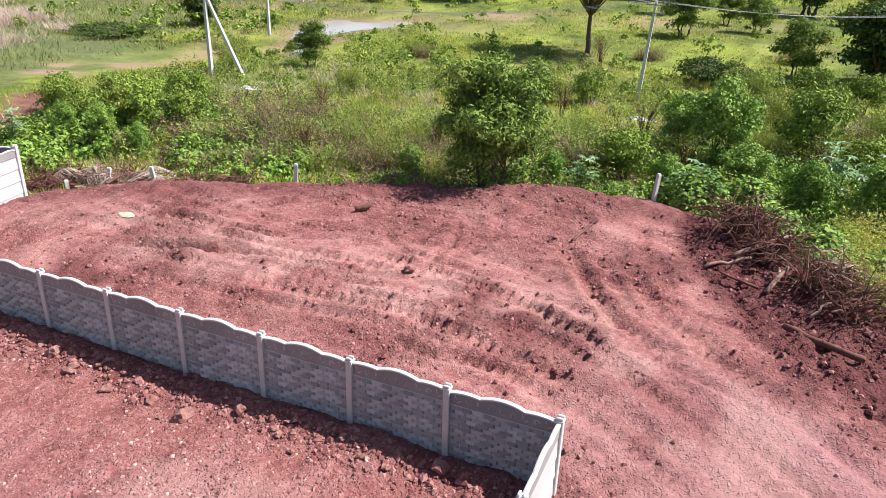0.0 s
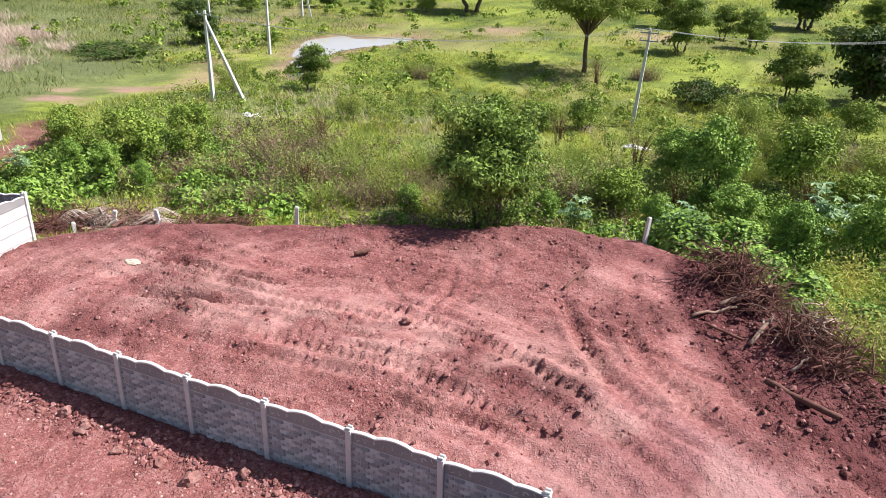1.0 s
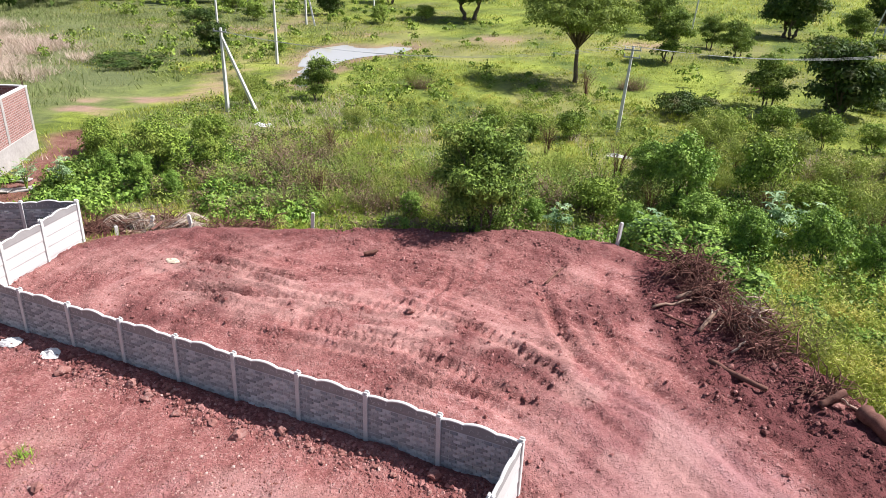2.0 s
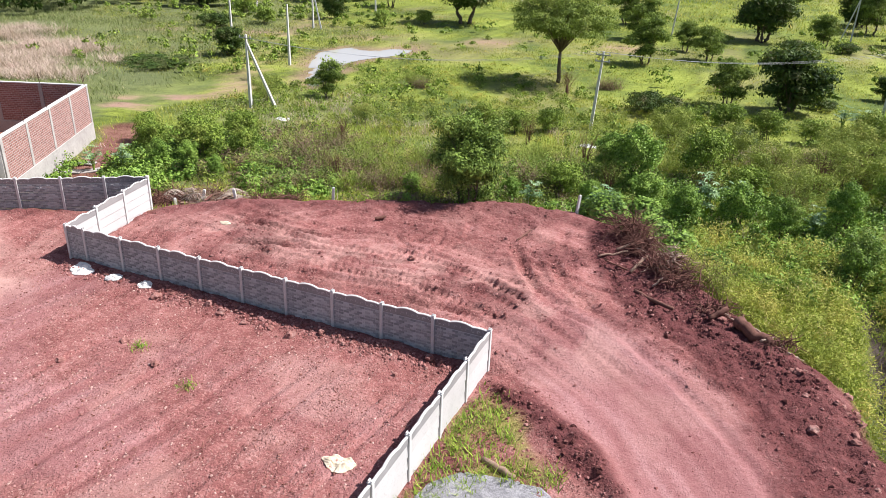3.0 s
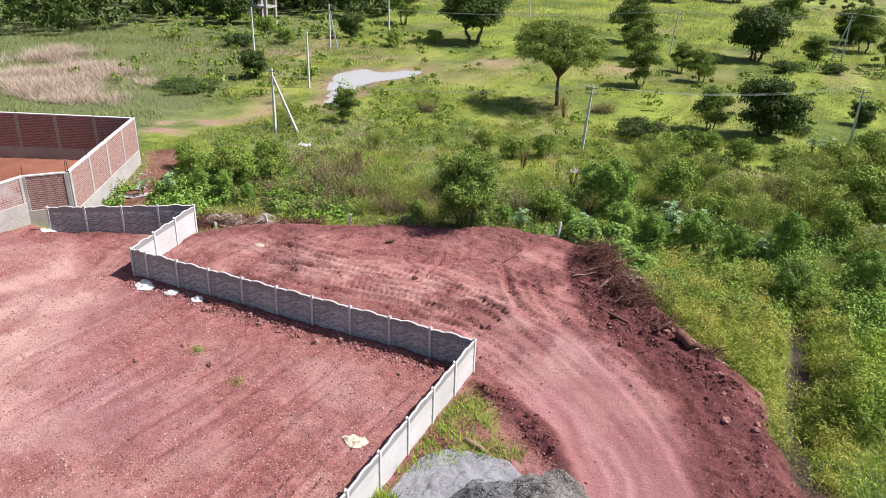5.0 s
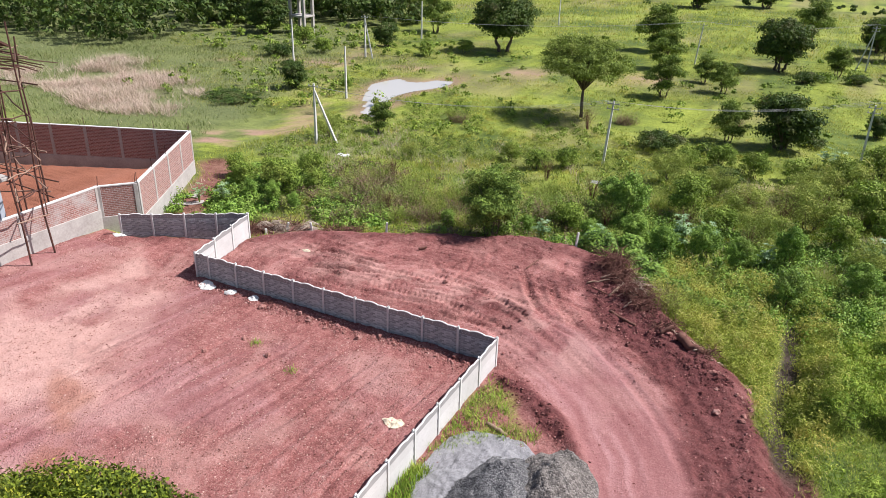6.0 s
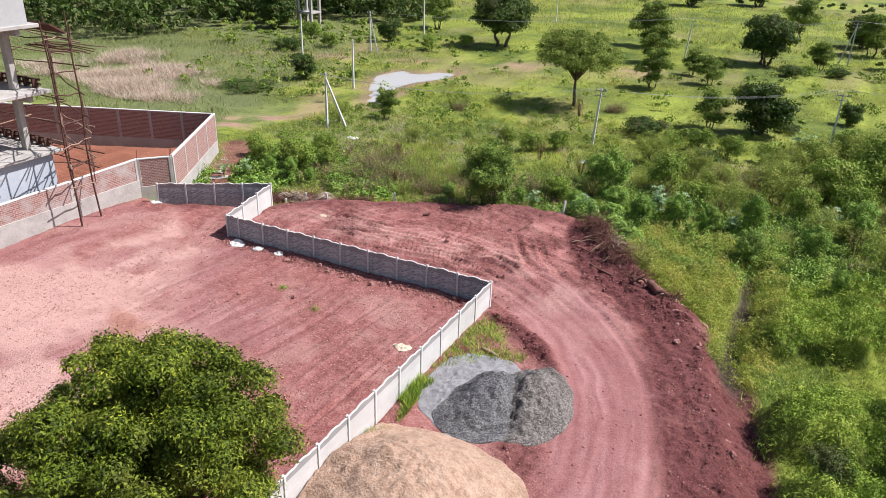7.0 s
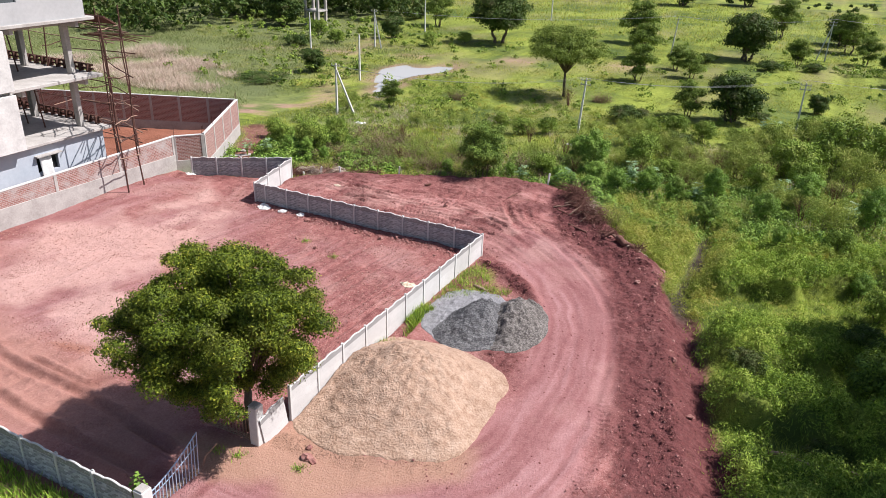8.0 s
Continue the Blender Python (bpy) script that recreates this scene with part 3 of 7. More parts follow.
ditch_soil = step(1.3, 0.6, seg_dist(X, Y, DITCH)[0] + edge_noise * 0.25) * step(11, 8, Y)
litter = step(1.5, 0.7, seg_dist(X, Y, [(-24.4, 17.4), (-21.4, 18.6), (-18.6, 19.6)])[0] + edge_noise * 0.2)
bare = step(1.9, 0.9, seg_dist(X, Y, BARE)[0] + edge_noise * 0.35)
earth = np.maximum(earth, np.maximum(litter, 0.85 * bare))
loose = np.maximum(loose, np.maximum(0.6 * litter, 0.45 * bare))
earth, loose = np.maximum(earth, ditch_soil), np.maximum(loose, ditch_soil)
rough_e = earth * (1 - 0.75 * road)
# where the soil lies in crumbled clods, and where it is pressed smooth
patchy = step(0.40, 0.60, 0.55 * fbm(X, Y, 2.4, 4, 65) + 0.45 * vnoise(flow + 0.5 * edge_noise, ra * 0.22, 0.8, 78))
rough = 0.22 + 0.85 * patchy * (1 - 0.85 * road)
rough = np.where((X < WALL_X) & (Y < WALL_Y), 0.34 + 0.62 * step(0.40, 0.62, 0.6 * streak_y + 0.4 * fbm(X, Y, 1.3, 3, 79)), rough)
rough = np.maximum(rough, 1.15 * loose)
near_clods = (X > -34) & (X < 17) & (Y > -19) & (Y < 27)
c1, k1 = cells(X[near_clods] + 0.3 * edge_noise[near_clods], Y[near_clods], 0.42, 82)
c2, k2 = cells(X[near_clods], Y[near_clods] + 0.2 * edge_noise[near_clods], 0.25, 83)
lump = 0.10 * (0.55 - c1) * (0.2 + 1.2 * k1 ** 2) + 0.07 * (0.55 - c2) * (0.3 + k2)
GZ[near_clods] += (earth * rough * (1 - 0.4 * inyard))[near_clods] * lump
GZ += earth * (fbm(X, Y, 0.9, 3, 71) - 0.5) * (0.05 + 0.12 * (1 - road) * (1 - 0.5 * inyard)) + rough_e * (fbm(X, Y, 0.34, 2, 72) - 0.5) * (0.05 + 0.20 * loose)
GZ += 0.16 * np.exp(-((Y - 9.15) / 0.45) ** 2) * (X < WALL_X - 0.3) * (X > -21.4) * (0.4 + 1.2 * fbm(X, Y, 1.4, 3, 95))
GZ += earth * (streak - 0.5) * (0.07 - 0.055 * road + 0.005 * inyard)


def rut(pts, width, depth, lugs=0.0, ridge=0.5):
    """Presses a track into the sheet: a groove with raised edges and, where it has lugs, the tread's bars."""
    global GZ
    x0, x1 = min(p[0] for p in pts) - 1.5, max(p[0] for p in pts) + 1.5
    y0, y1 = min(p[1] for p in pts) - 1.5, max(p[1] for p in pts) + 1.5
    idx = np.nonzero((X > x0) & (X < x1) & (Y > y0) & (Y < y1))[0]
    d, a, _ = seg_dist(X[idx], Y[idx], pts)
    total = a.max() if len(a) else 1
    fade = step(0, 1.5, a) * step(total, total - 1.5, a) * (0.5 + 0.7 * vnoise(X[idx], Y[idx], 1.2, 81))
    groove = -depth * np.exp(-(d / (width * 0.5)) ** 4)
    rim = depth * ridge * np.exp(-((d - width * 0.75) / (width * 0.35)) ** 2)
    tread = lugs * np.sin((a + 0.5 * np.abs(d)) * 2 * math.pi / 0.34) * np.exp(-(d / (width * 0.5)) ** 4)
    GZ[idx] += fade * (groove + rim + tread)


def both_wheels(pts, gauge, width, depth, lugs=0.0):
    """Two ruts a gauge apart along a line."""
    line = smooth_line(pts, 6)
    for s in (-0.5, 0.5):
        off = []
        for i, p in enumerate(line):
            a, b = line[max(i - 1, 0)], line[min(i + 1, len(line) - 1)]
            ln = math.hypot(b[0] - a[0], b[1] - a[1]) or 1
            off.append((p[0] - (b[1] - a[1]) / ln * gauge * s, p[1] + (b[0] - a[0]) / ln * gauge * s))
        rut(off, width, depth, lugs)


# tracks on the pad and down the road
both_wheels([(-19.5, 15.8), (-14, 14.8), (-9, 15.0), (-4, 15.2), (0.5, 13.5), (3.0, 11.4)], 1.9, 0.45, 0.050, 0.050)
both_wheels([(0.5, 13.2), (4.5, 10.2), (7.2, 6), (8.5, 1), (9.0, -4), (8.6, -9)], 1.9, 0.50, 0.018, 0.0)
both_wheels([(-18, 13.6), (-12, 13.6), (-6, 13.9), (-1, 12.4), (3.2, 9.6)], 1.8, 0.45, 0.050, 0.050)
both_wheels([(3.2, 9.4), (6.0, 5.6), (7.3, 1), (7.8, -4), (7.3, -9.5)], 1.8, 0.55, 0.014, 0.0)
both_wheels([(-20, 17.0), (-13, 16.6), (-7, 17.2), (-3, 16.0), (1, 14.8)], 1.9, 0.45, 0.050, 0.050)
both_wheels([(-8.5, 22.4), (-7.6, 19.5), (-8.5, 17.2), (-11, 15.6)], 1.8, 0.45, 0.050, 0.050)
both_wheels([(-3.5, 23.4), (-3.0, 20), (-1.8, 17), (0.8, 14.0), (4.6, 11.2)], 1.8, 0.45, 0.050, 0.050)
both_wheels([(-1.0, 21.0), (0.2, 17.5), (3.0, 14.0), (6.5, 10.5), (9.2, 6.0)], 1.7, 0.45, 0.050, 0.050)
both_wheels([(9.3, 5.5), (10.4, 0.5), (10.8, -6), (10.4, -11)], 1.2, 0.40, 0.03, 0.0)
both_wheels([(-13, 11.6), (-8, 12.2), (-3, 12.0), (0.5, 10.2)], 1.8, 0.45, 0.050, 0.050)
rut(smooth_line([(-17.0, 13.7), (-15.2, 14.2), (-13.4, 14.8), (-12, 15.2), (-10.7, 15.5)]), 0.48, 0.32, 0.15)
rut(smooth_line([(-17.6, 15.9), (-16.0, 16.2), (-14.1, 16.4), (-12.3, 16.6)]), 0.42, 0.22, 0.13)
rut(smooth_line([(-8.4, 20.8), (-7.7, 18.6), (-7.8, 17.1), (-8.3, 16.4)]), 0.28, 0.10, 0.0)
rut(smooth_line([(-10.9, 19.4), (-9.6, 18.0), (-8.4, 16.9)]), 0.28, 0.09, 0.0)
rut(smooth_line([(-4.7, 20.6), (-3.8, 18.7), (-2.9, 17.2), (-1.6, 15.6), (0.2, 14.0)]), 0.50, 0.14, 0.11)
rut(smooth_line([(-2.7, 20.2), (-1.8, 18.2), (-0.6, 16.3), (1.4, 14.2)]), 0.50, 0.14, 0.11)
rut(smooth_line([(-12.5, 13.4), (-9.0, 13.7), (-5.6, 13.6), (-2.4, 12.6)]), 0.50, 0.12, 0.12)
rut(smooth_line([(-10.2, 16.6), (-6.6, 16.4), (-3.4, 15.2), (-0.8, 13.4)]), 0.50, 0.12, 0.12)
rut(smooth_line([(-7.5, 12.2), (-4.5, 12.6), (-2.2, 11.9)]), 0.5, 0.14, 0.03)
rut(smooth_line([(10.3, -2.5), (11.0, -5.5), (11.0, -8.1), (10.6, -10.6)]), 0.62, 0.07, 0.10)
for k in range(26):
    ax, ay, an = rng.uniform(-20, 2), rng.uniform(11, 21.5), rng.normal(0.0, 0.35) - 0.25 * rng.random()
    ln = rng.uniform(1.5, 4.5)
    if ay > 11 + (ax + 22) * 0.4 + 4 or ay > 17 + (ax + 22) * 0.32:
        continue
    rut(smooth_line([(ax, ay), (ax + ln * math.cos(an) / 2, ay + ln * math.sin(an) / 2 + rng.normal(0, 0.15)), (ax + ln * math.cos(an), ay + ln * math.sin(an))]), rng.uniform(0.25, 0.45), rng.uniform(0.05, 0.13), rng.choice([0.0, 0.05]))
rut([(-6.6, 14.9), (-6.0, 14.75)], 0.55, 0.28)
# long scraper lines in the yard and wheel ruts inside the gate
for k in range(13):
    x0 = -19.5 + 1.5 * k + rng.uniform(-0.5, 0.5)
    y1 = rng.uniform(-9, 1)
    rut(smooth_line([(x0, 8.0 - rng.uniform(0, 3.5)), (x0 - 0.5, 3), (x0 - 1.1, y1)]), rng.uniform(0.25, 0.45), 0.03 + 0.05 * rng.random(), 0.0)
rut(smooth_line([(-3.5, -15.9), (-7.5, -15.4), (-11.5, -14.8), (-17.1, -14.7), (-22, -13.6)]), 0.55, 0.24)
rut(smooth_line([(-3.5, -17.2), (-6, -17.3), (-10.4, -17.2), (-14.9, -16.8), (-20, -15.8)]), 0.55, 0.22)
rut(smooth_line([(-11.5, -14.3), (-14, -14.1), (-17.5, -13.9)]), 0.35, 0.26)

wet = step(0.9, 0.1, seg_dist(X, Y, DITCH)[0] + edge_noise * 0.3) * step(6.5, 10, Y)
mud = step(-2.2, -0.6, poly_dist(X, Y, POND) + (fbm(X, Y, 3.0, 3, 93) - 0.5) * 3.0)
wet = np.maximum(wet, mud * 0.25)
d1 = np.minimum(seg_dist(X, Y, PATHWAY)[0] * 0.8, seg_dist(X, Y, CROSSWAY)[0])
path = step(1.6, 0.5, d1 + edge_noise * 0.5) * 0.75 * (1 - 0.6 * np.exp(-(seg_dist(X, Y, PATHWAY)[0] / 0.35) ** 2))
path = np.maximum(path, step(0.34, 0.56, fbm(X, Y, 2.0, 3, 94)) * step(-0.6, 1.0, poly_dist(X, Y, BARE_PATCH) + edge_noise))
path = np.maximum(path, 0.8 * mud)
dry = step(0.50, 0.72, fbm(X, Y, 8.0, 4, 91)) * step(20, 30, Y)
olive = step(0.35, 0.65, step(-44, -56, X + 0.35 * (Y - 50)) * 0.75 + 0.5 * (fbm(X, Y, 9.0, 4, 92) - 0.3)) * step(26, 34, Y)
# Darker ground under the weed patches: litter, and shade put into the colour.
olive = np.maximum(olive, 0.8 * step(0.45, 0.56, fbm(X, Y, 5, 3, 110)) * step(52, 42, Y) * step(14, 20, Y))
idx = np.arange(len(gx) * len(gy)).reshape(len(gy), len(gx))
quads = np.stack([idx[:-1, :-1], idx[:-1, 1:], idx[1:, 1:], idx[1:, :-1]], -1).reshape(-1, 4)
ground_me = np_mesh("ground", np.stack([X, Y, GZ], 1), quads, GROUND, True)
for key, val in (("earth", earth), ("road", road), ("loose", loose), ("wet", wet), ("path", path), ("dry", dry), ("pale", pale), ("streak", streak), ("sandy", sandy), ("rough", rough), ("olive", olive), ("rust", np.maximum(step(0.2, 0.8, CD) * (X < -33.5), np.maximum(gate_soil_lift, stain)))):
    a = ground_me.attributes.new(key, "FLOAT", "POINT")
    a.data.foreach_set("value", np.clip(val, 0, 1).astype(np.float32))
ground = tagged(new("ground", ground_me), "red lateritic earth pad, road and yard among green meadow", "ground", kind="structure")


def sheet_z(x, y):
    """Height of the finished sheet, by its nearest grid point."""
    i = np.clip(np.searchsorted(gx, x), 0, len(gx) - 1)
    j = np.clip(np.searchsorted(gy, y), 0, len(gy) - 1)
    return GZ.reshape(len(gy), len(gx))[j, i]


# ---- precast concrete walls ----
BAY = 2.1


def plank_mesh(relief):
    """One wall plank, 2.04 x 0.42 m, with stone-like relief on its -y face, and flat behind."""
    bm = bmesh.new()
    w, h = 1.0 + 0.02, 0.43
    box(bm, -w, w, -0.012, 0.034, 0.003, h - 0.003, 0.006)
    for v in bm.verts:
        if v.co.y > 0.02:
            v.co.y -= 0.022 * (v.co.z / h) if v.co.z > h * 0.5 else 0.0
    if relief:
        rows, n = 5, 9
        rh = (h - 0.02) / rows
        for r in range(rows):
            for c in range(n + 1):
                x0 = -w + 0.01 + (c - 0.5 * (r % 2)) * 2 * w / n
                x1 = min(x0 + 2 * w / n - 0.010, w - 0.01)
                x0 = max(x0, -w + 0.01)
                if x1 - x0 < 0.05:
                    continue
                z0, z1 = 0.010 + r * rh, 0.010 + (r + 1) * rh - 0.008
                base = [bm.verts.new(p) for p in ((x0, -0.013, z0), (x1, -0.013, z0), (x1, -0.013, z1), (x0, -0.013, z1))]
                dl, dr = 0.024 + 0.022 * ((c * 7 + r * 3) % 5) / 4, 0.024 + 0.022 * ((c * 3 + r * 5) % 4) / 3
                e = 0.030
                top = [bm.verts.new(p) for p in ((x0 + e, -0.012 - dl, z0 + 0.012), (x1 - e, -0.012 - dr, z0 + 0.012), (x1 - e * 1.3, -0.020, z1 - 0.012), (x0 + e * 1.3, -0.020, z1 - 0.012))]
                bm.faces.new(top)
                for k in range(4):
                    bm.faces.new((base[k], base[(k + 1) % 4], top[(k + 1) % 4], top[k]))
    return bm_mesh("plank", bm, CONCRETE)


def top_mesh():
    """The scalloped top plank: a wavy edge with a rounded lip and a raised scroll."""
    bm = bmesh.new()
    w, n = 1.02, 48
    prof = []
    for i in range(n + 1):
        u = i / n
        lo, hi, rise = (0.0, 0.29, 0.035) if u < 0.29 else (0.29, 0.71, 0.085) if u < 0.71 else (0.71, 1.0, 0.035)
        prof.append((-w + 2 * w * u, 0.255 + 0.03 * math.sin(math.pi * u) + rise * math.sin(math.pi * (u - lo) / (hi - lo)) ** 0.8))
    rows = []
    for dy, dz, lo in ((-0.012, 0, True), (-0.012, -0.045, False), (-0.034, -0.035, False), (-0.036, -0.004, False), (-0.010, 0.010, False), (0.040, 0.008, False), (0.046, -0.03, False), (0.030, -0.045, False), (0.030, 0, True)):
        rows.append([bm.verts.new((x, dy, 0.003 if lo else z + dz)) for x, z in prof])
    for a, b in zip(rows[:-1], rows[1:]):
        for i in range(n):
            bm.faces.new((a[i], a[i + 1], b[i + 1], b[i]))
    for i in range(n):
        bm.faces.new((rows[-1][i], rows[-1][i + 1], rows[0][i + 1], rows[0][i]))
    # The lip's paler concrete stands in for sunlight on the top edge.
    for f in bm.faces:
        f.material_index = 1 if f.calc_center_median().z > 0.2 and f.normal.y > -2 and max(abs(v.co.y) for v in f.verts) > 0.0301 else 0
    # scroll of leaves along the plank
    for k in range(9):
        cx = -w + 0.16 + k * 0.215
        s = 1 if k % 2 else -1
        for a in range(3):
            ang = s * (0.5 + 0.7 * a)
            m = Matrix.Translation((cx + 0.05 * math.cos(ang * 2), -0.013, 0.125 + 0.035 * math.sin(ang * 3) + 0.012 * a)) @ Matrix.Rotation(ang, 4, "Y") @ Matrix.Diagonal((0.062, 0.012, 0.017, 1))
            bmesh.ops.create_icosphere(bm, subdivisions=1, radius=1, matrix=m)
    me = bm_mesh("top_plank", bm, CONCRETE)
    me.materials.append(POST_MAT)
    return me


def post_mesh():
    bm = bmesh.new()
    box(bm, -0.065, 0.065, -0.075, 0.075, 0, 2.06, 0.012)
    box(bm, -0.075, 0.075, -0.085, 0.085, 2.06, 2.10, 0.010)
    box(bm, -0.060, 0.060, -0.070, -0.022, 2.10, 2.155, 0.012)
    box(bm, -0.060, 0.060, 0.022, 0.070, 2.10, 2.155, 0.012)
    return bm_mesh("post", bm, POST_MAT)


PLANK, TOP, POST = plank_mesh(True), top_mesh(), post_mesh()


def precast_wall(name, a, b, top_a, top_b, bays, label, last=True, first=True, back=False):
    """A wall from a to b; tops are the heights of the posts; the relief looks to the right of its way."""
    wall = thing(name, label, "precast wall", kind="structure")
    ang = math.atan2(b[1] - a[1], b[0] - a[0])
    length = math.hypot(b[0] - a[0], b[1] - a[1])
    step_l = length / bays
    rot = Matrix.Rotation(ang, 4, "Z")

    def place(s, top):
        u = s / length
        return Matrix.Translation((a[0] + (b[0] - a[0]) * u, a[1] + (b[1] - a[1]) * u, top_a + (top_b - top_a) * u - 2.155)) @ rot
    marks = [k * step_l for k in range(math.ceil(bays - 0.01))] + [length]
    if back:
        marks = [length - m for m in marks[::-1]]
    for s in marks:
        if not (s < 0.01 and not first) and not (s > length - 0.05 and not last):
            part("post", POST, parent=wall, at=place(s, 0) @ Matrix.Rotation(rng.normal(0, 0.006), 4, "Y"))
    for s0, s1 in zip(marks[:-1], marks[1:]):
        m = place((s0 + s1) / 2, 0) @ Matrix.Translation((0, 0, rng.normal(0, 0.008))) @ Matrix.Diagonal(((s1 - s0) / BAY, 1, 1, 1))
        for r in range(4):
            part("plank", PLANK, parent=wall, at=m @ Matrix.Translation((0, 0, 0.04 + r * 0.432)))
        part("top_plank", TOP, parent=wall, at=m @ Matrix.Translation((0, 0, 0.04 + 4 * 0.432)))
    return wall


WALL_LABEL = "weathered grey precast concrete wall with scalloped top and slim posts"
precast_wall("wall_north", (-21.75, 9.5), (-1.8, 9.5), 1.66, 1.66, 9.5, WALL_LABEL, back=True)
precast_wall("wall_east", (-1.8, 9.5), (-1.8, -11.5), 1.66, 1.96, 10, "pale sunlit precast concrete wall beside the sand and gravel", first=False)
precast_wall("wall_return", (-22.9, 15.56), (-21.75, 9.5), 1.90, 1.66, 3, "pale precast concrete return wall at the pad's corner", last=False)
precast_wall("wall_northwest", (-30.1, 11.15), (-22.9, 15.56), 1.88, 1.90, 4, WALL_LABEL, last=False)
precast_wall("wall_south", (-22.85, -19.45), (-2.9, -19.38), 1.75, 1.72, 9.5, "grey precast concrete wall beside the gate", last=False, back=True)


# ---- brick compound ----
def brick_material(name, plaster):
    m, n, l, b = material(name, 0.92, 0, 0.2)
    tc = n.new("ShaderNodeTexCoord").outputs["Object"]
    sep, com = n.new("ShaderNodeSeparateXYZ"), n.new("ShaderNodeCombineXYZ")
    l.new(tc, sep.inputs[0])
    l.new(sep.outputs[0], com.inputs[0])
    l.new(sep.outputs[2], com.inputs[1])
    br = n.new("ShaderNodeTexBrick")
    br.inputs["Scale"].default_value, br.inputs["Brick Width"].default_value, br.inputs["Row Height"].default_value = 1.0, 0.32, 0.13
    br.inputs["Mortar Size"].default_value, br.inputs["Mortar Smooth"].default_value = 0.020, 0.4
    for k, c in (("Color1", (0.20, 0.080, 0.066)), ("Color2", (0.36, 0.175, 0.150)), ("Mortar", (0.46, 0.405, 0.385))):
        br.inputs[k].default_value = (*c, 1)
    l.new(com.outputs[0], br.inputs["Vector"])
    n1, n2 = noise_node(n, l, 0.9, 5, tc), noise_node(n, l, 9.0, 4, tc)
    col = mix(n, l, calc(n, l, "MULTIPLY", n2, 0.45), br.outputs[0], (0.36, 0.22, 0.19))
    smear = calc(n, l, "MULTIPLY", calc(n, l, "SUBTRACT", n1, 0.58 - 0.13 * plaster), 4.0, True)
    col = mix(n, l, calc(n, l, "MULTIPLY", smear, 0.35 + 0.6 * plaster, True), col, (0.42, 0.385, 0.37))
    l.new(col, b.inputs["Base Color"])
    bump(n, l, b, calc(n, l, "ADD", calc(n, l, "MULTIPLY", br.outputs["Fac"], -0.6), n2), 0.6, 0.02)
    return m


BRICK, BRICK_SMEAR = brick_material("brickwork", 0.0), brick_material("smeared_brickwork", 1.0)


def brick_wall(name, a, b, top_a, top_b, base, label, bays, mat=None, plinth=0.65, rods=True):
    """Brickwork between cement piers on a cement plinth, with a cement cap and steel rods standing from the piers."""
    w = thing(name, label, "brick wall", kind="structure")
    ang, ln = math.atan2(b[1] - a[1], b[0] - a[0]), math.hypot(b[0] - a[0], b[1] - a[1])
    w.matrix_basis = Matrix.Translation((a[0], a[1], 0)) @ Matrix.Rotation(ang, 4, "Z")
    ft, fb = (lambda x: top_a + (top_b - top_a) * x / ln), base
    for k in range(bays):
        x0, x1 = k * ln / bays + 0.13, (k + 1) * ln / bays - 0.13
        bm = bmesh.new()
        vs = [bm.verts.new(p) for y in (-0.10, 0.10) for p in ((x0, y, fb + plinth), (x1, y, fb + plinth), (x1, y, ft(x1)), (x0, y, ft(x0)))]
        for f in ((0, 1, 2, 3), (7, 6, 5, 4), (0, 4, 5, 1), (1, 5, 6, 2), (2, 6, 7, 3), (3, 7, 4, 0)):
            bm.faces.new([vs[i] for i in f])
        part("brickwork", bm, mat or BRICK, w)
    bm = bmesh.new()
    box(bm, -0.02, ln + 0.02, -0.15, 0.15, fb - 0.6, fb + plinth, 0.02)
    part("plinth", bm, ROUGH_CONCRETE, w)
    bm = bmesh.new()
    vs = [bm.verts.new(p) for y in (-0.125, 0.125) for p in ((-0.1, y, top_a), (ln + 0.1, y, top_b), (ln + 0.1, y, top_b + 0.07), (-0.1, y, top_a + 0.07))]
    for f in ((0, 1, 2, 3), (7, 6, 5, 4), (0, 4, 5, 1), (1, 5, 6, 2), (2, 6, 7, 3), (3, 7, 4, 0)):
        bm.faces.new([vs[i] for i in f])
    part("cap", bm, POST_MAT, w)
    for k in range(bays + 1):
        x = min(max(k * ln / bays, 0.1), ln - 0.1)
        bm = bmesh.new()
        box(bm, x - 0.13, x + 0.13, -0.135, 0.135, fb, ft(x) + 0.02, 0.015)
        part("pier", bm, ROUGH_CONCRETE, w)
        if rods:
            v, f = tube_arrays([(x, 0, ft(x)), (x + 0.02, 0.01, ft(x) + 0.35), (x + 0.05, 0.02, ft(x) + 0.75)], (0.022, 0.02, 0.02), 5)
            part("steel_rod", np_mesh("steel_rod", v, f, BAMBOO), parent=w)
    return w


brick_wall("wall_compound_front", (-33.0, -5.5), (-32.4, 11.5), 2.75, 3.2, 0.35, "red brick compound wall half covered with grey cement plaster", 3, BRICK_SMEAR, 1.25, False)
brick_wall("wall_compound_corner", (-32.4, 11.5), (-30.75, 13.45), 3.2, 3.2, 0.35, "short red brick compound wall with cement piers", 1, None, 0.7)
brick_wall("wall_compound_side", (-30.75, 13.45), (-37.25, 25.0), 3.2, 3.2, -0.3, "sunlit red brick compound wall with pale cement piers and plinth", 4, None, 1.0)
brick_wall("wall_compound_back", (-37.25, 25.0), (-60.0, 15.4), 3.2, 3.3, -0.2, "shaded red brick compound wall with cement piers", 8, None, 0.8)

# ---- unfinished building ----
bld = thing("building", "unfinished three-storey concrete frame building behind the brick wall", "building")
BX0, BX1, BY0, BY1 = -58.0, -34.1, -16.0, 6.9


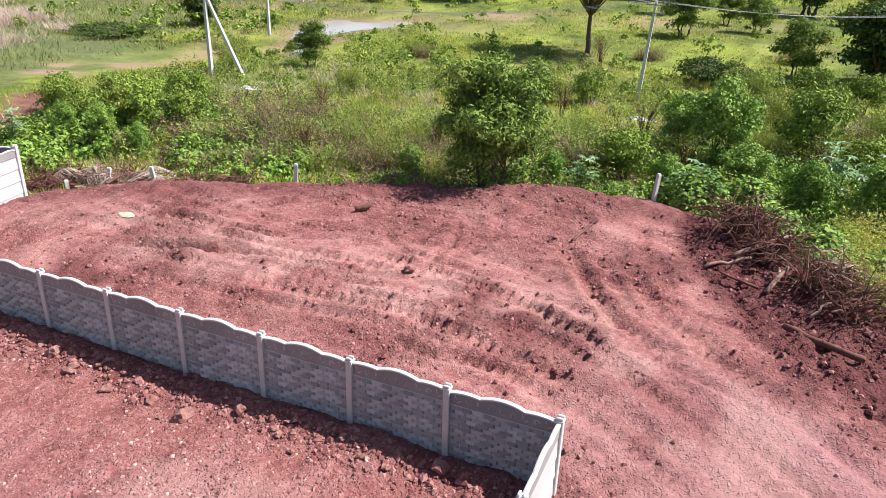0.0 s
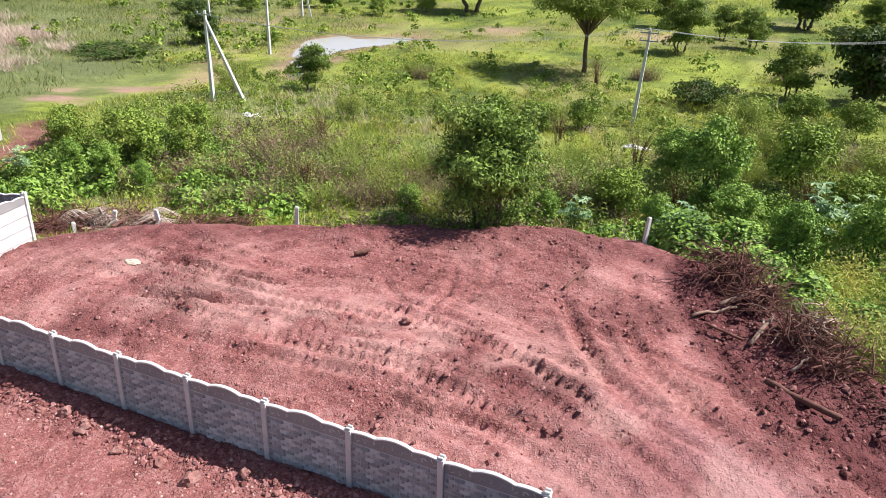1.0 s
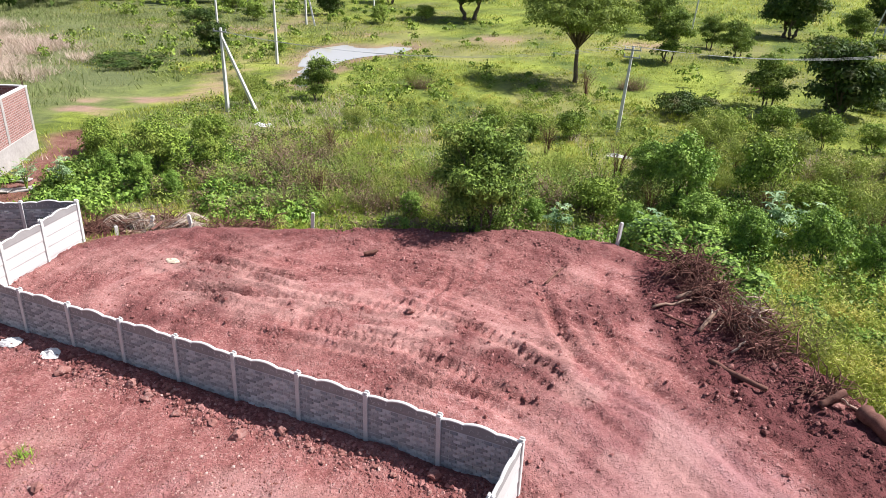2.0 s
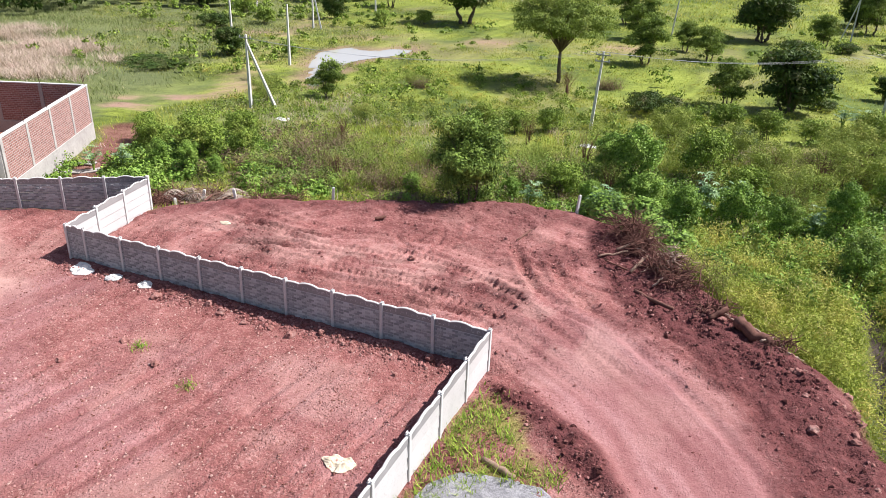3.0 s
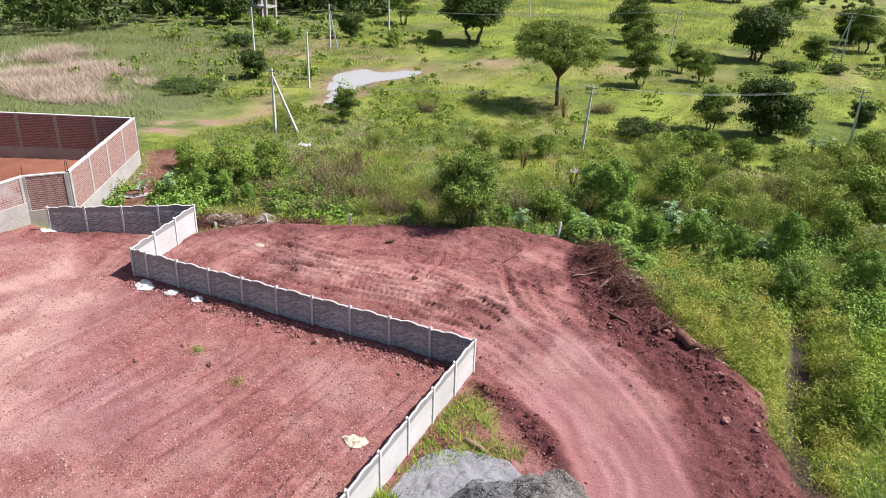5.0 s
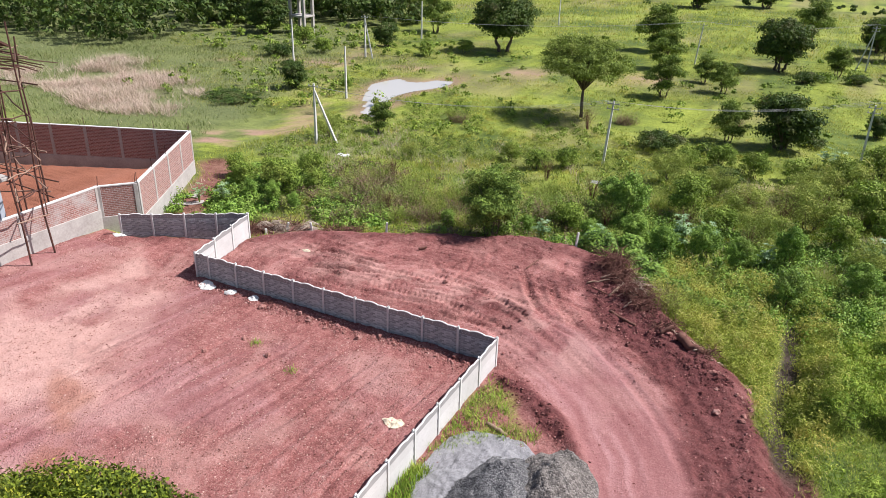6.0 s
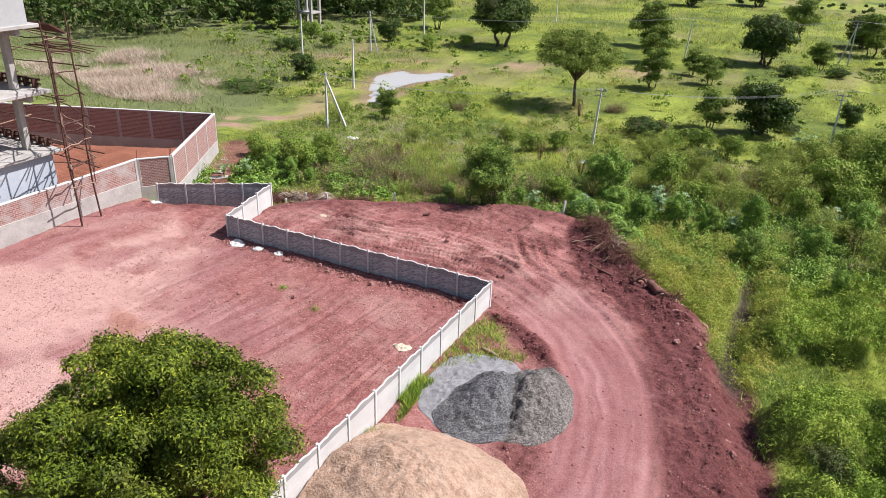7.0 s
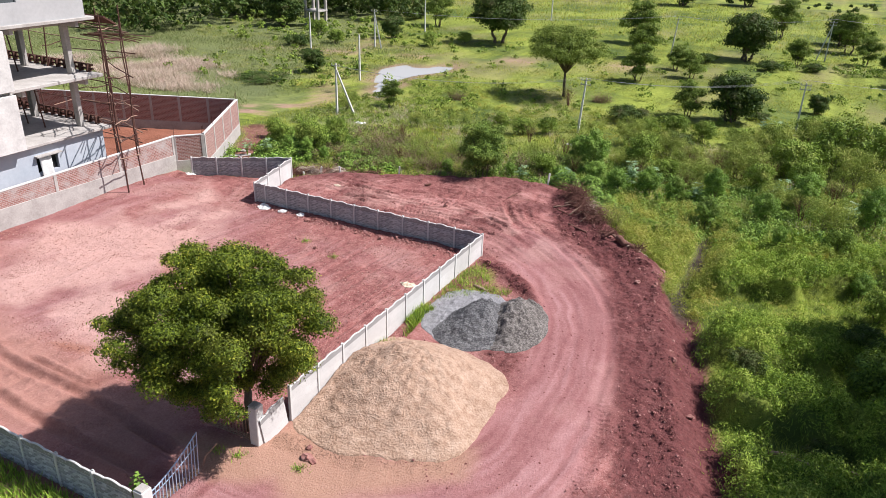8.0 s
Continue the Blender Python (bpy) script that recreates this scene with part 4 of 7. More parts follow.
def slab(z0, z1, name, label=""):
    bm = bmesh.new()
    box(bm, BX0, BX1, BY0, BY1, z0, z1, 0.03)
    return part(name, bm, ROUGH_CONCRETE, bld, label)


slab(4.78, 5.0, "floor_slab")
slab(8.95, 9.2, "floor_slab")
slab(13.3, 13.55, "floor_slab")
slab(17.6, 17.8, "roof_slab")
for z0, z1 in ((5.0, 8.95), (9.2, 13.3)):
    for x in (-36.0, -41.6, -47.2, -52.8):
        for y in (5.5, 0.2, -5.4, -11):
            if (x, y) == (-36.0, 0.2):
                continue
            bm = bmesh.new()
            box(bm, x - 0.27, x + 0.27, y - 0.20, y + 0.20, z0, z1, 0.03)
            part("column", bm, ROUGH_CONCRETE, bld)
for zt in (8.95, 13.3):
    for y in (5.5, 0.2):
        bm = bmesh.new()
        box(bm, BX0 + 0.2, BX1 - 0.3, y - 0.15, y + 0.15, zt - 0.45, zt + 0.02, 0.02)
        part("beam", bm, ROUGH_CONCRETE, bld)
    bm = bmesh.new()
    box(bm, -36.2, -35.8, BY0, BY1 - 0.3, zt - 0.40, zt + 0.01, 0.02)
    part("beam", bm, ROUGH_CONCRETE, bld)
# ground floor wall with window openings
for y0, y1, z0, z1 in ((BY0, -5.6, -0.4, 4.78), (-5.6, -3.9, -0.4, 2.9), (-5.6, -3.9, 3.9, 4.78), (-3.9, 0.2, -0.4, 4.78), (0.2, 2.0, -0.4, 2.7), (0.2, 2.0, 3.9, 4.78), (2.0, 6.3, -0.4, 4.78)):
    bm = bmesh.new()
    box(bm, -34.75, -34.52, y0, y1, z0, z1)
    part("wall", bm, BLUEWASH, bld)
bm = bmesh.new()
box(bm, -57.5, -34.75, 6.05, 6.28, -0.4, 4.78)
part("side_wall", bm, BLUEWASH, bld)
# Near-black panels behind the openings stand for the shade inside.
for y0, y1, z0, z1 in ((0.2, 2.0, 2.7, 3.9), (-5.6, -3.9, 2.9, 3.9)):
    bm = bmesh.new()
    box(bm, -34.9, -34.85, y0, y1, z0, z1)
    part("window", bm, simple("opening_shade_fill", [(0.3, (0.02, 0.02, 0.02)), (0.7, (0.05, 0.05, 0.05))], 2), bld)
    bm = bmesh.new()
    box(bm, -34.6, -34.1, y0 - 0.15, y1 + 0.15, z1 + 0.05, z1 + 0.16, 0.01)
    part("window_shade", bm, ROUGH_CONCRETE, bld)
v = np.array([(-34.42 + 0.10 * vnoise(np.array([i * 0.9]), np.array([j * 0.7]), 1.0, 7)[0], 0.35 + 0.95 * i / 8 + 0.05 * j / 8, 3.95 - 1.75 * j / 8) for j in range(9) for i in range(9)])
q = np.array([(j * 9 + i, j * 9 + i + 1, (j + 1) * 9 + i + 1, (j + 1) * 9 + i) for j in range(8) for i in range(8)])
sheet = part("hanging_sheet", np_mesh("hanging_sheet", v, q, CLOTH, True), parent=bld, label="white sheet hung over the window")
sheet.modifiers.new("thickness", "SOLIDIFY").thickness = 0.015
# top storey wall, with a window, and the raw masonry stair tower
for y0, y1, z0, z1 in ((BY0, -1.6, 13.55, 17.6), (-1.6, 0.9, 13.55, 15.0), (-1.6, 0.9, 16.3, 17.6), (0.9, 6.2, 13.55, 17.6)):
    bm = bmesh.new()
    box(bm, -34.5, -34.25, y0, y1, z0, z1)
    part("upper_wall", bm, PLASTER, bld)
bm = bmesh.new()
box(bm, -34.46, -34.40, -1.6, 0.9, 15.0, 16.3)
box(bm, -34.40, -34.33, -0.40, -0.30, 15.0, 16.3)
part("upper_window", bm, simple("dim_glass", [(0.3, (0.05, 0.06, 0.07)), (0.7, (0.10, 0.11, 0.12))], 2, 0.3), bld)
bm = bmesh.new()
box(bm, -57.5, -34.5, 5.9, 6.2, 13.55, 17.6)
part("upper_side_wall", bm, PLASTER, bld)
for z0, z1 in ((4.95, 8.95), (9.2, 13.3)):
    bm = bmesh.new()
    box(bm, -36.8, -33.6, -9.0, -0.9, z0, z1, 0.02)
    part("masonry_tower", bm, simple("raw_block_wall", [(0.3, (0.42, 0.41, 0.40)), (0.7, (0.66, 0.65, 0.63))], 1.1, bumps=0.5), bld)
# props and timber beams between the slabs
pr = np.random.default_rng(12)
for z0, z1 in ((5.0, 8.95), (9.2, 13.3)):
    for x in np.arange(-37.5, -56, -2.4):
        for y in (6.3, 3.6, 1.2):
            if pr.random() < 0.8:
                v, f = tube_arrays([(x + pr.normal(0, 0.2), y, z0), (x + pr.normal(0, 0.35), y + pr.normal(0, 0.3), z1 - 0.2)], (0.06, 0.05), 6)
                part("prop", np_mesh("prop", v, f, BAMBOO), parent=bld)
    for dz in (0.22, 0.55):
        v, f = tube_arrays([(-35.0, 6.75, z0 + dz), (-46, 6.72, z0 + dz + 0.05), (-57, 6.75, z0 + dz)], (0.09, 0.09, 0.09), 5)
        part("timber", np_mesh("timber", v, f, BAMBOO), parent=bld)
    for x in np.arange(-35.4, -57, -0.9):
        bm = bmesh.new()
        box(bm, x - 0.08, x + 0.08, 6.45, 6.85, z0, z0 + 0.62, 0.01)
        part("timber_block", bm, BAMBOO, bld)
bm = bmesh.new()
box(bm, -36.5, -33.2, 6.95, 8.2, 13.5, 13.62, 0, Matrix.Rotation(0.0, 4, "X"))
bmesh.ops.transform(bm, matrix=Matrix.Translation((0, 7, 13.5)) @ Matrix.Rotation(radians(-32), 4, "X") @ Matrix.Translation((0, -7, -13.5)), verts=bm.verts)
part("eave_board", bm, BAMBOO, bld)

# scaffold of rough poles beside the building
scaf = thing("scaffold", "tall scaffold of rough red-brown poles and planks against the building", "scaffold")
UP = [(-30.95, 5.05, 0.3, 14.2), (-31.3, 6.95, 0.3, 14.6), (-33.6, 8.6, 0.3, 13.4), (-36.4, 8.9, 0.2, 13.8), (-40.5, 8.8, 0.2, 13.4), (-45, 8.8, 0.2, 13.2), (-33.4, 6.6, 0.3, 12.8)]
for x, y, z0, z1 in UP:
    v, f = tube_arrays(bent((x, y, z0 - 0.3), (x + pr.normal(0, 0.2), y + pr.normal(0, 0.2), z1), 5, 0.06, pr), np.linspace(0.065, 0.045, 6), 6)
    part("upright", np_mesh("upright", v, f, BAMBOO), parent=scaf)
LEDGE = [((-30.95, 5.05), (-31.3, 6.95)), ((-31.3, 6.95), (-33.6, 8.6)), ((-30.95, 5.05), (-33.4, 6.6)), ((-33.4, 6.6), (-33.6, 8.6)), ((-33.6, 8.6), (-40.5, 8.8)), ((-36.4, 8.9), (-45, 8.8)), ((-31.3, 6.95), (-36.4, 8.9)), ((-33.6, 8.6), (-36.0, 6.9)), ((-36.4, 8.9), (-36.8, 6.9)), ((-40.5, 8.8), (-40.6, 6.9))]
for z in (2.1, 3.4, 4.6, 6.2, 7.8, 9.4, 11.0, 12.4):
    for a, b in LEDGE:
        if pr.random() < 0.66:
            zz = z + pr.normal(0, 0.2)
            e0, e1 = pr.uniform(0.05, 0.25, 2)
            v, f = tube_arrays(bent((a[0] - (b[0] - a[0]) * e0, a[1] - (b[1] - a[1]) * e0, zz), (b[0] + (b[0] - a[0]) * e1, b[1] + (b[1] - a[1]) * e1, zz + pr.normal(0, 0.25)), 4, 0.05, pr), (0.050, 0.047, 0.044, 0.04, 0.034), 5)
            part("ledger", np_mesh("ledger", v, f, BAMBOO if pr.random() < 0.72 else PALEWOOD), parent=scaf)
for a, b, z0, z1 in (((-31.3, 6.95), (-33.6, 8.6), 3, 9), ((-30.95, 5.05), (-36.4, 8.9), 5.5, 11.5)):
    v, f = tube_arrays([(a[0], a[1], z0), (b[0], b[1], z1)], (0.042, 0.035), 5)
    part("brace", np_mesh("brace", v, f, BAMBOO), parent=scaf)
for k in range(7):
    y0 = 7.3 + 0.28 * k
    v, f = tube_arrays(bent((-36.8 + pr.normal(0, 0.3), y0, 11.9), (-31.0 + pr.normal(0, 0.5), y0 + pr.normal(0, 0.3), 11.95 + pr.normal(0, 0.08)), 4, 0.05, pr), (0.05, 0.045, 0.045, 0.04, 0.03), 5)
    part("deck_pole", np_mesh("deck_pole", v, f, PALEWOOD if k % 3 == 0 else DEADWOOD), parent=scaf)


# ---- heaps ----
def heap(name, label, cx, cy, rx, ry, h, mat, seed, peak=(0, 0), rot=0.0, flat=0.25, lumps=0.3):
    """A tipped heap: uneven outline, a broad lumpy crest and slumped sides."""
    n, m = 150, 64
    ang = np.linspace(0, 2 * math.pi, n, endpoint=False)
    A, R = np.meshgrid(ang, np.linspace(0, 1, m))
    outline = 1 + 0.34 * (fbm(np.cos(A) * 1.6 + seed, np.sin(A) * 1.6, 1.0, 3, seed) - 0.5)
    px_, py_ = R * np.cos(A) * rx * outline + peak[0] * (1 - R), R * np.sin(A) * ry * outline + peak[1] * (1 - R)
    prof = 1 - step(flat - 0.25, 1.12, R) * 1.02
    skirt = step(1.0, 0.75, R)
    z = h * prof * (1 + lumps * 2 * (fbm(px_ + seed, py_, 1.7, 3, seed + 3) - 0.5)) + skirt * (fbm(px_, py_, 0.55, 3, seed + 5) - 0.5) * 0.30 * lumps / 0.3
    z = z + skirt * (fbm(px_, py_, 0.24, 2, seed + 6) - 0.5) * lumps
    c, s = math.cos(rot), math.sin(rot)
    wx, wy = cx + px_ * c - py_ * s, cy + px_ * s + py_ * c
    wx = np.maximum(wx, WALL_X + 0.09)
    z = z + skirt * np.abs(fbm(wx, wy, 0.8, 3, seed + 7) - 0.5) * -0.55 * lumps / 0.3
    base = sheet_z(wx.ravel(), wy.ravel()).reshape(wx.shape)
    wz = base + np.maximum(z, 0.0) + np.where(R > 0.985, -0.12, 0.015)
    idx = np.arange(n * m).reshape(m, n)
    q = np.stack([idx[:-1], np.roll(idx[:-1], -1, 1), np.roll(idx[1:], -1, 1), idx[1:]], -1).reshape(-1, 4)
    V = np.stack([wx - cx, wy - cy, wz], -1).reshape(-1, 3)
    ob = new(name, np_mesh(name, V, q[:, ::-1], mat, True))
    ob.location = (cx, cy, 0)
    return tagged(ob, label, name.replace("_", " "))


heap("grit_mound", "low spread of pale grey stone dust beside the wall", 0.9, 1.1, 2.5, 3.4, 0.35, PALEGRIT, 4, lumps=0.10)
heap("gravel_mound", "heap of dark grey crushed gravel by the road", 2.0, 0.7, 2.3, 3.0, 1.25, GRAVEL, 8, (0.1, 0.5), 0, 0.3, 0.16)
heap("gravel_mound", "heap of coarse brownish grey gravel by the road", 3.9, 1.7, 1.9, 3.0, 1.2, BROWN_GRAVEL, 23, (-0.1, 0.3), 0.15, 0.3, 0.2)
heap("sand_mound", "big heap of tan building sand against the wall", 1.3, -7.3, 5.3, 5.2, 1.95, SAND, 15, (0.7, 1.0), 0.0, 0.30, 0.11)

# ---- gate ----
def pillar(x, y, h, label, name="gate_pillar"):
    p = thing(name, label, "gate pillar", pose(x, y, gz(x, y) - 0.1), "gate pillars")
    bm = bmesh.new()
    box(bm, -0.24, 0.24, -0.24, 0.24, 0, h, 0.03)
    part("shaft", bm, POST_MAT, p)
    bm = bmesh.new()
    box(bm, -0.20, 0.20, -0.20, 0.20, h, h + 0.06, 0.02)
    part("cap", bm, ROUGH_CONCRETE, p)
    return p


pillar(-2.1, -13.45, 2.1, "worn white-painted concrete gate pillar")
pillar(-2.62, -19.15, 1.75, "grey concrete gate pillar with creeper beside it")
RUST = simple("rusty_bar", [(0.3, (0.16, 0.085, 0.055)), (0.55, (0.30, 0.21, 0.15)), (0.75, (0.52, 0.46, 0.38))], 6.0, 0.7, 0.2, bumps=0.3)
BLUEBAR = simple("blue_painted_bar", [(0.3, (0.20, 0.30, 0.52)), (0.52, (0.42, 0.50, 0.62)), (0.75, (0.60, 0.56, 0.48))], 5.0, 0.6, 0.1, bumps=0.2)


def gate_leaf(name, label, m, width, low, high, mat, lean=0.0):
    """A leaf of upright bars, its top rail rising from low at the hinge to high at the meeting edge."""
    g = thing(name, label, "gate leaf", m, "gate leaves")
    n = 15
    top = lambda u: low + (high - low) * (u ** 1.5)
    for k in range(n + 1):
        u = k / n
        v, f = tube_arrays([(u * width, 0, 0.06), (u * width + pr.normal(0, 0.01), pr.normal(0, 0.015), top(u))], (0.024, 0.022), 6)
        part("bar", np_mesh("bar", v, f, mat), parent=g)
    for z in (0.12, 0.35, 0.22):
        v, f = tube_arrays(bent((0, 0.03, z), (width, 0.03, z), 4, 0.01, pr), (0.025,) * 5, 6)
        part("rail", np_mesh("rail", v, f, RUST), parent=g)
    v, f = tube_arrays([(u * width, 0, top(u) - 0.05) for u in np.linspace(0, 1, 9)], (0.03,) * 9, 6)
    part("top_rail", np_mesh("top_rail", v, f, mat), parent=g)
    v, f = tube_arrays([(u * width, 0, top(u) * 0.72) for u in np.linspace(0, 1, 9)], (0.022,) * 9, 6)
    part("middle_rail", np_mesh("middle_rail", v, f, mat), parent=g)
    return g


gate_leaf("gate_leaf", "rusty iron bar gate leaf standing open under the tree", pose(-2.4, -13.6, gz(-4, -13.6) + 0.02, 0, 0, 181), 2.8, 1.55, 1.75, RUST)
gate_leaf("gate_leaf", "bent blue-painted iron bar gate leaf with a rising top", pose(-2.85, -18.8, gz(-2.85, -17.5) + 0.02, 4, 0, 89), 2.5, 1.05, 2.25, BLUEBAR)
v, f = tube_arrays([(-2.85, -16.05, 0.15), (-2.7, -15.95, 0.8), (-2.35, -15.6, 1.35)], (0.04, 0.035, 0.03), 6)
tagged(new("loose_bar", np_mesh("loose_bar", v, f, PALEWOOD)), "bent pale iron strap standing at the gate's edge", "metal bar")
# low broken end of the east wall
end = thing("wall_end", "sunken broken end panel of the precast wall at the pillar", "wall panel", kind="structure")
m = Matrix.Translation((-1.82, -12.45, -0.55)) @ Matrix.Rotation(radians(-90), 4, "Z") @ Matrix.Rotation(radians(9), 4, "Y") @ Matrix.Diagonal((0.80, 1, 1, 1))
for r in range(4):
    part("plank", PLANK, parent=end, at=m @ Matrix.Translation((0, 0, 0.04 + r * 0.432)))
part("top_plank", TOP, parent=end, at=m @ Matrix.Translation((0, 0, 1.768)))


# ---- poles and wires ----
def power_pole(x, y, h, label, arms=2, strut=None, lean=(0, 0)):
    z0 = float(sheet_z(x, y))
    p = thing("power_pole", label, "power pole", pose(x, y, z0), "power poles")
    v, f = tube_arrays([(0, 0, -0.4), (lean[0] * 0.5, lean[1] * 0.5, h * 0.5), (lean[0], lean[1], h)], (0.17, 0.14, 0.10), 4)
    part("shaft", np_mesh("shaft", v, f, POST_MAT), parent=p)
    for k in range(arms):
        z = h - 0.25 - 0.5 * k
        bm = bmesh.new()
        box(bm, lean[0] - 0.6, lean[0] + 0.6, lean[1] - 0.16, lean[1] - 0.09, z - 0.04, z + 0.04, 0.005)
        arm = part("cross_arm", bm, GALV, p)
        for s in (-0.52, 0.0, 0.52):
            vv, ff = tube_arrays([(lean[0] + s, lean[1] - 0.125, z + 0.04), (lean[0] + s, lean[1] - 0.125, z + 0.12), (lean[0] + s, lean[1] - 0.125, z + 0.2)], (0.03, 0.05, 0.03), 6)
            part("insulator", np_mesh("insulator", vv, ff, PLASTER), parent=arm)
    if strut:
        v, f = tube_arrays([(strut[0], strut[1], -0.4), (lean[0], lean[1], h - 0.6)], (0.15, 0.11), 4)
        part("strut", np_mesh("strut", v, f, POST_MAT), parent=p)
    return p


power_pole(-34.4, 39.0, 6.1, "grey concrete power pole with a slanting strut", 1, (1.5, 1.6))
power_pole(-44.0, 58.6, 6.6, "plain slim grey concrete power pole", 0)
power_pole(-7.3, 48.6, 6.3, "leaning grey concrete power pole with crossarms", 2, None, (0.35, 0.1))
power_pole(15.2, 62.0, 6.3, "grey concrete power pole with crossarms among shrubs", 2)
power_pole(-65.0, 74.9, 6.6, "plain slim grey concrete power pole", 0)
power_pole(-58.0, 85.0, 6.6, "grey concrete power pole with a slanting strut", 1, (2.0, -0.8))
power_pole(-9.5, 112.0, 6.8, "far leaning concrete power pole with crossarms", 1, None, (0.5, 0))
power_pole(16.5, 124.0, 7.2, "far concrete power pole with a strut", 2, (-1.6, 0))
power_pole(-45.0, 145.0, 7.5, "far plain grey concrete pole", 0)
power_pole(-60.0, 108.0, 7.0, "far plain grey concrete pole", 0)


def wire(a, b, sag, label="thin overhead power wire"):
    pts = [tuple(np.array(a) + (np.array(b) - np.array(a)) * u + np.array([0, 0, -4 * sag * u * (1 - u)])) for u in np.linspace(0, 1, 17)]
    v, f = tube_arrays(pts, [0.008] * 17, 4)
    return tagged(new("wire", np_mesh("wire", v, f, GALV, True)), label, "wire", "overhead wires")


for s in (-0.52, 0.0, 0.52):
    for dz in (0,):
        wire((-6.95 + s, 48.6, 5.2 + dz), (15.2 + s, 61.9, 5.4 + dz), 0.9)
        wire((15.2 + s, 61.9, 5.4 + dz), (46 + s, 76, 5.6 + dz), 1.0)
    wire((-34.4 + s, 38.9, 5.0), (-6.95 + s, 48.6, 5.2), 1.2)
    wire((-9.0 + s, 112, 5.9), (16.5 + s, 124, 6.3), 0.9)
    wire((16.5 + s, 124, 6.3), (50 + s, 138, 6.3), 1.0)
    wire((-9.0 + s, 112, 5.9), (-58 + s, 85, 5.5), 1.2)

# concrete frame far off behind the woods
fr = thing("concrete_frame", "small open grey concrete tower frame far behind bushes", "concrete frame", pose(-83, 101, float(sheet_z(-83, 101))))
for x, y in ((-1.6, -1.4), (1.6, -1.4), (-1.6, 1.4), (1.6, 1.4)):
    bm = bmesh.new()
    box(bm, x - 0.25, x + 0.25, y - 0.25, y + 0.25, -0.3, 9.0, 0.02)
    part("column", bm, ROUGH_CONCRETE, fr)
for z in (3.0, 6.4):
    bm = bmesh.new()
    box(bm, -1.9, 1.9, -1.7, 1.7, z, z + 0.35, 0.02)
    part("slab", bm, ROUGH_CONCRETE, fr)


# ---- vegetation ----
def leaf_arrays(P, N, length, width, r, jitter=0.35):
    """Leaves at P that face N: verts and pointed triangles."""
    n = len(P)
    N = N / (np.linalg.norm(N, axis=1, keepdims=True) + 1e-9)
    T = np.cross(N, r.normal(size=(n, 3)))
    T /= np.linalg.norm(T, axis=1, keepdims=True) + 1e-9
    B = np.cross(N, T)
    L = (length * r.uniform(1 - jitter, 1 + jitter, n))[:, None]
    W = (width * r.uniform(1 - jitter, 1 + jitter, n))[:, None]
    V = np.stack([P - T * L * 0.5 - B * W * 0.62, P - T * L * 0.35 + B * W * 0.62, P + T * L * 0.55 - N * L * 0.12], 1)
    return V.reshape(-1, 3), np.arange(3 * n).reshape(n, 3)


def blades(P, height, width, r, lean=0.35, quadbend=False):
    """Grass blades, one triangle each, from the ground at P."""
    n = len(P)
    a = r.uniform(0, 2 * math.pi, n)
    H = height * r.uniform(0.5, 1.3, n)
    d = np.stack([np.cos(a), np.sin(a), np.zeros(n)], 1)
    side = np.stack([-np.sin(a), np.cos(a), np.zeros(n)], 1)
    W = (width * r.uniform(0.6, 1.4, n))[:, None]
    tip = P + d * (H * lean * r.uniform(0.2, 1.8, n))[:, None] + np.array([0, 0, 1]) * H[:, None]
    V = np.stack([P - side * W * 0.5, P + side * W * 0.5, tip], 1)
    return V.reshape(-1, 3), np.arange(3 * n).reshape(n, 3)


def clump_leaves(r, centers, radii, counts, length, width, flat=1.0, up=0.12, shell=0.55):
    """Leaves gathered round clump centres, densest near each clump's skin."""
    out = []
    for c, rad, k in zip(centers, radii, counts):
        d = r.normal(size=(int(k), 3))
        d /= np.linalg.norm(d, axis=1, keepdims=True)
        d[:, 2] = np.where(d[:, 2] < -0.35, -d[:, 2] * 0.6, d[:, 2])
        rr = rad * (shell + (1 - shell) * r.random(int(k)) ** 0.7) * r.uniform(0.7, 1.38, int(k))
        P = np.array(c) + d * rr[:, None] * np.array([1, 1, flat])
        N = d + r.normal(0, 0.42, (int(k), 3)) + np.array([0, 0, up])
        out.append(leaf_arrays(P, N, length, width, r))
    return join_arrays(out)


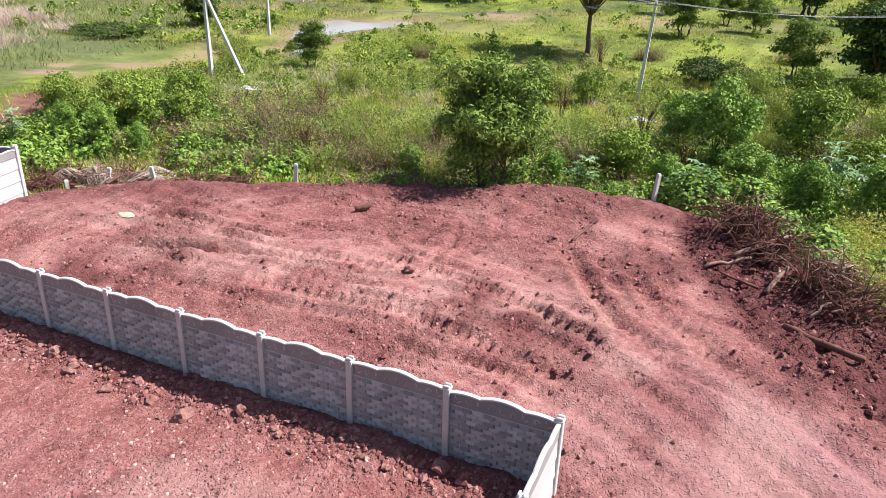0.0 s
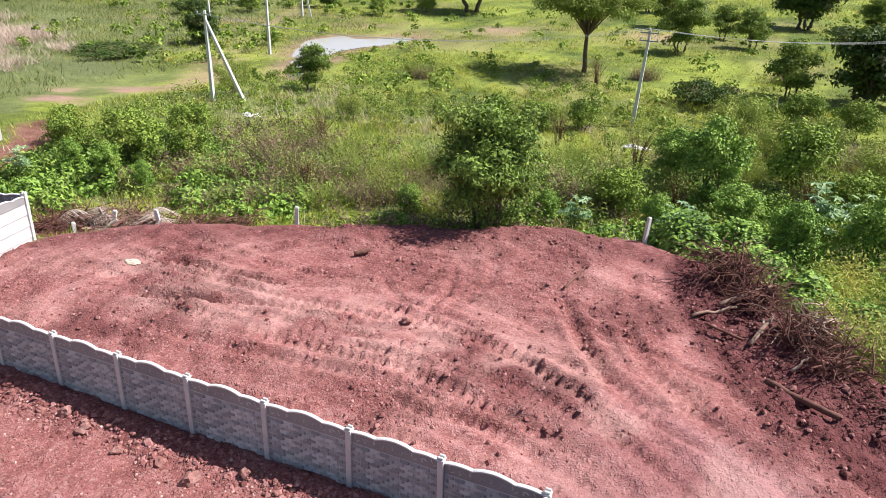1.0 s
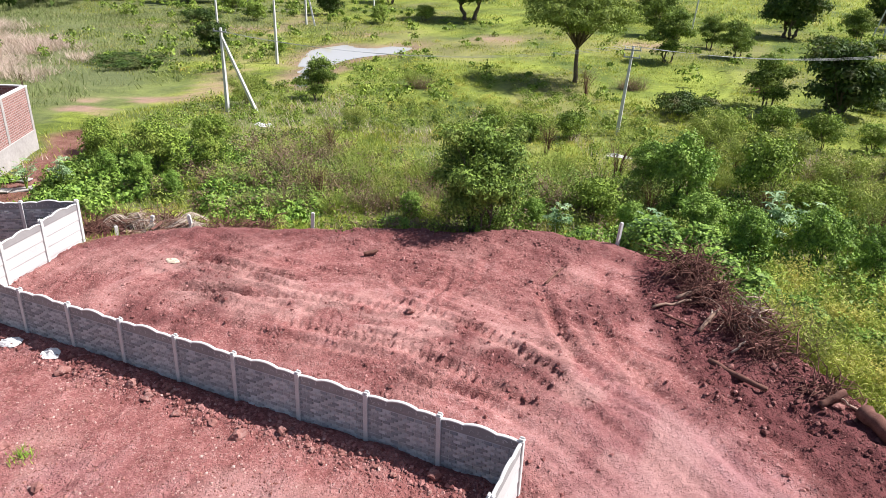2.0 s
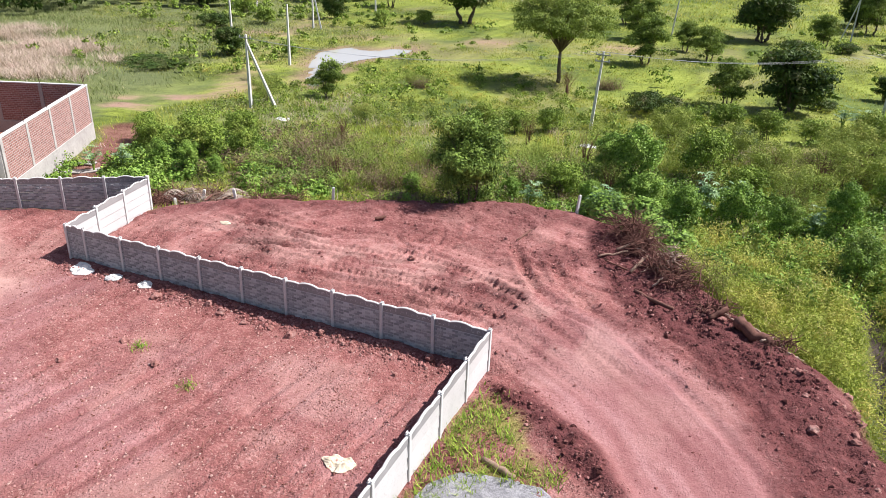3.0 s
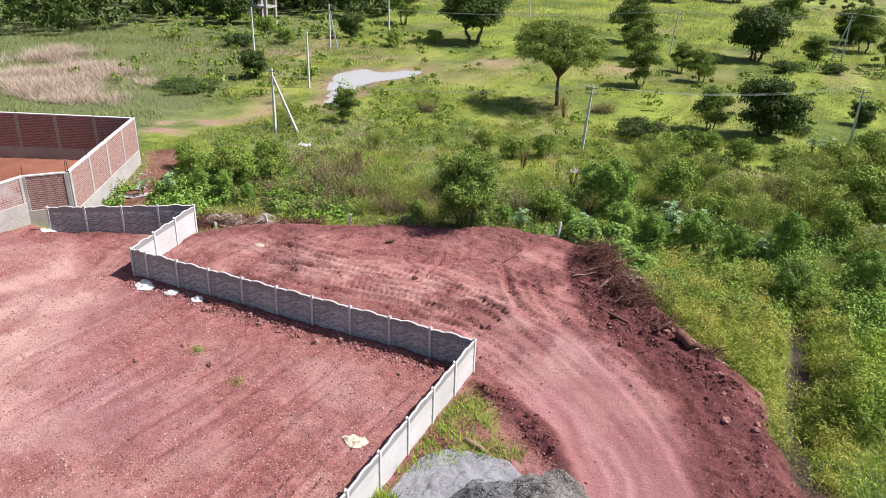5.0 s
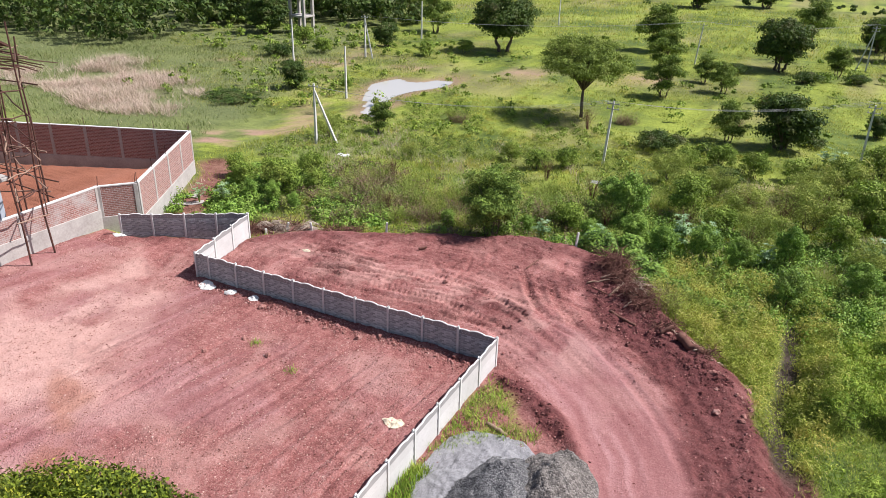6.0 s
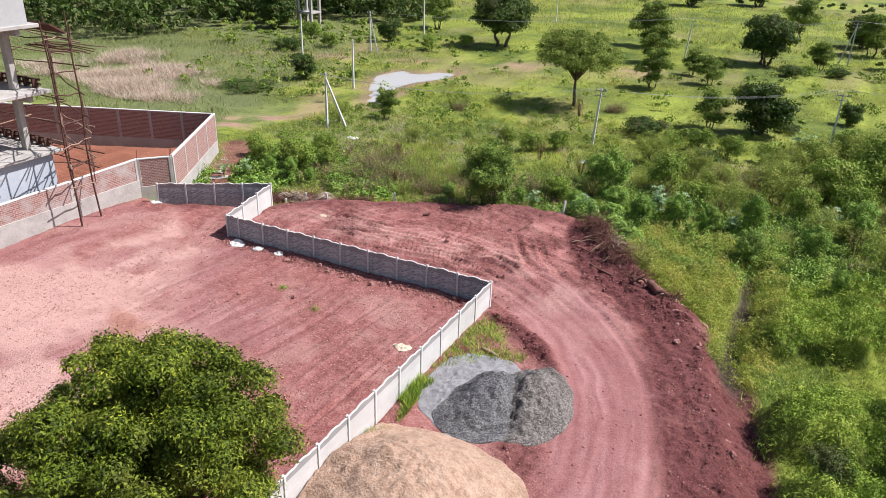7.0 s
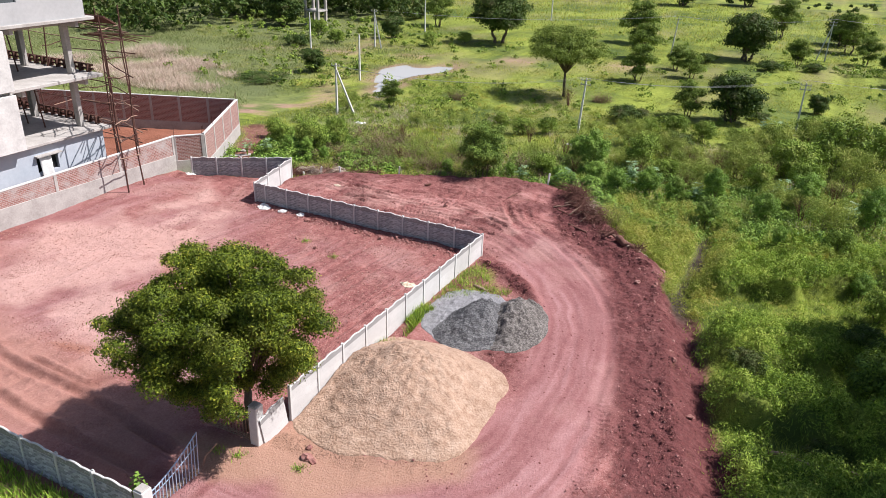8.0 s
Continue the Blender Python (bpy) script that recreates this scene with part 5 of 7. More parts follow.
def make_tree(name, label, category, x, y, r, trunk_h, crown_r, crown_h, height, clumps, per, leaf, mat, trunk_r=0.15, stems=1, flat=0.75, skirt=0.0, bark=None, at_z=None, limbs=10, dome=1.0, clump_size=0.30, turn=0.0, lean=(0, 0)):
    """A tree: trunk with limbs, and a crown of clumps of leaves in an uneven dome. crown_h: the crown's depth below its top."""
    z0 = sheet_z(x, y) if at_z is None else at_z
    t = thing(name, label, category, pose(x, y, z0, 0, 0, turn))
    cz = height - crown_h / 2
    centers, radii = [], []
    while len(centers) < clumps:
        d = r.normal(size=3)
        d /= np.linalg.norm(d)
        q = r.random() ** 0.45
        p = d * q
        if p[2] < -0.25 - skirt and r.random() < 0.8:
            continue
        wobble = 0.82 + 0.36 * vnoise(np.array([math.atan2(d[1], d[0]) * 2.0 + 9]), np.array([d[2] * 2.0 + x]), 0.7, 5)[0]
        s = clump_size * crown_r * r.uniform(0.7, 1.25)
        centers.append((lean[0] + p[0] * (crown_r - s * 0.6) * wobble, lean[1] + p[1] * (crown_r - s * 0.6) * wobble, cz + p[2] * (crown_h / 2 - s * 0.4) * dome))
        radii.append(s)
    many = [per * (q / (clump_size * crown_r)) ** 2 for q in radii]
    v, f = clump_leaves(r, centers, radii, many, leaf[0], leaf[1], flat)
    low = 0.05
    v[:, 2] = np.maximum(v[:, 2], low)
    part("crown", np_mesh("crown", v, f, mat), parent=t)
    tubes = []
    far = sorted(range(len(centers)), key=lambda i: -centers[i][2] + r.random())[:limbs] if limbs < len(centers) else range(len(centers))
    for s in range(stems):
        a = 2 * math.pi * s / max(stems, 1) + r.random()
        off = 0.0 if stems == 1 else 0.25 * crown_r
        base = (off * 0.5 * math.cos(a), off * 0.5 * math.sin(a), -0.15)
        fork = (off * math.cos(a) + r.normal(0, 0.05), off * math.sin(a) + r.normal(0, 0.05), trunk_h)
        tubes.append(tube_arrays(bent(base, fork, 4, trunk_r * 0.4, r), np.linspace(trunk_r * 1.25, trunk_r * 0.8, 5), 8))
        for i in list(far)[s::stems]:
            c = centers[i]
            mid = ((fork[0] + c[0]) / 2 + r.normal(0, 0.1), (fork[1] + c[1]) / 2 + r.normal(0, 0.1), fork[2] + (c[2] - fork[2]) * 0.6)
            tubes.append(tube_arrays([fork, mid, c], (trunk_r * 0.38, trunk_r * 0.22, trunk_r * 0.07), 5))
    tv, tf = join_arrays(tubes)
    part("trunk", np_mesh("trunk", tv, tf, bark or BARK, True), parent=t)
    return t


# neem tree by the gate
r1 = np.random.default_rng(3)
make_tree("neem_tree", "full round neem tree with fresh yellow-green leaves by the gate", "tree", -3.0, -12.9, r1, 2.0, 4.45, 7.2, 9.1, 230, 1100, (0.130, 0.050), LEAF_NEEM, 0.20, 1, 0.80, 0.58, limbs=60, clump_size=0.142, lean=(-0.55, -0.7))
# trees of the meadow
make_tree("acacia_tree", "tall umbrella-crowned acacia tree in the meadow", "tree", -14.9, 65.8, r1, 3.2, 5.6, 6.6, 9.9, 150, 200, (0.30, 0.09), LEAF_UMBRELLA, 0.20, 1, 0.55, 0.25, limbs=50, clump_size=0.19)
ac = make_tree("acacia_tree", "small bushy acacia tree in the meadow", "tree", -8.8, 83.0, r1, 0.9, 2.9, 5.2, 5.9, 46, 160, (0.30, 0.11), LEAF_ACACIA, 0.10, 3, 0.7, 0.7, limbs=24, clump_size=0.30)
dk = make_tree("dark_tree", "dense dark-leaved tree with a crown near the ground", "tree", 7.5, 63.6, r1, 0.8, 3.5, 6.1, 6.3, 64, 170, (0.36, 0.18), LEAF_DARK, 0.18, 3, 0.8, 0.9, limbs=18, clump_size=0.32)
make_tree("dark_tree", "broad dark mango-like tree in the far meadow", "tree", -41.0, 103.5, r1, 2.0, 5.8, 9.4, 10.6, 90, 260, (0.46, 0.22), LEAF_DARK, 0.3, 2, 0.7, 0.4, limbs=18)
make_tree("dark_tree", "dense dark-leaved spreading tree in the far meadow", "tree", 3.7, 114.0, r1, 1.4, 5.2, 7.6, 8.6, 70, 240, (0.44, 0.2), LEAF_DARK, 0.25, 3, 0.7, 0.4, limbs=14)


def again(ob, x, y, s, turn, sz=None, sink=0.0):
    return copy_thing(ob, pose(x, y, float(sheet_z(x, y)) - sink, 0, 0, turn) @ Matrix.Diagonal((s, s, sz or s, 1)))


for x, y, s, g in ((-5.4, 96, 0.72, 40), (-1.9, 90, 0.78, 100), (12.3, 115.5, 0.85, 200), (-13.0, 104, 1.15, 300), (-18.2, 121, 1.5, 10), (2.3, 64.3, 0.80, 70),
                   (20.5, 138, 1.4, 150), (23.3, 123.5, 0.9, 33), (6.5, 150, 1.5, 260), (-62, 118, 1.3, 80), (-31.6, 46.8, 0.6, 20), (-75.9, 133, 1.5, 120)):
    again(ac, x, y, s, g)
for x, y, s, g in ((19, 148, 1.1, 80), (27, 120, 0.5, 160), (-88, 96, 1.2, 30), (-60.5, 96, 0.7, 200), (17, 76, 0.42, 300), (30, 104, 0.9, 20), (-52.8, 59.4, 0.55, 90), (-25, 205, 1.6, 0), (-8, 220, 1.5, 50)):
    again(dk, x, y, s, g)

# bushes
tall = make_tree("bush", "tall many-stemmed green bush at the edge of the earth pad", "bush", -8.8, 24.9, r1, 1.2, 2.45, 5.9, 6.1, 105, 230, (0.19, 0.065), LEAF_BUSH, 0.06, 7, 0.9, 0.75, limbs=46, clump_size=0.25)
rb = make_tree("bush", "rounded green leafy bush", "bush", -29.05, 26.0, r1, 0.5, 1.6, 2.3, 2.5, 34, 190, (0.135, 0.070), LEAF_MID, 0.04, 4, 0.8, 0.9, limbs=14, clump_size=0.34)
fb_ = make_tree("bush", "wispy yellow-green thorny shrub", "bush", 10.8, 45.5, r1, 0.5, 2.2, 3.4, 3.6, 40, 130, (0.17, 0.05), LEAF_FINE, 0.035, 6, 0.8, 0.8, limbs=30, clump_size=0.30)
vb = make_tree("bush", "shrub smothered in bright green creeper", "bush", -1.1, 33.2, r1, 0.8, 1.7, 4.0, 4.2, 46, 200, (0.125, 0.085), LEAF_VINE, 0.06, 3, 1.1, 0.9, limbs=14, clump_size=0.28)
db = make_tree("bush", "low dark green spreading bush", "bush", -3.9, 56.7, r1, 0.3, 2.7, 1.9, 2.0, 50, 150, (0.2, 0.1), LEAF_DARK, 0.05, 4, 0.7, 0.9, limbs=10, clump_size=0.26)


def dry_bush(x, y, r, rad, h, n, mat, label, name="dry_shrub"):
    """A brush of thin bare stalks with a few leaves."""
    t = thing(name, label, "shrub", pose(x, y, float(sheet_z(x, y))))
    P = np.stack([r.normal(0, rad * 0.35, n), r.normal(0, rad * 0.35, n), np.zeros(n)], 1)
    v, f = blades(P, h, 0.026, r, 0.9)
    part("stalk_brush", np_mesh("stalk_brush", v, f, mat), parent=t)
    k = n // 2
    Q = np.stack([r.normal(0, rad * 0.5, k), r.normal(0, rad * 0.5, k), h * r.uniform(0.25, 1.0, k)], 1)
    v, f = leaf_arrays(Q, r.normal(size=(k, 3)) + [0, 0, 0.5], 0.14, 0.05, r)
    part("foliage", np_mesh("foliage", v, f, LEAF_MID if n < 900 else mat), parent=t)
    return t


dr = dry_bush(-20.5, 27.8, r1, 1.7, 1.25, 800, LEAF_DRY, "half-dry brown brush of thin stalks")
dg = dry_bush(-16.3, 28.6, r1, 1.5, 1.2, 800, LEAF_FINE, "wispy grey-green brush of thin stalks")


def castor(x, y, r, h, label="castor plant with big pale green lobed leaves"):
    t = thing("castor_plant", label, "plant", pose(x, y, float(sheet_z(x, y))))
    tubes, P = [], []
    for k in range(7):
        a = r.uniform(0, 2 * math.pi)
        tip = (0.55 * math.cos(a) * r.random(), 0.55 * math.sin(a) * r.random(), h * r.uniform(0.55, 1.0))
        tubes.append(tube_arrays([(0, 0, -0.1), (tip[0] * 0.4, tip[1] * 0.4, tip[2] * 0.6), tip], (0.03, 0.022, 0.012), 5))
        for j in range(5):
            b = r.uniform(0, 2 * math.pi)
            P.append((tip[0] + 0.32 * math.cos(b), tip[1] + 0.32 * math.sin(b), tip[2] - r.uniform(-0.05, 0.45)))
    v, f = join_arrays(tubes)
    part("stem", np_mesh("stem", v, f, LEAF_MID), parent=t)
    vs, fs, c = [], [], 0
    for p in P:
        tilt = np.array([r.normal(0, 0.35), r.normal(0, 0.35), 1.0])
        tilt /= np.linalg.norm(tilt)
        u = np.cross(tilt, [1, 0, 0.1])
        u /= np.linalg.norm(u)
        w = np.cross(tilt, u)
        R = 0.20 * r.uniform(0.8, 1.3)
        for lobe in range(7):
            a = 2 * math.pi * lobe / 8 + 0.4
            d, e = u * math.cos(a) + w * math.sin(a), -u * math.sin(a) + w * math.cos(a)
            vs += [p, p + (d * 0.55 + e * 0.2) * R, p + d * R * 1.15 - tilt * 0.05, p + (d * 0.55 - e * 0.2) * R]
            fs.append((c, c + 1, c + 2, c + 3))
            c += 4
    part("leaves", np_mesh("leaves", np.array(vs), np.array(fs), LEAF_CASTOR), parent=t)
    return t


ca = castor(-5.7, 26.4, r1, 1.9)
for x, y, s, g in ((-1.6, 26.3, 1.15, 60), (3.7, 30.2, 1.5, 140), (4.9, 31.0, 1.2, 30), (-1.0, 26.9, 1.0, 200), (9.2, 29.8, 1.0, 90), (-29.9, 20.4, 1.0, 10), (-31.6, 19.8, 0.9, 100), (13.0, 57.5, 1.3, 0), (12.0, 58.6, 1.2, 50), (15.5, 34, 1.3, 20), (21, 31, 1.2, 70)):
    again(ca, x, y, s, g)

def bare_shrub(x, y, r, rad, h, n, label="thin bare grey-brown twiggy shrub"):
    """Fine forked twigs with a few leaves left on."""
    t = thing("bare_shrub", label, "shrub", pose(x, y, float(sheet_z(x, y))))
    tubes, tips = [], []
    for k in range(n):
        a = r.uniform(0, 2 * math.pi)
        top = np.array([rad * math.cos(a) * r.random() ** 0.5, rad * math.sin(a) * r.random() ** 0.5, h * r.uniform(0.6, 1.0)])
        mid = top * np.array([0.35, 0.35, 0.55]) + r.normal(0, 0.06, 3)
        tubes.append(tube_arrays([(top[0] * 0.1, top[1] * 0.1, -0.1), tuple(mid), tuple(top)], (0.026, 0.016, 0.005), 4))
        for j in range(3):
            tip = mid + (top - mid) * r.uniform(0.2, 0.8) + r.normal(0, 0.28, 3) + np.array([0, 0, 0.25])
            tubes.append(tube_arrays([tuple(mid + (top - mid) * 0.15 * j), tuple(tip)], (0.010, 0.004), 3))
            tips.append(tip)
    v, f = join_arrays([(a_, b_) for a_, b_ in tubes])
    part("twig_mass", np_mesh("twig_mass", v, f, DEADWOOD), parent=t)
    T = np.repeat(np.array(tips), 5, 0) + r.normal(0, 0.16, (len(tips) * 5, 3))
    v, f = leaf_arrays(T, r.normal(size=T.shape) + [0, 0, 0.6], 0.13, 0.05, r)
    part("foliage", np_mesh("foliage", v, f, LEAF_FINE), parent=t)
    return t


bs = bare_shrub(6.6, 39.6, r1, 1.3, 2.9, 26)

BUSHES = {
    bs: [(-13.2, 29.5, 0.7), (-17.8, 25.6, 0.7), (3.2, 33.6, 0.8), (9.6, 38.4, 1.0), (12.4, 43.5, 1.1), (-10.2, 40.5, 0.8), (-2.2, 31.4, 0.8), (7.8, 31.6, 0.8), (16.2, 47.5, 1.2), (-22.0, 33.5, 0.7), (19.8, 35.6, 1.1), (-12.6, 61.0, 0.9), (14.3, 39.8, 0.9), (1.2, 43.6, 0.8), (-5.0, 37.0, 0.8), (17.5, 30.0, 0.8)],
    rb: [(20.2, 48.5, 2.1), (23.4, 50.0, 2.0), (16.4, 44.6, 1.5), (17.0, 57.6, 1.6), (13.6, 50.6, 1.3), (22.6, 5.6, 1.1), (22.8, 14.5, 0.8), (20.2, 20.5, 0.7), (24.5, 8.2, 0.8), (-28.0, 29.8, 0.9), (-33.5, 26.5, 0.8), (-31.2, 24.4, 0.85), (-26.8, 24.6, 1.1), (-25.2, 26.6, 0.8), (-12.5, 44.0, 0.9), (-9.8, 45.5, 0.9), (-15.5, 45.0, 0.7), (3.2, 52.5, 1.0), (0.2, 51.0, 0.9), (6.2, 52.0, 0.9),
         (2.9, 37.0, 1.3), (15.4, 44.0, 1.5), (19, 47, 1.4), (-4.6, 29.6, 0.9), (5.6, 36.0, 0.9), (13.5, 36.5, 1.1), (17.5, 39, 1.2), (-35.5, 52, 0.6), (-47, 63, 0.6), (9.5, 53.5, 0.9), (13.4, 52, 1.0), (-66, 84, 1.2), (-74, 90, 1.3), (-50, 92, 1.1), (-46, 98, 1.0)],
    fb_: [(13.7, 49.0, 1.1), (6.7, 39.2, 0.9), (18.3, 52.0, 1.4), (22.5, 50.5, 1.3), (15.5, 32.0, 0.8), (8.5, 35.0, 0.9), (3.8, 45.0, 0.8), (-0.7, 46.4, 0.9), (21, 42, 1.2), (24, 36, 1.1), (-27.5, 56, 0.4), (-34.6, 41.6, 0.75), (26, 46, 1.2), (11.5, 40.5, 1.1), (19.5, 27.5, 0.9), (2.0, 41.5, 0.8), (-24, 40, 0.5)],
    vb: [(21.8, 17.4, 0.5), (16.3, 20.2, 0.4), (23.0, 4.4, 0.5), (-2.9, 35.0, 0.8), (0.3, 29.6, 0.65), (2.6, 28.4, 0.62), (5.2, 28.6, 0.68), (7.6, 28.6, 0.62), (10.9, 24.8, 0.72), (14.8, 28.4, 0.7), (-2.6, 28.2, 0.5), (-26.2, 22.2, 0.45), (-24.4, 22.4, 0.40), (-28.6, 22.2, 0.42), (17.6, 33.5, 0.9), (22.5, 30.5, 0.9), (10.5, 30.6, 0.7), (-7.0, 27.2, 0.42), (-12.6, 25.6, 0.38)],
    db: [(16.4, 2.4, 0.45), (21.6, 8.6, 0.5), (20.6, -1.2, 0.45), (10.6, 66.5, 0.55), (4.0, 49.0, 0.8), (1.2, 57.8, 0.5), (-70, 78, 1.0), (-62, 70, 0.7), (20.3, 58.5, 1.0), (24, 62, 1.0), (27, 70, 1.0), (15, 110, 0.8), (-2, 107, 0.8), (8, 106, 0.9)],
    dr: [(-9.8, 27.6, 0.6), (-20.2, 23.2, 0.6), (2.2, 35.6, 0.8), (6.4, 44.6, 0.9), (-18.6, 24.2, 0.7), (10.0, 47, 0.9), (-19.0, 26.6, 0.9), (-21.8, 25.6, 0.8), (-17.4, 27.6, 0.9), (-22.4, 28.8, 1.0), (-23.6, 25.0, 0.7), (-12.4, 28.6, 0.8), (-6.6, 30.6, 1.0), (-5.2, 33.4, 1.0), (-3.3, 39.4, 0.9), (4.2, 19.9, 0.8), (-14.8, 26.0, 0.7), (7.5, 42.0, 1.0), (-9.5, 66, 0.9), (-26.5, 55.9, 0.8), (1.8, 71, 0.9)],
    dg: [(-14.2, 27.4, 0.9), (-12.0, 26.4, 0.8), (-18.3, 30.0, 1.0), (-15.0, 31.0, 1.1), (-11.2, 31.0, 1.0), (-19.5, 32.0, 0.9), (-16.5, 24.9, 0.75), (-7.6, 33.5, 0.9), (-8.6, 37.0, 1.0), (0.4, 38.5, 1.0), (-22.8, 31.6, 0.8), (-13.5, 35.0, 0.9), (9.8, 33.2, 1.0), (-30, 33, 0.8), (12.6, 29.2, 0.9)],
}
for ob, spots in BUSHES.items():
    for x, y, s in spots:
        again(ob, x, y, s * r1.uniform(0.92, 1.08), r1.uniform(0, 360), s * r1.uniform(0.85, 1.15))
again(db, -55.6, 50.0, 1.55, 40, 0.5)
# Trees kept out of view, added only to cast shade over the swamp.
for x, y, size in ((25.0, 6.6, 3.5), (25.6, 1.6, 3.4), (25.2, -3.2, 3.2), (24.8, 11.2, 3.0)):
    make_tree("unseen_shade_tree", "unseen tree out of view, added to shade the swamp", "tree", x, y, r1, 4.0, size, 5.0, 10.0, 60, 130, (0.24, 0.11), LEAF_MID, 0.14, 2, 0.8, 0.8, limbs=16, clump_size=0.28)



def vine_mound(x, y, r, rx, ry, h, turn, label="low mound of glossy green creeper at the pad's edge"):
    t = thing("vine_mound", label, "creeper", pose(x, y, float(sheet_z(x, y)) - 0.1, 0, 0, turn))
    n = int(1100 * rx * ry)
    a, q = r.uniform(0, 2 * math.pi, n), r.random(n) ** 0.55
    top = np.cos(q * math.pi / 2) ** 0.7
    lump = 0.75 + 0.5 * fbm(q * np.cos(a) * rx + x, q * np.sin(a) * ry + y, 0.8, 2, 150)
    P = np.stack([q * np.cos(a) * rx * lump, q * np.sin(a) * ry * lump, h * top * lump * r.uniform(0.55, 1.05, n) + 0.05], 1)
    N = np.stack([np.cos(a) * q, np.sin(a) * q, 0.6 + top], 1) + r.normal(0, 0.35, (n, 3))
    v, f = leaf_arrays(P, N, 0.17, 0.12, r)
    part("foliage", np_mesh("foliage", v, f, LEAF_VINE), parent=t)
    tubes = [tube_arrays(bent((0, 0, 0), (r.uniform(-rx, rx) * 0.7, r.uniform(-ry, ry) * 0.7, h * 0.7), 3, 0.1, r), (0.03, 0.025, 0.02, 0.01), 5) for k in range(7)]
    v, f = join_arrays(tubes)
    part("stem", np_mesh("stem", v, f, BARK), parent=t)
    return t


for x, y, rx, ry, h, g in ((-1.3, 26.1, 1.7, 1.3, 2.0, 0), (1.4, 25.4, 1.5, 1.1, 1.4, -35), (3.1, 24.2, 1.5, 1.0, 1.25, -40), (4.9, 23.0, 1.5, 1.0, 1.1, -30), (6.8, 22.3, 1.5, 0.9, 0.9, -10), (-4.0, 26.2, 1.3, 0.8, 0.8, 5), (-12.8, 24.4, 1.2, 0.7, 0.6, 20), (8.8, 22.6, 1.4, 0.9, 0.9, 10), (0.6, 27.6, 1.5, 1.1, 1.7, 0)):
    vine_mound(x, y, r1, rx, ry, h, g)
vine_mound(-3.1, -18.95, r1, 0.50, 0.40, 2.0, 0, "creeper climbing over the end of the south wall")


# ---- grass and weeds ----
def stuff(name, arrays, mat, label, category="grass"):
    v, f = arrays
    return tagged(new(name, np_mesh(name, v, f, mat)), label, category, kind="stuff")


def scatter(n, x0, x1, y0, y1, keep, r):
    x, y = r.uniform(x0, x1, n), r.uniform(y0, y1, n)
    k = r.random(n) < keep(x, y)
    x, y = x[k], y[k]
    return np.stack([x, y, sheet_z(x, y)], 1)


def green(x, y):
    """How far the ground bears plants: none on bare earth, paths and water."""
    pd = poly_dist(x, y, PAD) + (fbm(x, y, 2.2, 4, 61) - 0.5) * 2.1
    g = step(0.1, -0.6, pd) * step(-0.1, -0.6, poly_dist(x, y, COMPOUND)) * step(0.2, -1.0, poly_dist(x, y, POND))
    g = g * (1 - 0.9 * step(1.4, 0.5, seg_dist(x, y, PATHWAY)[0])) * (1 - 0.7 * step(1.4, 0.5, seg_dist(x, y, CROSSWAY)[0]))
    g = g * (1 - 0.85 * step(0, 1.2, poly_dist(x, y, BARE_PATCH) + (fbm(x, y, 2.2, 4, 61) - 0.5) * 3))
    g = g * (0.12 + 0.88 * step(0.9, 1.7, seg_dist(x, y, [(-24.4, 17.4), (-21.4, 18.6), (-18.6, 19.6)])[0]))
    g = g * (1 - 0.92 * step(1.7, 0.9, seg_dist(x, y, BARE)[0])) * step(0.8, 1.3, np.hypot(x + 29.7, y - 36.4)) * step(0.8, 1.3, np.hypot(x + 6.0, y - 41.8))
    return g * (1 - 0.85 * step(1.0, 0.3, seg_dist(x, y, DITCH)[0]))


r2 = np.random.default_rng(21)
tallness = lambda P: 0.45 + 1.1 * fbm(P[:, 0], P[:, 1], 4.0, 3, 101)
def tufts(C, n, h, rad, width, r, droop=0.5):
    """Rounded tufts of grass: blades from a small foot that arch outwards, each tuft of its own height."""
    k = len(C) * n
    a, q = r.uniform(0, 2 * math.pi, k), r.random(k) ** 0.5
    s = np.repeat(r.uniform(0.55, 1.35, len(C)) * (h if np.ndim(h) else np.full(len(C), h)), n)
    R = np.repeat(rad * r.uniform(0.7, 1.3, len(C)), n)
    out = np.stack([np.cos(a), np.sin(a), np.zeros(k)], 1)
    B = np.repeat(C, n, 0)
    foot = B + out * (R * q * 0.55)[:, None]
    tip = B + out * (R * q * 1.25)[:, None] + np.array([0, 0, 1]) * (s * (1 - droop * q ** 2) * r.uniform(0.7, 1.1, k))[:, None]
    ang = a + math.pi / 2 + r.normal(0, 0.7, k)
    side = np.stack([np.cos(ang), np.sin(ang), np.zeros(k)], 1) * (width * r.uniform(0.6, 1.4, k))[:, None] * 0.5
    mid = foot * 0.45 + tip * 0.55 + np.array([0, 0, 0.10]) * s[:, None]
    return np.stack([mid - side, mid + side * 1.0, tip], 1).reshape(-1, 3), np.arange(3 * k).reshape(k, 3)


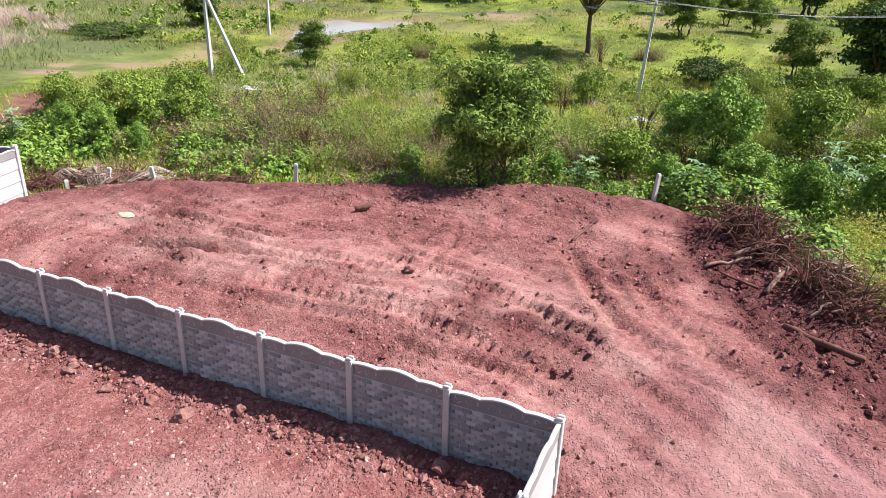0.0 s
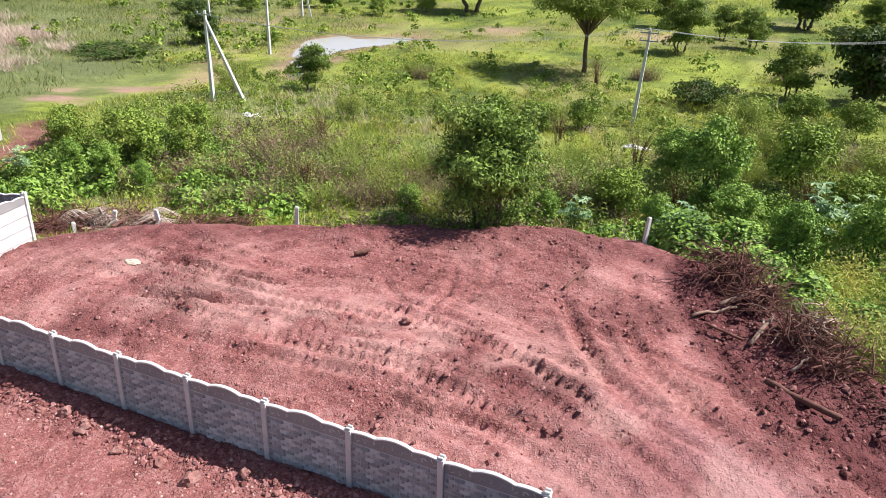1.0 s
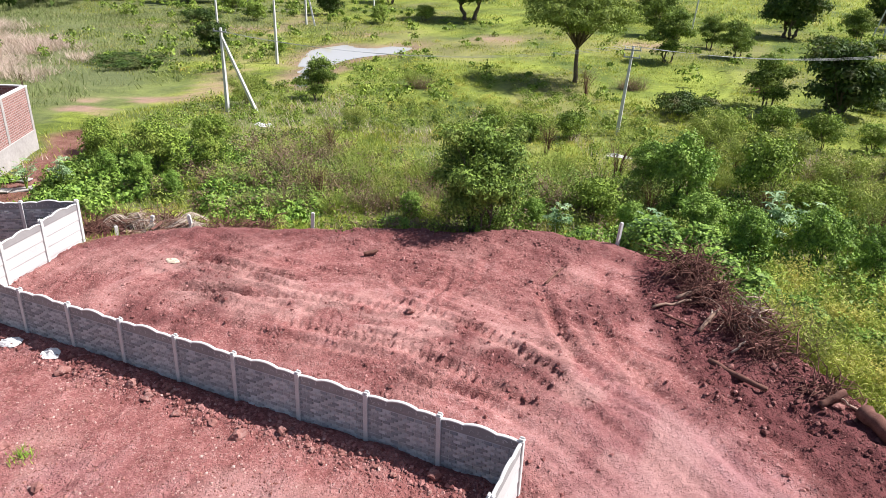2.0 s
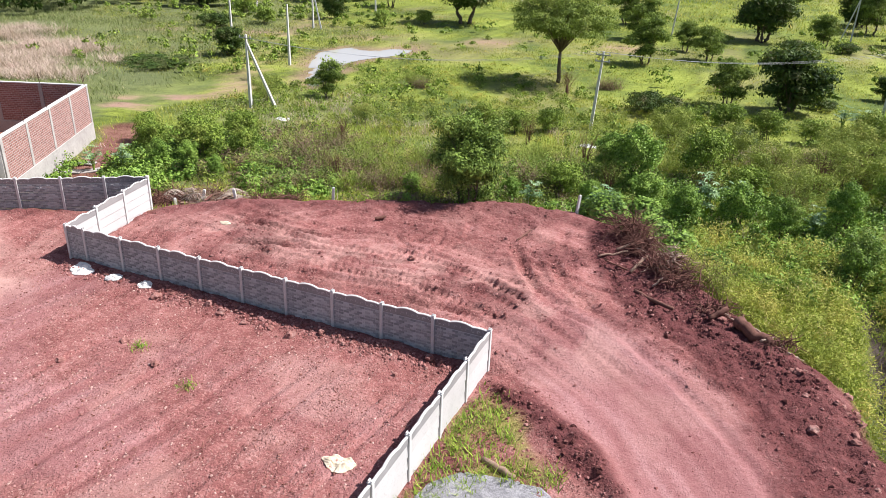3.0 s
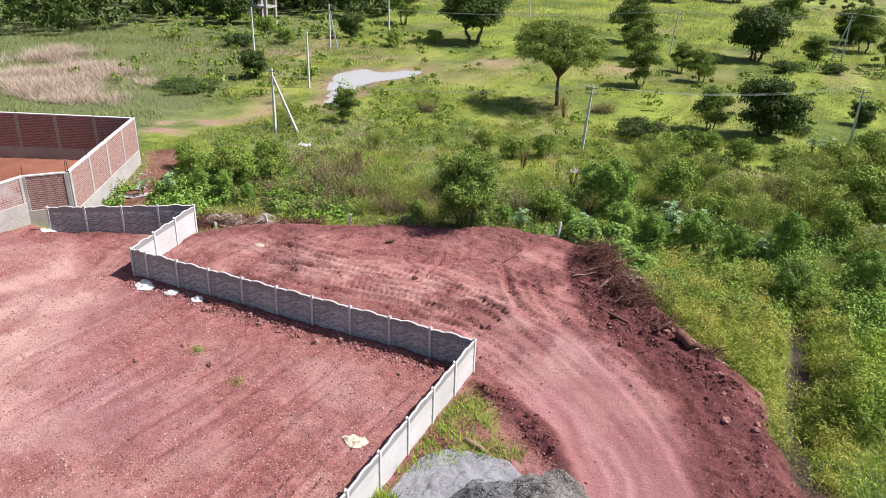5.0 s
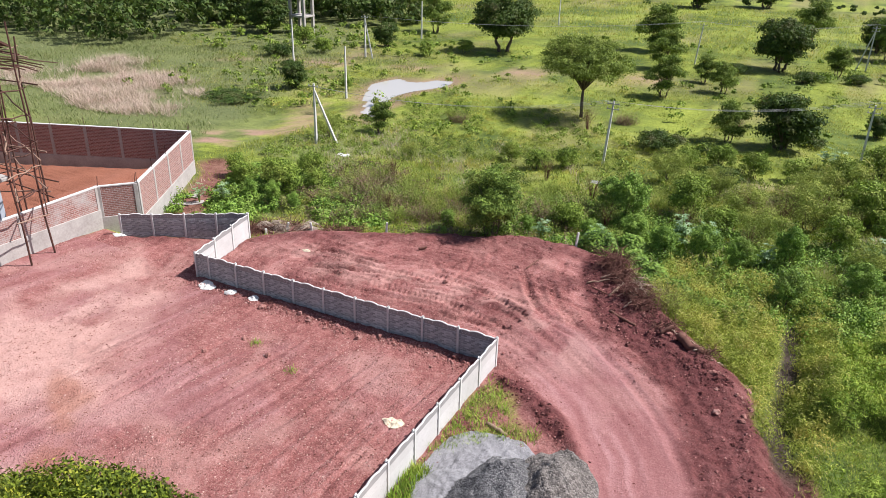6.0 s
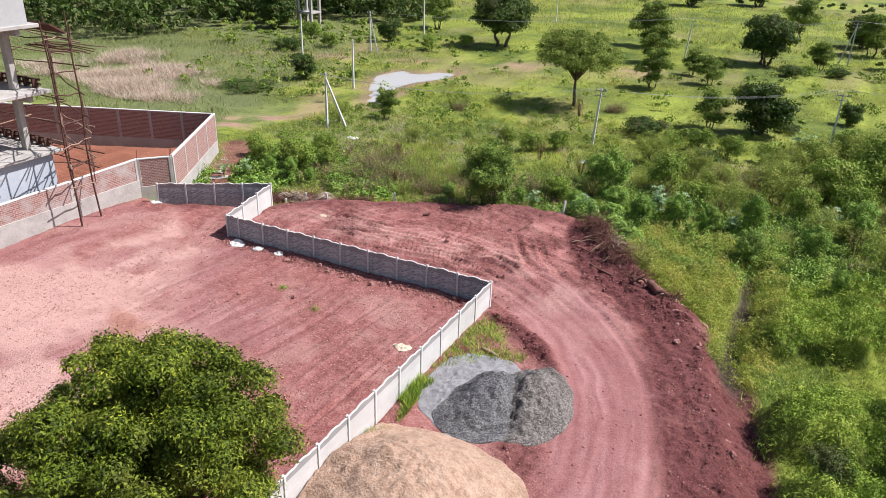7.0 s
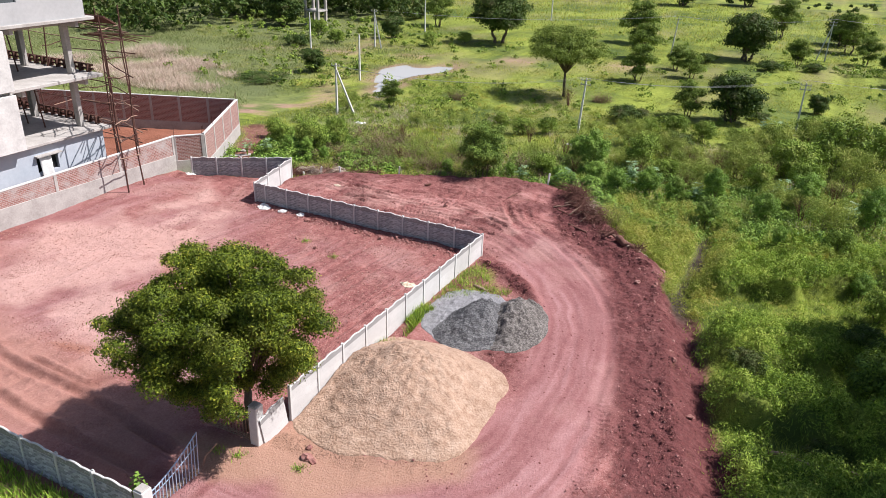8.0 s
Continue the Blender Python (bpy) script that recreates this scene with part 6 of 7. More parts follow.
right_side = lambda x, y: step(-0.05 * y + 9.3, -0.05 * y + 10.2, x)
P = scatter(110000, -40, 30, 15, 46, lambda x, y: green(x, y) * (0.25 + 0.75 * step(0.35, 0.6, fbm(x, y, 3.5, 3, 102))), r2)
stuff("grass", blades(P, 0.30 * tallness(P), 0.045, r2, 0.65), GRASS, "rough knee-high green meadow grass")
P = scatter(40000, -36, 30, 16, 50, lambda x, y: green(x, y) * step(0.52, 0.68, fbm(x, y, 5, 3, 103)), r2)
stuff("grass", blades(P, 0.5 * tallness(P), 0.035, r2, 0.7), GRASS_DRY, "half-dry straw-coloured grass")
P = scatter(170000, -110, 45, 46, 128, lambda x, y: green(x, y) * (0.1 + 0.9 * step(0.38, 0.6, fbm(x, y, 6, 3, 104))) * (x > -30 - 0.85 * y) * (x < 2 + 0.32 * y), r2)
stuff("grass", blades(P, 0.20 * tallness(P), 0.08, r2, 0.7), GRASS, "short bright green pasture grass")
C = scatter(2600, -27, 26, 18, 60, lambda x, y: green(x, y) * (0.08 + 0.92 * step(0.48, 0.56, fbm(x, y, 4.0, 3, 121))), r2)
stuff("grass", tufts(C, 60, 0.25 + 0.6 * fbm(C[:, 0], C[:, 1], 5.0, 2, 122), 0.50, 0.050, r2, 0.7), GRASS, "rounded tufts of tall olive-green grass")
C = scatter(1100, -60, 32, 48, 92, lambda x, y: green(x, y) * step(0.52, 0.62, fbm(x, y, 7.0, 3, 123)), r2)
stuff("grass", tufts(C, 45, 0.55, 0.70, 0.10, r2), GRASS, "coarse tufts across the pasture")
P = scatter(70000, 9.5, 28, -18, 27, lambda x, y: green(x, y) * right_side(x, y), r2)
stuff("grass", blades(P, 0.24 * tallness(P), 0.036, r2, 0.8), GRASS_LUSH, "lush green swamp grass")
C = scatter(2600, 11.5, 27, -16, 26, lambda x, y: green(x, y) * np.maximum((1 - mound(x, y)) * step(8, 11, y), 0.7 * step(11, 14, y)) * 0.6, r2)
stuff("grass", tufts(C, 40, 0.42, 0.36, 0.035, r2), GRASS_OLD, "yellowish seeding grass in the hollows")
reedbed = [(-96, 42), (-64, 33), (-56, 40), (-57, 48), (-63, 55), (-79, 61), (-92, 62)]
P = scatter(150000, -100, -52, 36, 72, lambda x, y: green(x, y) * step(0, 4, poly_dist(x, y, reedbed) + (fbm(x, y, 6, 3, 105) - 0.5) * 14) * (0.04 + 0.96 * step(0.42, 0.62, fbm(x, y, 5, 4, 127))) * 0.75, r2)
stuff("reeds", blades(P, 0.85 * tallness(P), 0.055, r2, 1.2), GRASS_DRY, "dry pinkish-brown reed bed in the meadow", "reeds")
P = scatter(46000, -120, -46, 30, 84, lambda x, y: green(x, y) * (0.25 + 0.75 * step(0.40, 0.58, fbm(x, y, 7, 3, 133))), r2)
stuff("grass", blades(P, 0.50 * tallness(P), 0.07, r2, 1.1), GRASS_OLIVE, "pale olive grass round the reed bed")
P = scatter(4800, -1.65, 2.2, 0.2, 8.8, lambda x, y: step(-0.4, 0.4, poly_dist(x, y, [(-1.7, 8.4), (-0.6, 7.8), (0.3, 5.4), (1.9, 4.9), (1.2, 3.9), (-0.7, 3.6), (-1.3, 2.0), (-1.72, 0.6)]) + (fbm(x, y, 1, 3, 106) - 0.5) * 2), r2)
stuff("grass", blades(P, 0.24, 0.035, r2, 0.8), GRASS_LUSH, "strip of green grass along the pale wall")
P = scatter(1800, -1.70, -0.9, -4.6, 1.0, lambda x, y: step(0.35, 0.5, vnoise(x, y, 0.8, 107)), r2)
stuff("grass", blades(P, 0.45, 0.04, r2, 0.6), GRASS_LUSH, "fresh green weeds at the wall's foot")
P = scatter(26000, -24, -2.4, -26, -19.7, lambda x, y: np.ones_like(x), r2)
stuff("grass", blades(P, 0.4, 0.05, r2, 0.6), GRASS_LUSH, "thick green grass outside the south wall")
def domes(C, n, high, spread, r, skirt=0.25):
    """Leaf places and the way they face, on the skins of low rounded plants at C: lit above, dim below and behind."""
    k = len(C) * n
    a, e = r.uniform(0, 2 * math.pi, k), np.arcsin(r.uniform(-skirt, 1, k))
    H = np.repeat(high * (0.45 + 1.25 * r.random(len(C)) ** 2), n)
    S = np.repeat(spread * r.uniform(0.65, 1.4, len(C)), n)
    d = np.stack([np.cos(a) * np.cos(e), np.sin(a) * np.cos(e), np.sin(e)], 1)
    q = r.uniform(0.55, 1.12, k)
    P = np.repeat(C, n, 0) + d * q[:, None] * np.stack([S, S, H * 0.62], 1) + np.array([0, 0, 1]) * (H * 0.34)[:, None]
    return P, d + r.normal(0, 0.38, (k, 3)) + np.array([0, 0, 0.15])


# twiggy dark brush on the waste ground
def leafy(name, n0, x0, x1, y0, y1, keep, n, high, spread, leaf, mat, label, category):
    C = scatter(n0, x0, x1, y0, y1, keep, r2)
    P, N = domes(C, n, high, spread, r2)
    return stuff(name, leaf_arrays(P, N, leaf[0], leaf[1], r2), mat, label, category)


leafy("brush", 2400, -27, 24, 21, 52, lambda x, y: green(x, y) * step(0.50, 0.58, fbm(x, y, 3.0, 3, 115)), 38, 1.15, 0.36, (0.17, 0.05), LEAF_FINE, "waist-high grey-green brush on the waste ground", "brush")
leafy("brush", 620, -27, -15.5, 24.2, 32.5, lambda x, y: green(x, y) * step(0.44, 0.54, fbm(x, y, 3.2, 3, 134)), 44, 0.95, 0.50, (0.15, 0.045), LEAF_DRY, "dry brown thicket beyond the pad", "brush")
leafy("brush", 1500, -27, -3, 21.5, 36, lambda x, y: green(x, y) * step(0.44, 0.56, fbm(x, y, 2.4, 3, 128)), 30, 0.9, 0.26, (0.16, 0.05), LEAF_DRY, "brown half-dead brush beyond the pad", "brush")
leafy("brush", 800, -27, 26, 23, 50, lambda x, y: green(x, y) * step(0.48, 0.60, fbm(x, y, 2.6, 3, 129)), 34, 1.1, 0.26, (0.14, 0.06), LEAF_DARK, "dark green shrubby brush on the waste ground", "brush")
leafy("grass", 6600, 11.0, 27.5, -17, 27, lambda x, y: green(x, y) * right_side(x, y) * (0.05 + 0.95 * mound(x, y)), 60, 0.62, 0.46, (0.17, 0.036), GRASS_LUSH, "dense rounded tussocks of lush grass over the swamp's mounds", "grass")
leafy("grass", 2300, 3.2, 13.6, 9, 27, lambda x, y: green(x, y) * (0.4 + 0.6 * step(0.35, 0.5, fbm(x, y, 2.2, 2, 126))), 66, 0.95, 0.52, (0.17, 0.036), GRASS_OLD, "lumpy yellow-green grass on the bank", "grass")
leafy("weeds", 1300, 12, 27, -16, 26, lambda x, y: green(x, y) * mound(x, y) * step(0.46, 0.58, fbm(x, y, 2.2, 3, 125)), 56, 0.75, 0.46, (0.13, 0.05), GRASS_LUSH, "dense leafy weeds over the swamp's mounds", "weeds")
leafy("weeds", 900, 3, 27, 20, 40, lambda x, y: green(x, y) * step(0.46, 0.58, fbm(x, y, 2.0, 3, 130)), 34, 0.9, 0.24, (0.18, 0.10), LEAF_VINE, "broad-leaved green weeds behind the ditch", "weeds")
# weeds: low leafy plants in patches
leafy("weeds", 3400, -38, 30, 15, 62, lambda x, y: green(x, y) * step(0.49, 0.57, fbm(x, y, 5, 3, 110)), 48, 0.70, 0.44, (0.15, 0.075), LEAF_MID, "leafy green weeds all over the waste ground", "weeds")
leafy("creeper", 1700, -34, -17, 17, 30, lambda x, y: green(x, y) * step(1.5, 2.4, seg_dist(x, y, [(-24.4, 17.4), (-21.4, 18.6), (-18.6, 19.6)])[0]) * step(0.35, 0.5, fbm(x, y, 4, 3, 111)), 48, 0.55, 0.42, (0.17, 0.12), LEAF_VINE, "bright green creeper carpet near the brick wall", "creeper")
leafy("creeper", 2300, -9, 19, 22, 36, lambda x, y: green(x, y) * step(0.30, 0.5, fbm(x, y, 3, 3, 112)), 52, 0.75, 0.48, (0.13, 0.085), LEAF_VINE, "bright green creeper over the bank of the pad", "creeper")
# crops, hedges and woods far off
P = scatter(42000, -120, 70, 128, 215, lambda x, y: (np.sin((x * 0.6 - y * 0.8) * 1.9) > -0.75) * (x > -40 - 0.7 * y * 0.5) * 1.0, r2)
stuff("crops", blades(P, 0.5, 0.18, r2, 0.8), GRASS, "pale green standing crop in the far field", "crops")
def woods(name, label, boxes, mat, leaf, r):
    arr = []
    for x0, x1, y0, y1, n, h, per in boxes:
        cx, cy = r.uniform(x0, x1, n), r.uniform(y0, y1, n)
        cz = sheet_z(cx, cy) + h * r.uniform(0.15, 1.0, n) * (0.6 + 0.8 * vnoise(cx, cy, 9, 120))
        arr.append(clump_leaves(r, np.stack([cx, cy, cz], 1), (0.22 if h > 1.5 else 0.75) * h * r.uniform(0.4, 1.5, n), [per] * n, leaf, leaf * 0.5, 0.85))
    return stuff(name, join_arrays(arr), mat, label, "trees")


woods("woods", "dense dark green woodland edge far off", [(-160, -97, 66, 112, 620, 7.5, 42), (-118, -88, 100, 140, 420, 6.5, 42), (-88, -70, 114, 130, 110, 5, 42)], LEAF_DARK, 0.95, r2)
woods("scrub", "green scrub and low shrubs over the meadow", [(-60, 22, 48, 60, 60, 0.9, 40), (-50, 30, 60, 100, 110, 0.9, 40), (-75, -45, 48, 80, 50, 0.9, 40), (-100, -66, 76, 100, 90, 2.6, 70), (-78, -46, 88, 104, 70, 2.2, 70), (-30, 40, 122, 128, 60, 1.6, 50), (6, 30, 108, 114, 40, 1.3, 50)], LEAF_MID, 0.36, r2)
woods("hedge", "dark hedge across the far fields", [(-30, 90, 214, 222, 90, 3.5, 60), (-140, -30, 190, 215, 60, 5, 60)], LEAF_DARK, 0.7, r2)

# pond
pc = np.mean(np.array(POND), 0)
pv = np.array([(pc[0] + (x - pc[0]) * 1.10, pc[1] + (y - pc[1]) * 1.06, -1.27) for x, y in POND[:-1]])
me = bpy.data.meshes.new("pond")
me.from_pydata([tuple(p) for p in pv], [], [tuple(range(len(pv)))])
WATER, wnn, wl, wb = material("pond_water", 0.06, 0, 0.5)
# Pale base colour stands in for the reflection of a bright sky.
wb.inputs["Base Color"].default_value = (0.46, 0.44, 0.41, 1)
bump(wnn, wl, wb, noise_node(wnn, wl, 3.0, 3, wnn.new("ShaderNodeNewGeometry").outputs["Position"]), 0.08, 0.02)
me.materials.append(WATER)
tagged(new("pond", me), "shallow silvery pond with grassy banks", "pond", kind="structure")


# ---- stones, logs and litter ----
def rock_mesh(r, seed):
    bm = bmesh.new()
    bmesh.ops.create_icosphere(bm, subdivisions=2, radius=1)
    for v in bm.verts:
        v.co *= 0.72 + 0.5 * noise.noise(v.co * 1.3 + Vector((seed * 3.1, 0, 0))) + 0.15 * noise.noise(v.co * 3.0 + Vector((0, seed, 0)))
        v.co.z *= 0.7
    return bm_mesh("stone", bm, ROCK)


r3 = np.random.default_rng(33)
ROCKS = [rock_mesh(r3, k) for k in range(6)]


def stone(x, y, s, label="rough reddish laterite stone on the red earth"):
    ob = new("stone", ROCKS[int(r3.integers(6))])
    ob.matrix_basis = pose(x, y, float(sheet_z(x, y)) + s * 0.22, r3.uniform(-15, 15), r3.uniform(-15, 15), r3.uniform(0, 360)) @ Matrix.Diagonal((s * r3.uniform(0.8, 1.3), s, s * r3.uniform(0.7, 1.1), 1))
    return tagged(ob, label, "stone", "loose stones")


for x, y, s in ((-15.8, 8.4, 0.28), (-3.8, 9.0, 0.22), (-3.3, 9.0, 0.13), (-12.6, 8.5, 0.24), (-11.4, 8.3, 0.2), (-10.2, 8.4, 0.18), (-9.2, 8.2, 0.26), (-13.4, 8.7, 0.22), (-8.2, 8.8, 0.2), (-14.4, 5.3, 0.25), (-12.3, 4.6, 0.2), (-15.4, 3.4, 0.2), (-7.9, 15.9, 0.24), (0.4, -13.2, 0.33), (0.1, -12.7, 0.2), (0.75, -13.3, 0.2)):
    stone(x, y, s)
for k in range(70):
    x, y = r3.uniform(-20, -2.6), 9.15 - abs(r3.normal(0, 0.5))
    stone(x, y, r3.uniform(0.05, 0.13))
for k in range(14):
    stone(10.2 + r3.normal(0, 0.5), 13.4 + r3.normal(0, 0.9), r3.uniform(0.08, 0.25), "pale grey rubble stone in the muddy ditch side")
for k in range(34):
    u = r3.random()
    i = int(u * 5)
    a, b = PAD[11 + i], PAD[12 + i]
    q = r3.random()
    stone(a[0] + (b[0] - a[0]) * q - abs(r3.normal(0.2, 0.7)), a[1] + (b[1] - a[1]) * q - abs(r3.normal(0.2, 0.7)), r3.uniform(0.07, 0.26))


def pebbles(name, n, keep, x0, x1, y0, y1, lo, hi, label, mat):
    """Small clods and pebbles, joined: squat ridged lumps."""
    P = scatter(n, x0, x1, y0, y1, keep, r3)
    k = len(P)
    base = np.array([(1, -0.2, -0.3), (0.2, 0.9, -0.3), (-1, 0.3, -0.3), (-0.3, -0.9, -0.3), (0.42, 0.05, 0.30), (-0.40, 0.0, 0.26)], float)
    S = lo + (hi - lo) * r3.random(k) ** 3
    V = P[:, None, :] + base[None] * S[:, None, None] * r3.uniform(0.7, 1.2, (k, 6, 1)) + np.array([0, 0, 0.2]) * S[:, None, None]
    a = r3.uniform(0, 6.28, k)[:, None]
    dx, dy = V[:, :, 0] - P[:, 0:1], V[:, :, 1] - P[:, 1:2]
    V[:, :, 0], V[:, :, 1] = P[:, 0:1] + dx * np.cos(a) - dy * np.sin(a), P[:, 1:2] + dx * np.sin(a) + dy * np.cos(a)
    T = np.array([(0, 1, 4), (1, 5, 4), (1, 2, 5), (2, 3, 5), (3, 4, 5), (3, 0, 4)])
    F = (np.arange(k)[:, None, None] * 6 + T[None]).reshape(-1, 3)
    return stuff(name, (V.reshape(-1, 3), F), mat, label, "gravel")


on_pad = lambda x, y: step(-0.3, 0.5, poly_dist(x, y, PAD)) * ((x > WALL_X) | (y > WALL_Y))
in_yard = lambda x, y: step(0, 0.5, poly_dist(x, y, [(-30, 11.2), (-22.3, 12), (-21.75, 9.4), (-1.9, 9.4), (-2, -13), (-33, -13), (-33, 8)]))
def clod_material(name, dark, mid, light):
    """Clods and stones that differ in tone from piece to piece."""
    m, n, l, b = material(name, 0.95, 0, 0.2)
    geo = n.new("ShaderNodeNewGeometry")
    f2 = noise_node(n, l, 22.0, 4, geo.outputs["Position"])
    f = calc(n, l, "ADD", calc(n, l, "MULTIPLY", geo.outputs["Random Per Island"], 0.8), calc(n, l, "MULTIPLY", f2, 0.2))
    l.new(ramp(n, l, f, [(0.12, dark), (0.55, mid), (0.90, light)]), b.inputs["Base Color"])
    bump(n, l, b, f2, 0.5, 0.02)
    return m


CLOD = clod_material("red_clod", (0.150, 0.052, 0.046), (0.285, 0.118, 0.108), (0.40, 0.205, 0.185))
DARKCLOD = clod_material("dark_red_clod", (0.055, 0.017, 0.016), (0.135, 0.046, 0.042), (0.27, 0.125, 0.11))
GRIT = clod_material("pale_pebble", (0.150, 0.055, 0.044), (0.330, 0.155, 0.130), (0.54, 0.36, 0.315))
pebbles("clods", 60000, lambda x, y: on_pad(x, y) * (0.2 + 0.8 * step(0.40, 0.65, fbm(x, y, 2.4, 4, 65))) * (1 - 0.9 * step(3.2, 1.8, seg_dist(x, y, ROAD)[0]) * (x > -2)), -24, 16, -12, 26, 0.018, 0.095, "crumbled clods of red earth on the pad", CLOD)
pebbles("pebbles", 60000, lambda x, y: in_yard(x, y) * (0.3 + 0.7 * step(0.4, 0.6, fbm(x, y, 2.0, 3, 131))), -33, -2, -13, 13, 0.015, 0.065, "reddish and pale pebbles over the yard", GRIT)
pebbles("clods", 16000, lambda x, y: step(1.8, 0.2, np.abs(poly_dist(x, y, PAD) - 0.9)) * (y < 20), -1, 17, -16, 22, 0.025, 0.11, "dark red clods along the road's outer edge", DARKCLOD)
pebbles("clods", 9000, lambda x, y: step(-0.2, 0.5, np.maximum(poly_dist(x, y, DEBRIS), poly_dist(x, y, BANK))), -2, 10, 3, 25, 0.03, 0.13, "dark red clods on the pushed-up soil bank", DARKCLOD)
pebbles("clods", 5000, lambda x, y: step(0.9, 0.2, np.abs(y - 8.9)), -22, -2, 7.6, 9.4, 0.03, 0.11, "clods and stones along the wall's foot", CLOD)


def log(name, a, b, ra, rb_, mat, label, category="log", wob=0.05, knots=True):
    v, f = tube_arrays(bent(a, b, 6, wob, r3), np.linspace(ra, rb_, 7) * r3.uniform(0.88, 1.12, 7), 9)
    return tagged(new(name, np_mesh(name, v, f, mat, True)), label, category)


def lying(x0, y0, x1, y1, ra, rb_, lift=(0.0, 0.0), mat=DEADWOOD, label="dead broken branch lying on red soil", name="branch", wob=0.022):
    return log(name, (x0, y0, float(sheet_z(x0, y0)) + ra * 0.6 + lift[0]), (x1, y1, float(sheet_z(x1, y1)) + rb_ * 0.6 + lift[1]), ra, rb_, mat, label, name, wob)


lying(0.4, 20.7, 1.9, 22.0, 0.07, 0.05, (0.25, 0.75), PALEWOOD, "brown broken branch leaning over the root tangle", "branch", 0.015)
lying(1.9, 17.3, 3.6, 16.2, 0.09, 0.08)
lying(-0.3, 20.0, 0.9, 20.8, 0.05, 0.05, (0.1, 0.3), PALEWOOD)
lying(1.4, 18.9, 1.9, 20.0, 0.08, 0.05, (0.05, 0.3), PALEWOOD)
lying(5.0, 16.0, 5.6, 16.4, 0.11, 0.10, (0.05, 0.4), DEADWOOD, "upturned stub of a broken log")
lying(6.1, 15.9, 7.3, 15.0, 0.26, 0.17, (0.05, 0.0), DEADWOOD, "thick brown fallen log on the bank", "log", 0.08)
lying(-4.3, 20.2, -4.1, 21.9, 0.05, 0.04, (0, 0), DEADWOOD)
lying(-11.7, 19.4, -11.3, 19.8, 0.09, 0.08, (0.05, 0.1), DEADWOOD, "short wood stub on the pad")
for k in range(16):
    x, y, g, ln = 0.2 + 8.0 * r3.random(), 0.0, r3.uniform(0, math.pi), r3.uniform(0.4, 1.3)
    y = 22.0 - 0.95 * x + r3.normal(0, 0.8)
    lying(x, y, x + ln * math.cos(g), y + ln * math.sin(g), 0.045, 0.03, (0.05, r3.uniform(0.0, 0.35)), BLEACHED if k % 2 else DEADWOOD, "snapped stick in the pushed-up soil", "stick")
lying(18.0, -2.7, 22.4, -2.3, 0.10, 0.08, (0.55, 0.55), PALEWOOD, "long pale fallen trunk lying in the swamp grass", "log", 0.10)
lying(-0.2, 4.9, 0.9, 4.5, 0.10, 0.09, (0, 0), PALEWOOD, "split yellowish log on grass by the gravel", "log", 0.02)


def root_tangle(x, y, r, rad, h, n, label, mat=DEADWOOD, name="root_tangle", thick=0.016):
    """Thin bent roots or twigs that curl out of a low mass and back to the ground."""
    t = thing(name, label, "dead brush", pose(x, y, float(sheet_z(x, y))))
    tubes = []
    for k in range(n):
        a, e = r.uniform(0, 2 * math.pi), r.uniform(0.2, 1.3)
        ln = rad * r.uniform(0.4, 1.2)
        o = np.array([r.normal(0, rad * 0.30), r.normal(0, rad * 0.30), r.uniform(0, h * 0.45)])
        d = np.array([math.cos(a) * math.cos(e), math.sin(a) * math.cos(e), math.sin(e) * 0.9])
        pts, p = [tuple(o)], o.copy()
        for m_ in range(4):
            d = d + r.normal(0, 0.38, 3) - np.array([0, 0, 0.32])
            d /= np.linalg.norm(d)
            p = p + d * ln / 4
            p[2] = max(p[2], 0.015)
            pts.append(tuple(p))
        w = thick * r.uniform(0.5, 1.9)
        tubes.append(tube_arrays(pts, (w, w * 0.85, w * 0.7, w * 0.5, w * 0.25), 4))
    v, f = join_arrays(tubes)
    part("root_mass", np_mesh("root_mass", v, f, mat), parent=t)
    return t


root_tangle(0.5, 22.9, r3, 1.4, 1.5, 280, "tangle of torn red-brown roots and brush")
root_tangle(1.4, 21.6, r3, 1.3, 0.9, 230, "low tangle of torn roots and twigs")
root_tangle(2.85, 19.5, r3, 1.3, 1.3, 230, "upturned root ball with hanging rootlets")
root_tangle(2.9, 19.6, r3, 1.1, 2.0, 64, "pale bare stems standing from the root ball", BLEACHED, "root_tangle", 0.022)
root_tangle(3.6, 18.3, r3, 1.3, 0.7, 110, "low brown torn roots under the root ball")
root_tangle(5.2, 16.9, r3, 1.0, 0.5, 80, "low tangle of torn roots and twigs")
root_tangle(7.6, 15.0, r3, 1.0, 0.4, 60, "low tangle of torn roots and twigs")
for x, y, m_, h in ((-23.7, 18.2, DEADWOOD, 0.9), (-22.6, 18.7, PALEWOOD, 1.0), (-21.4, 18.8, DEADWOOD, 0.7), (-20.4, 19.2, DEADWOOD, 0.6), (-24.4, 17.4, DEADWOOD, 0.7), (-19.0, 19.7, DEADWOOD, 0.6), (-21.0, 18.6, PALEWOOD, 0.4), (-17.6, 20.4, DEADWOOD, 0.7)):
    root_tangle(x, y, r3, 1.2, h * 1.15, 170, "heap of dry palm fronds and brushwood at the pad's edge", m_, "brushwood", 0.014)
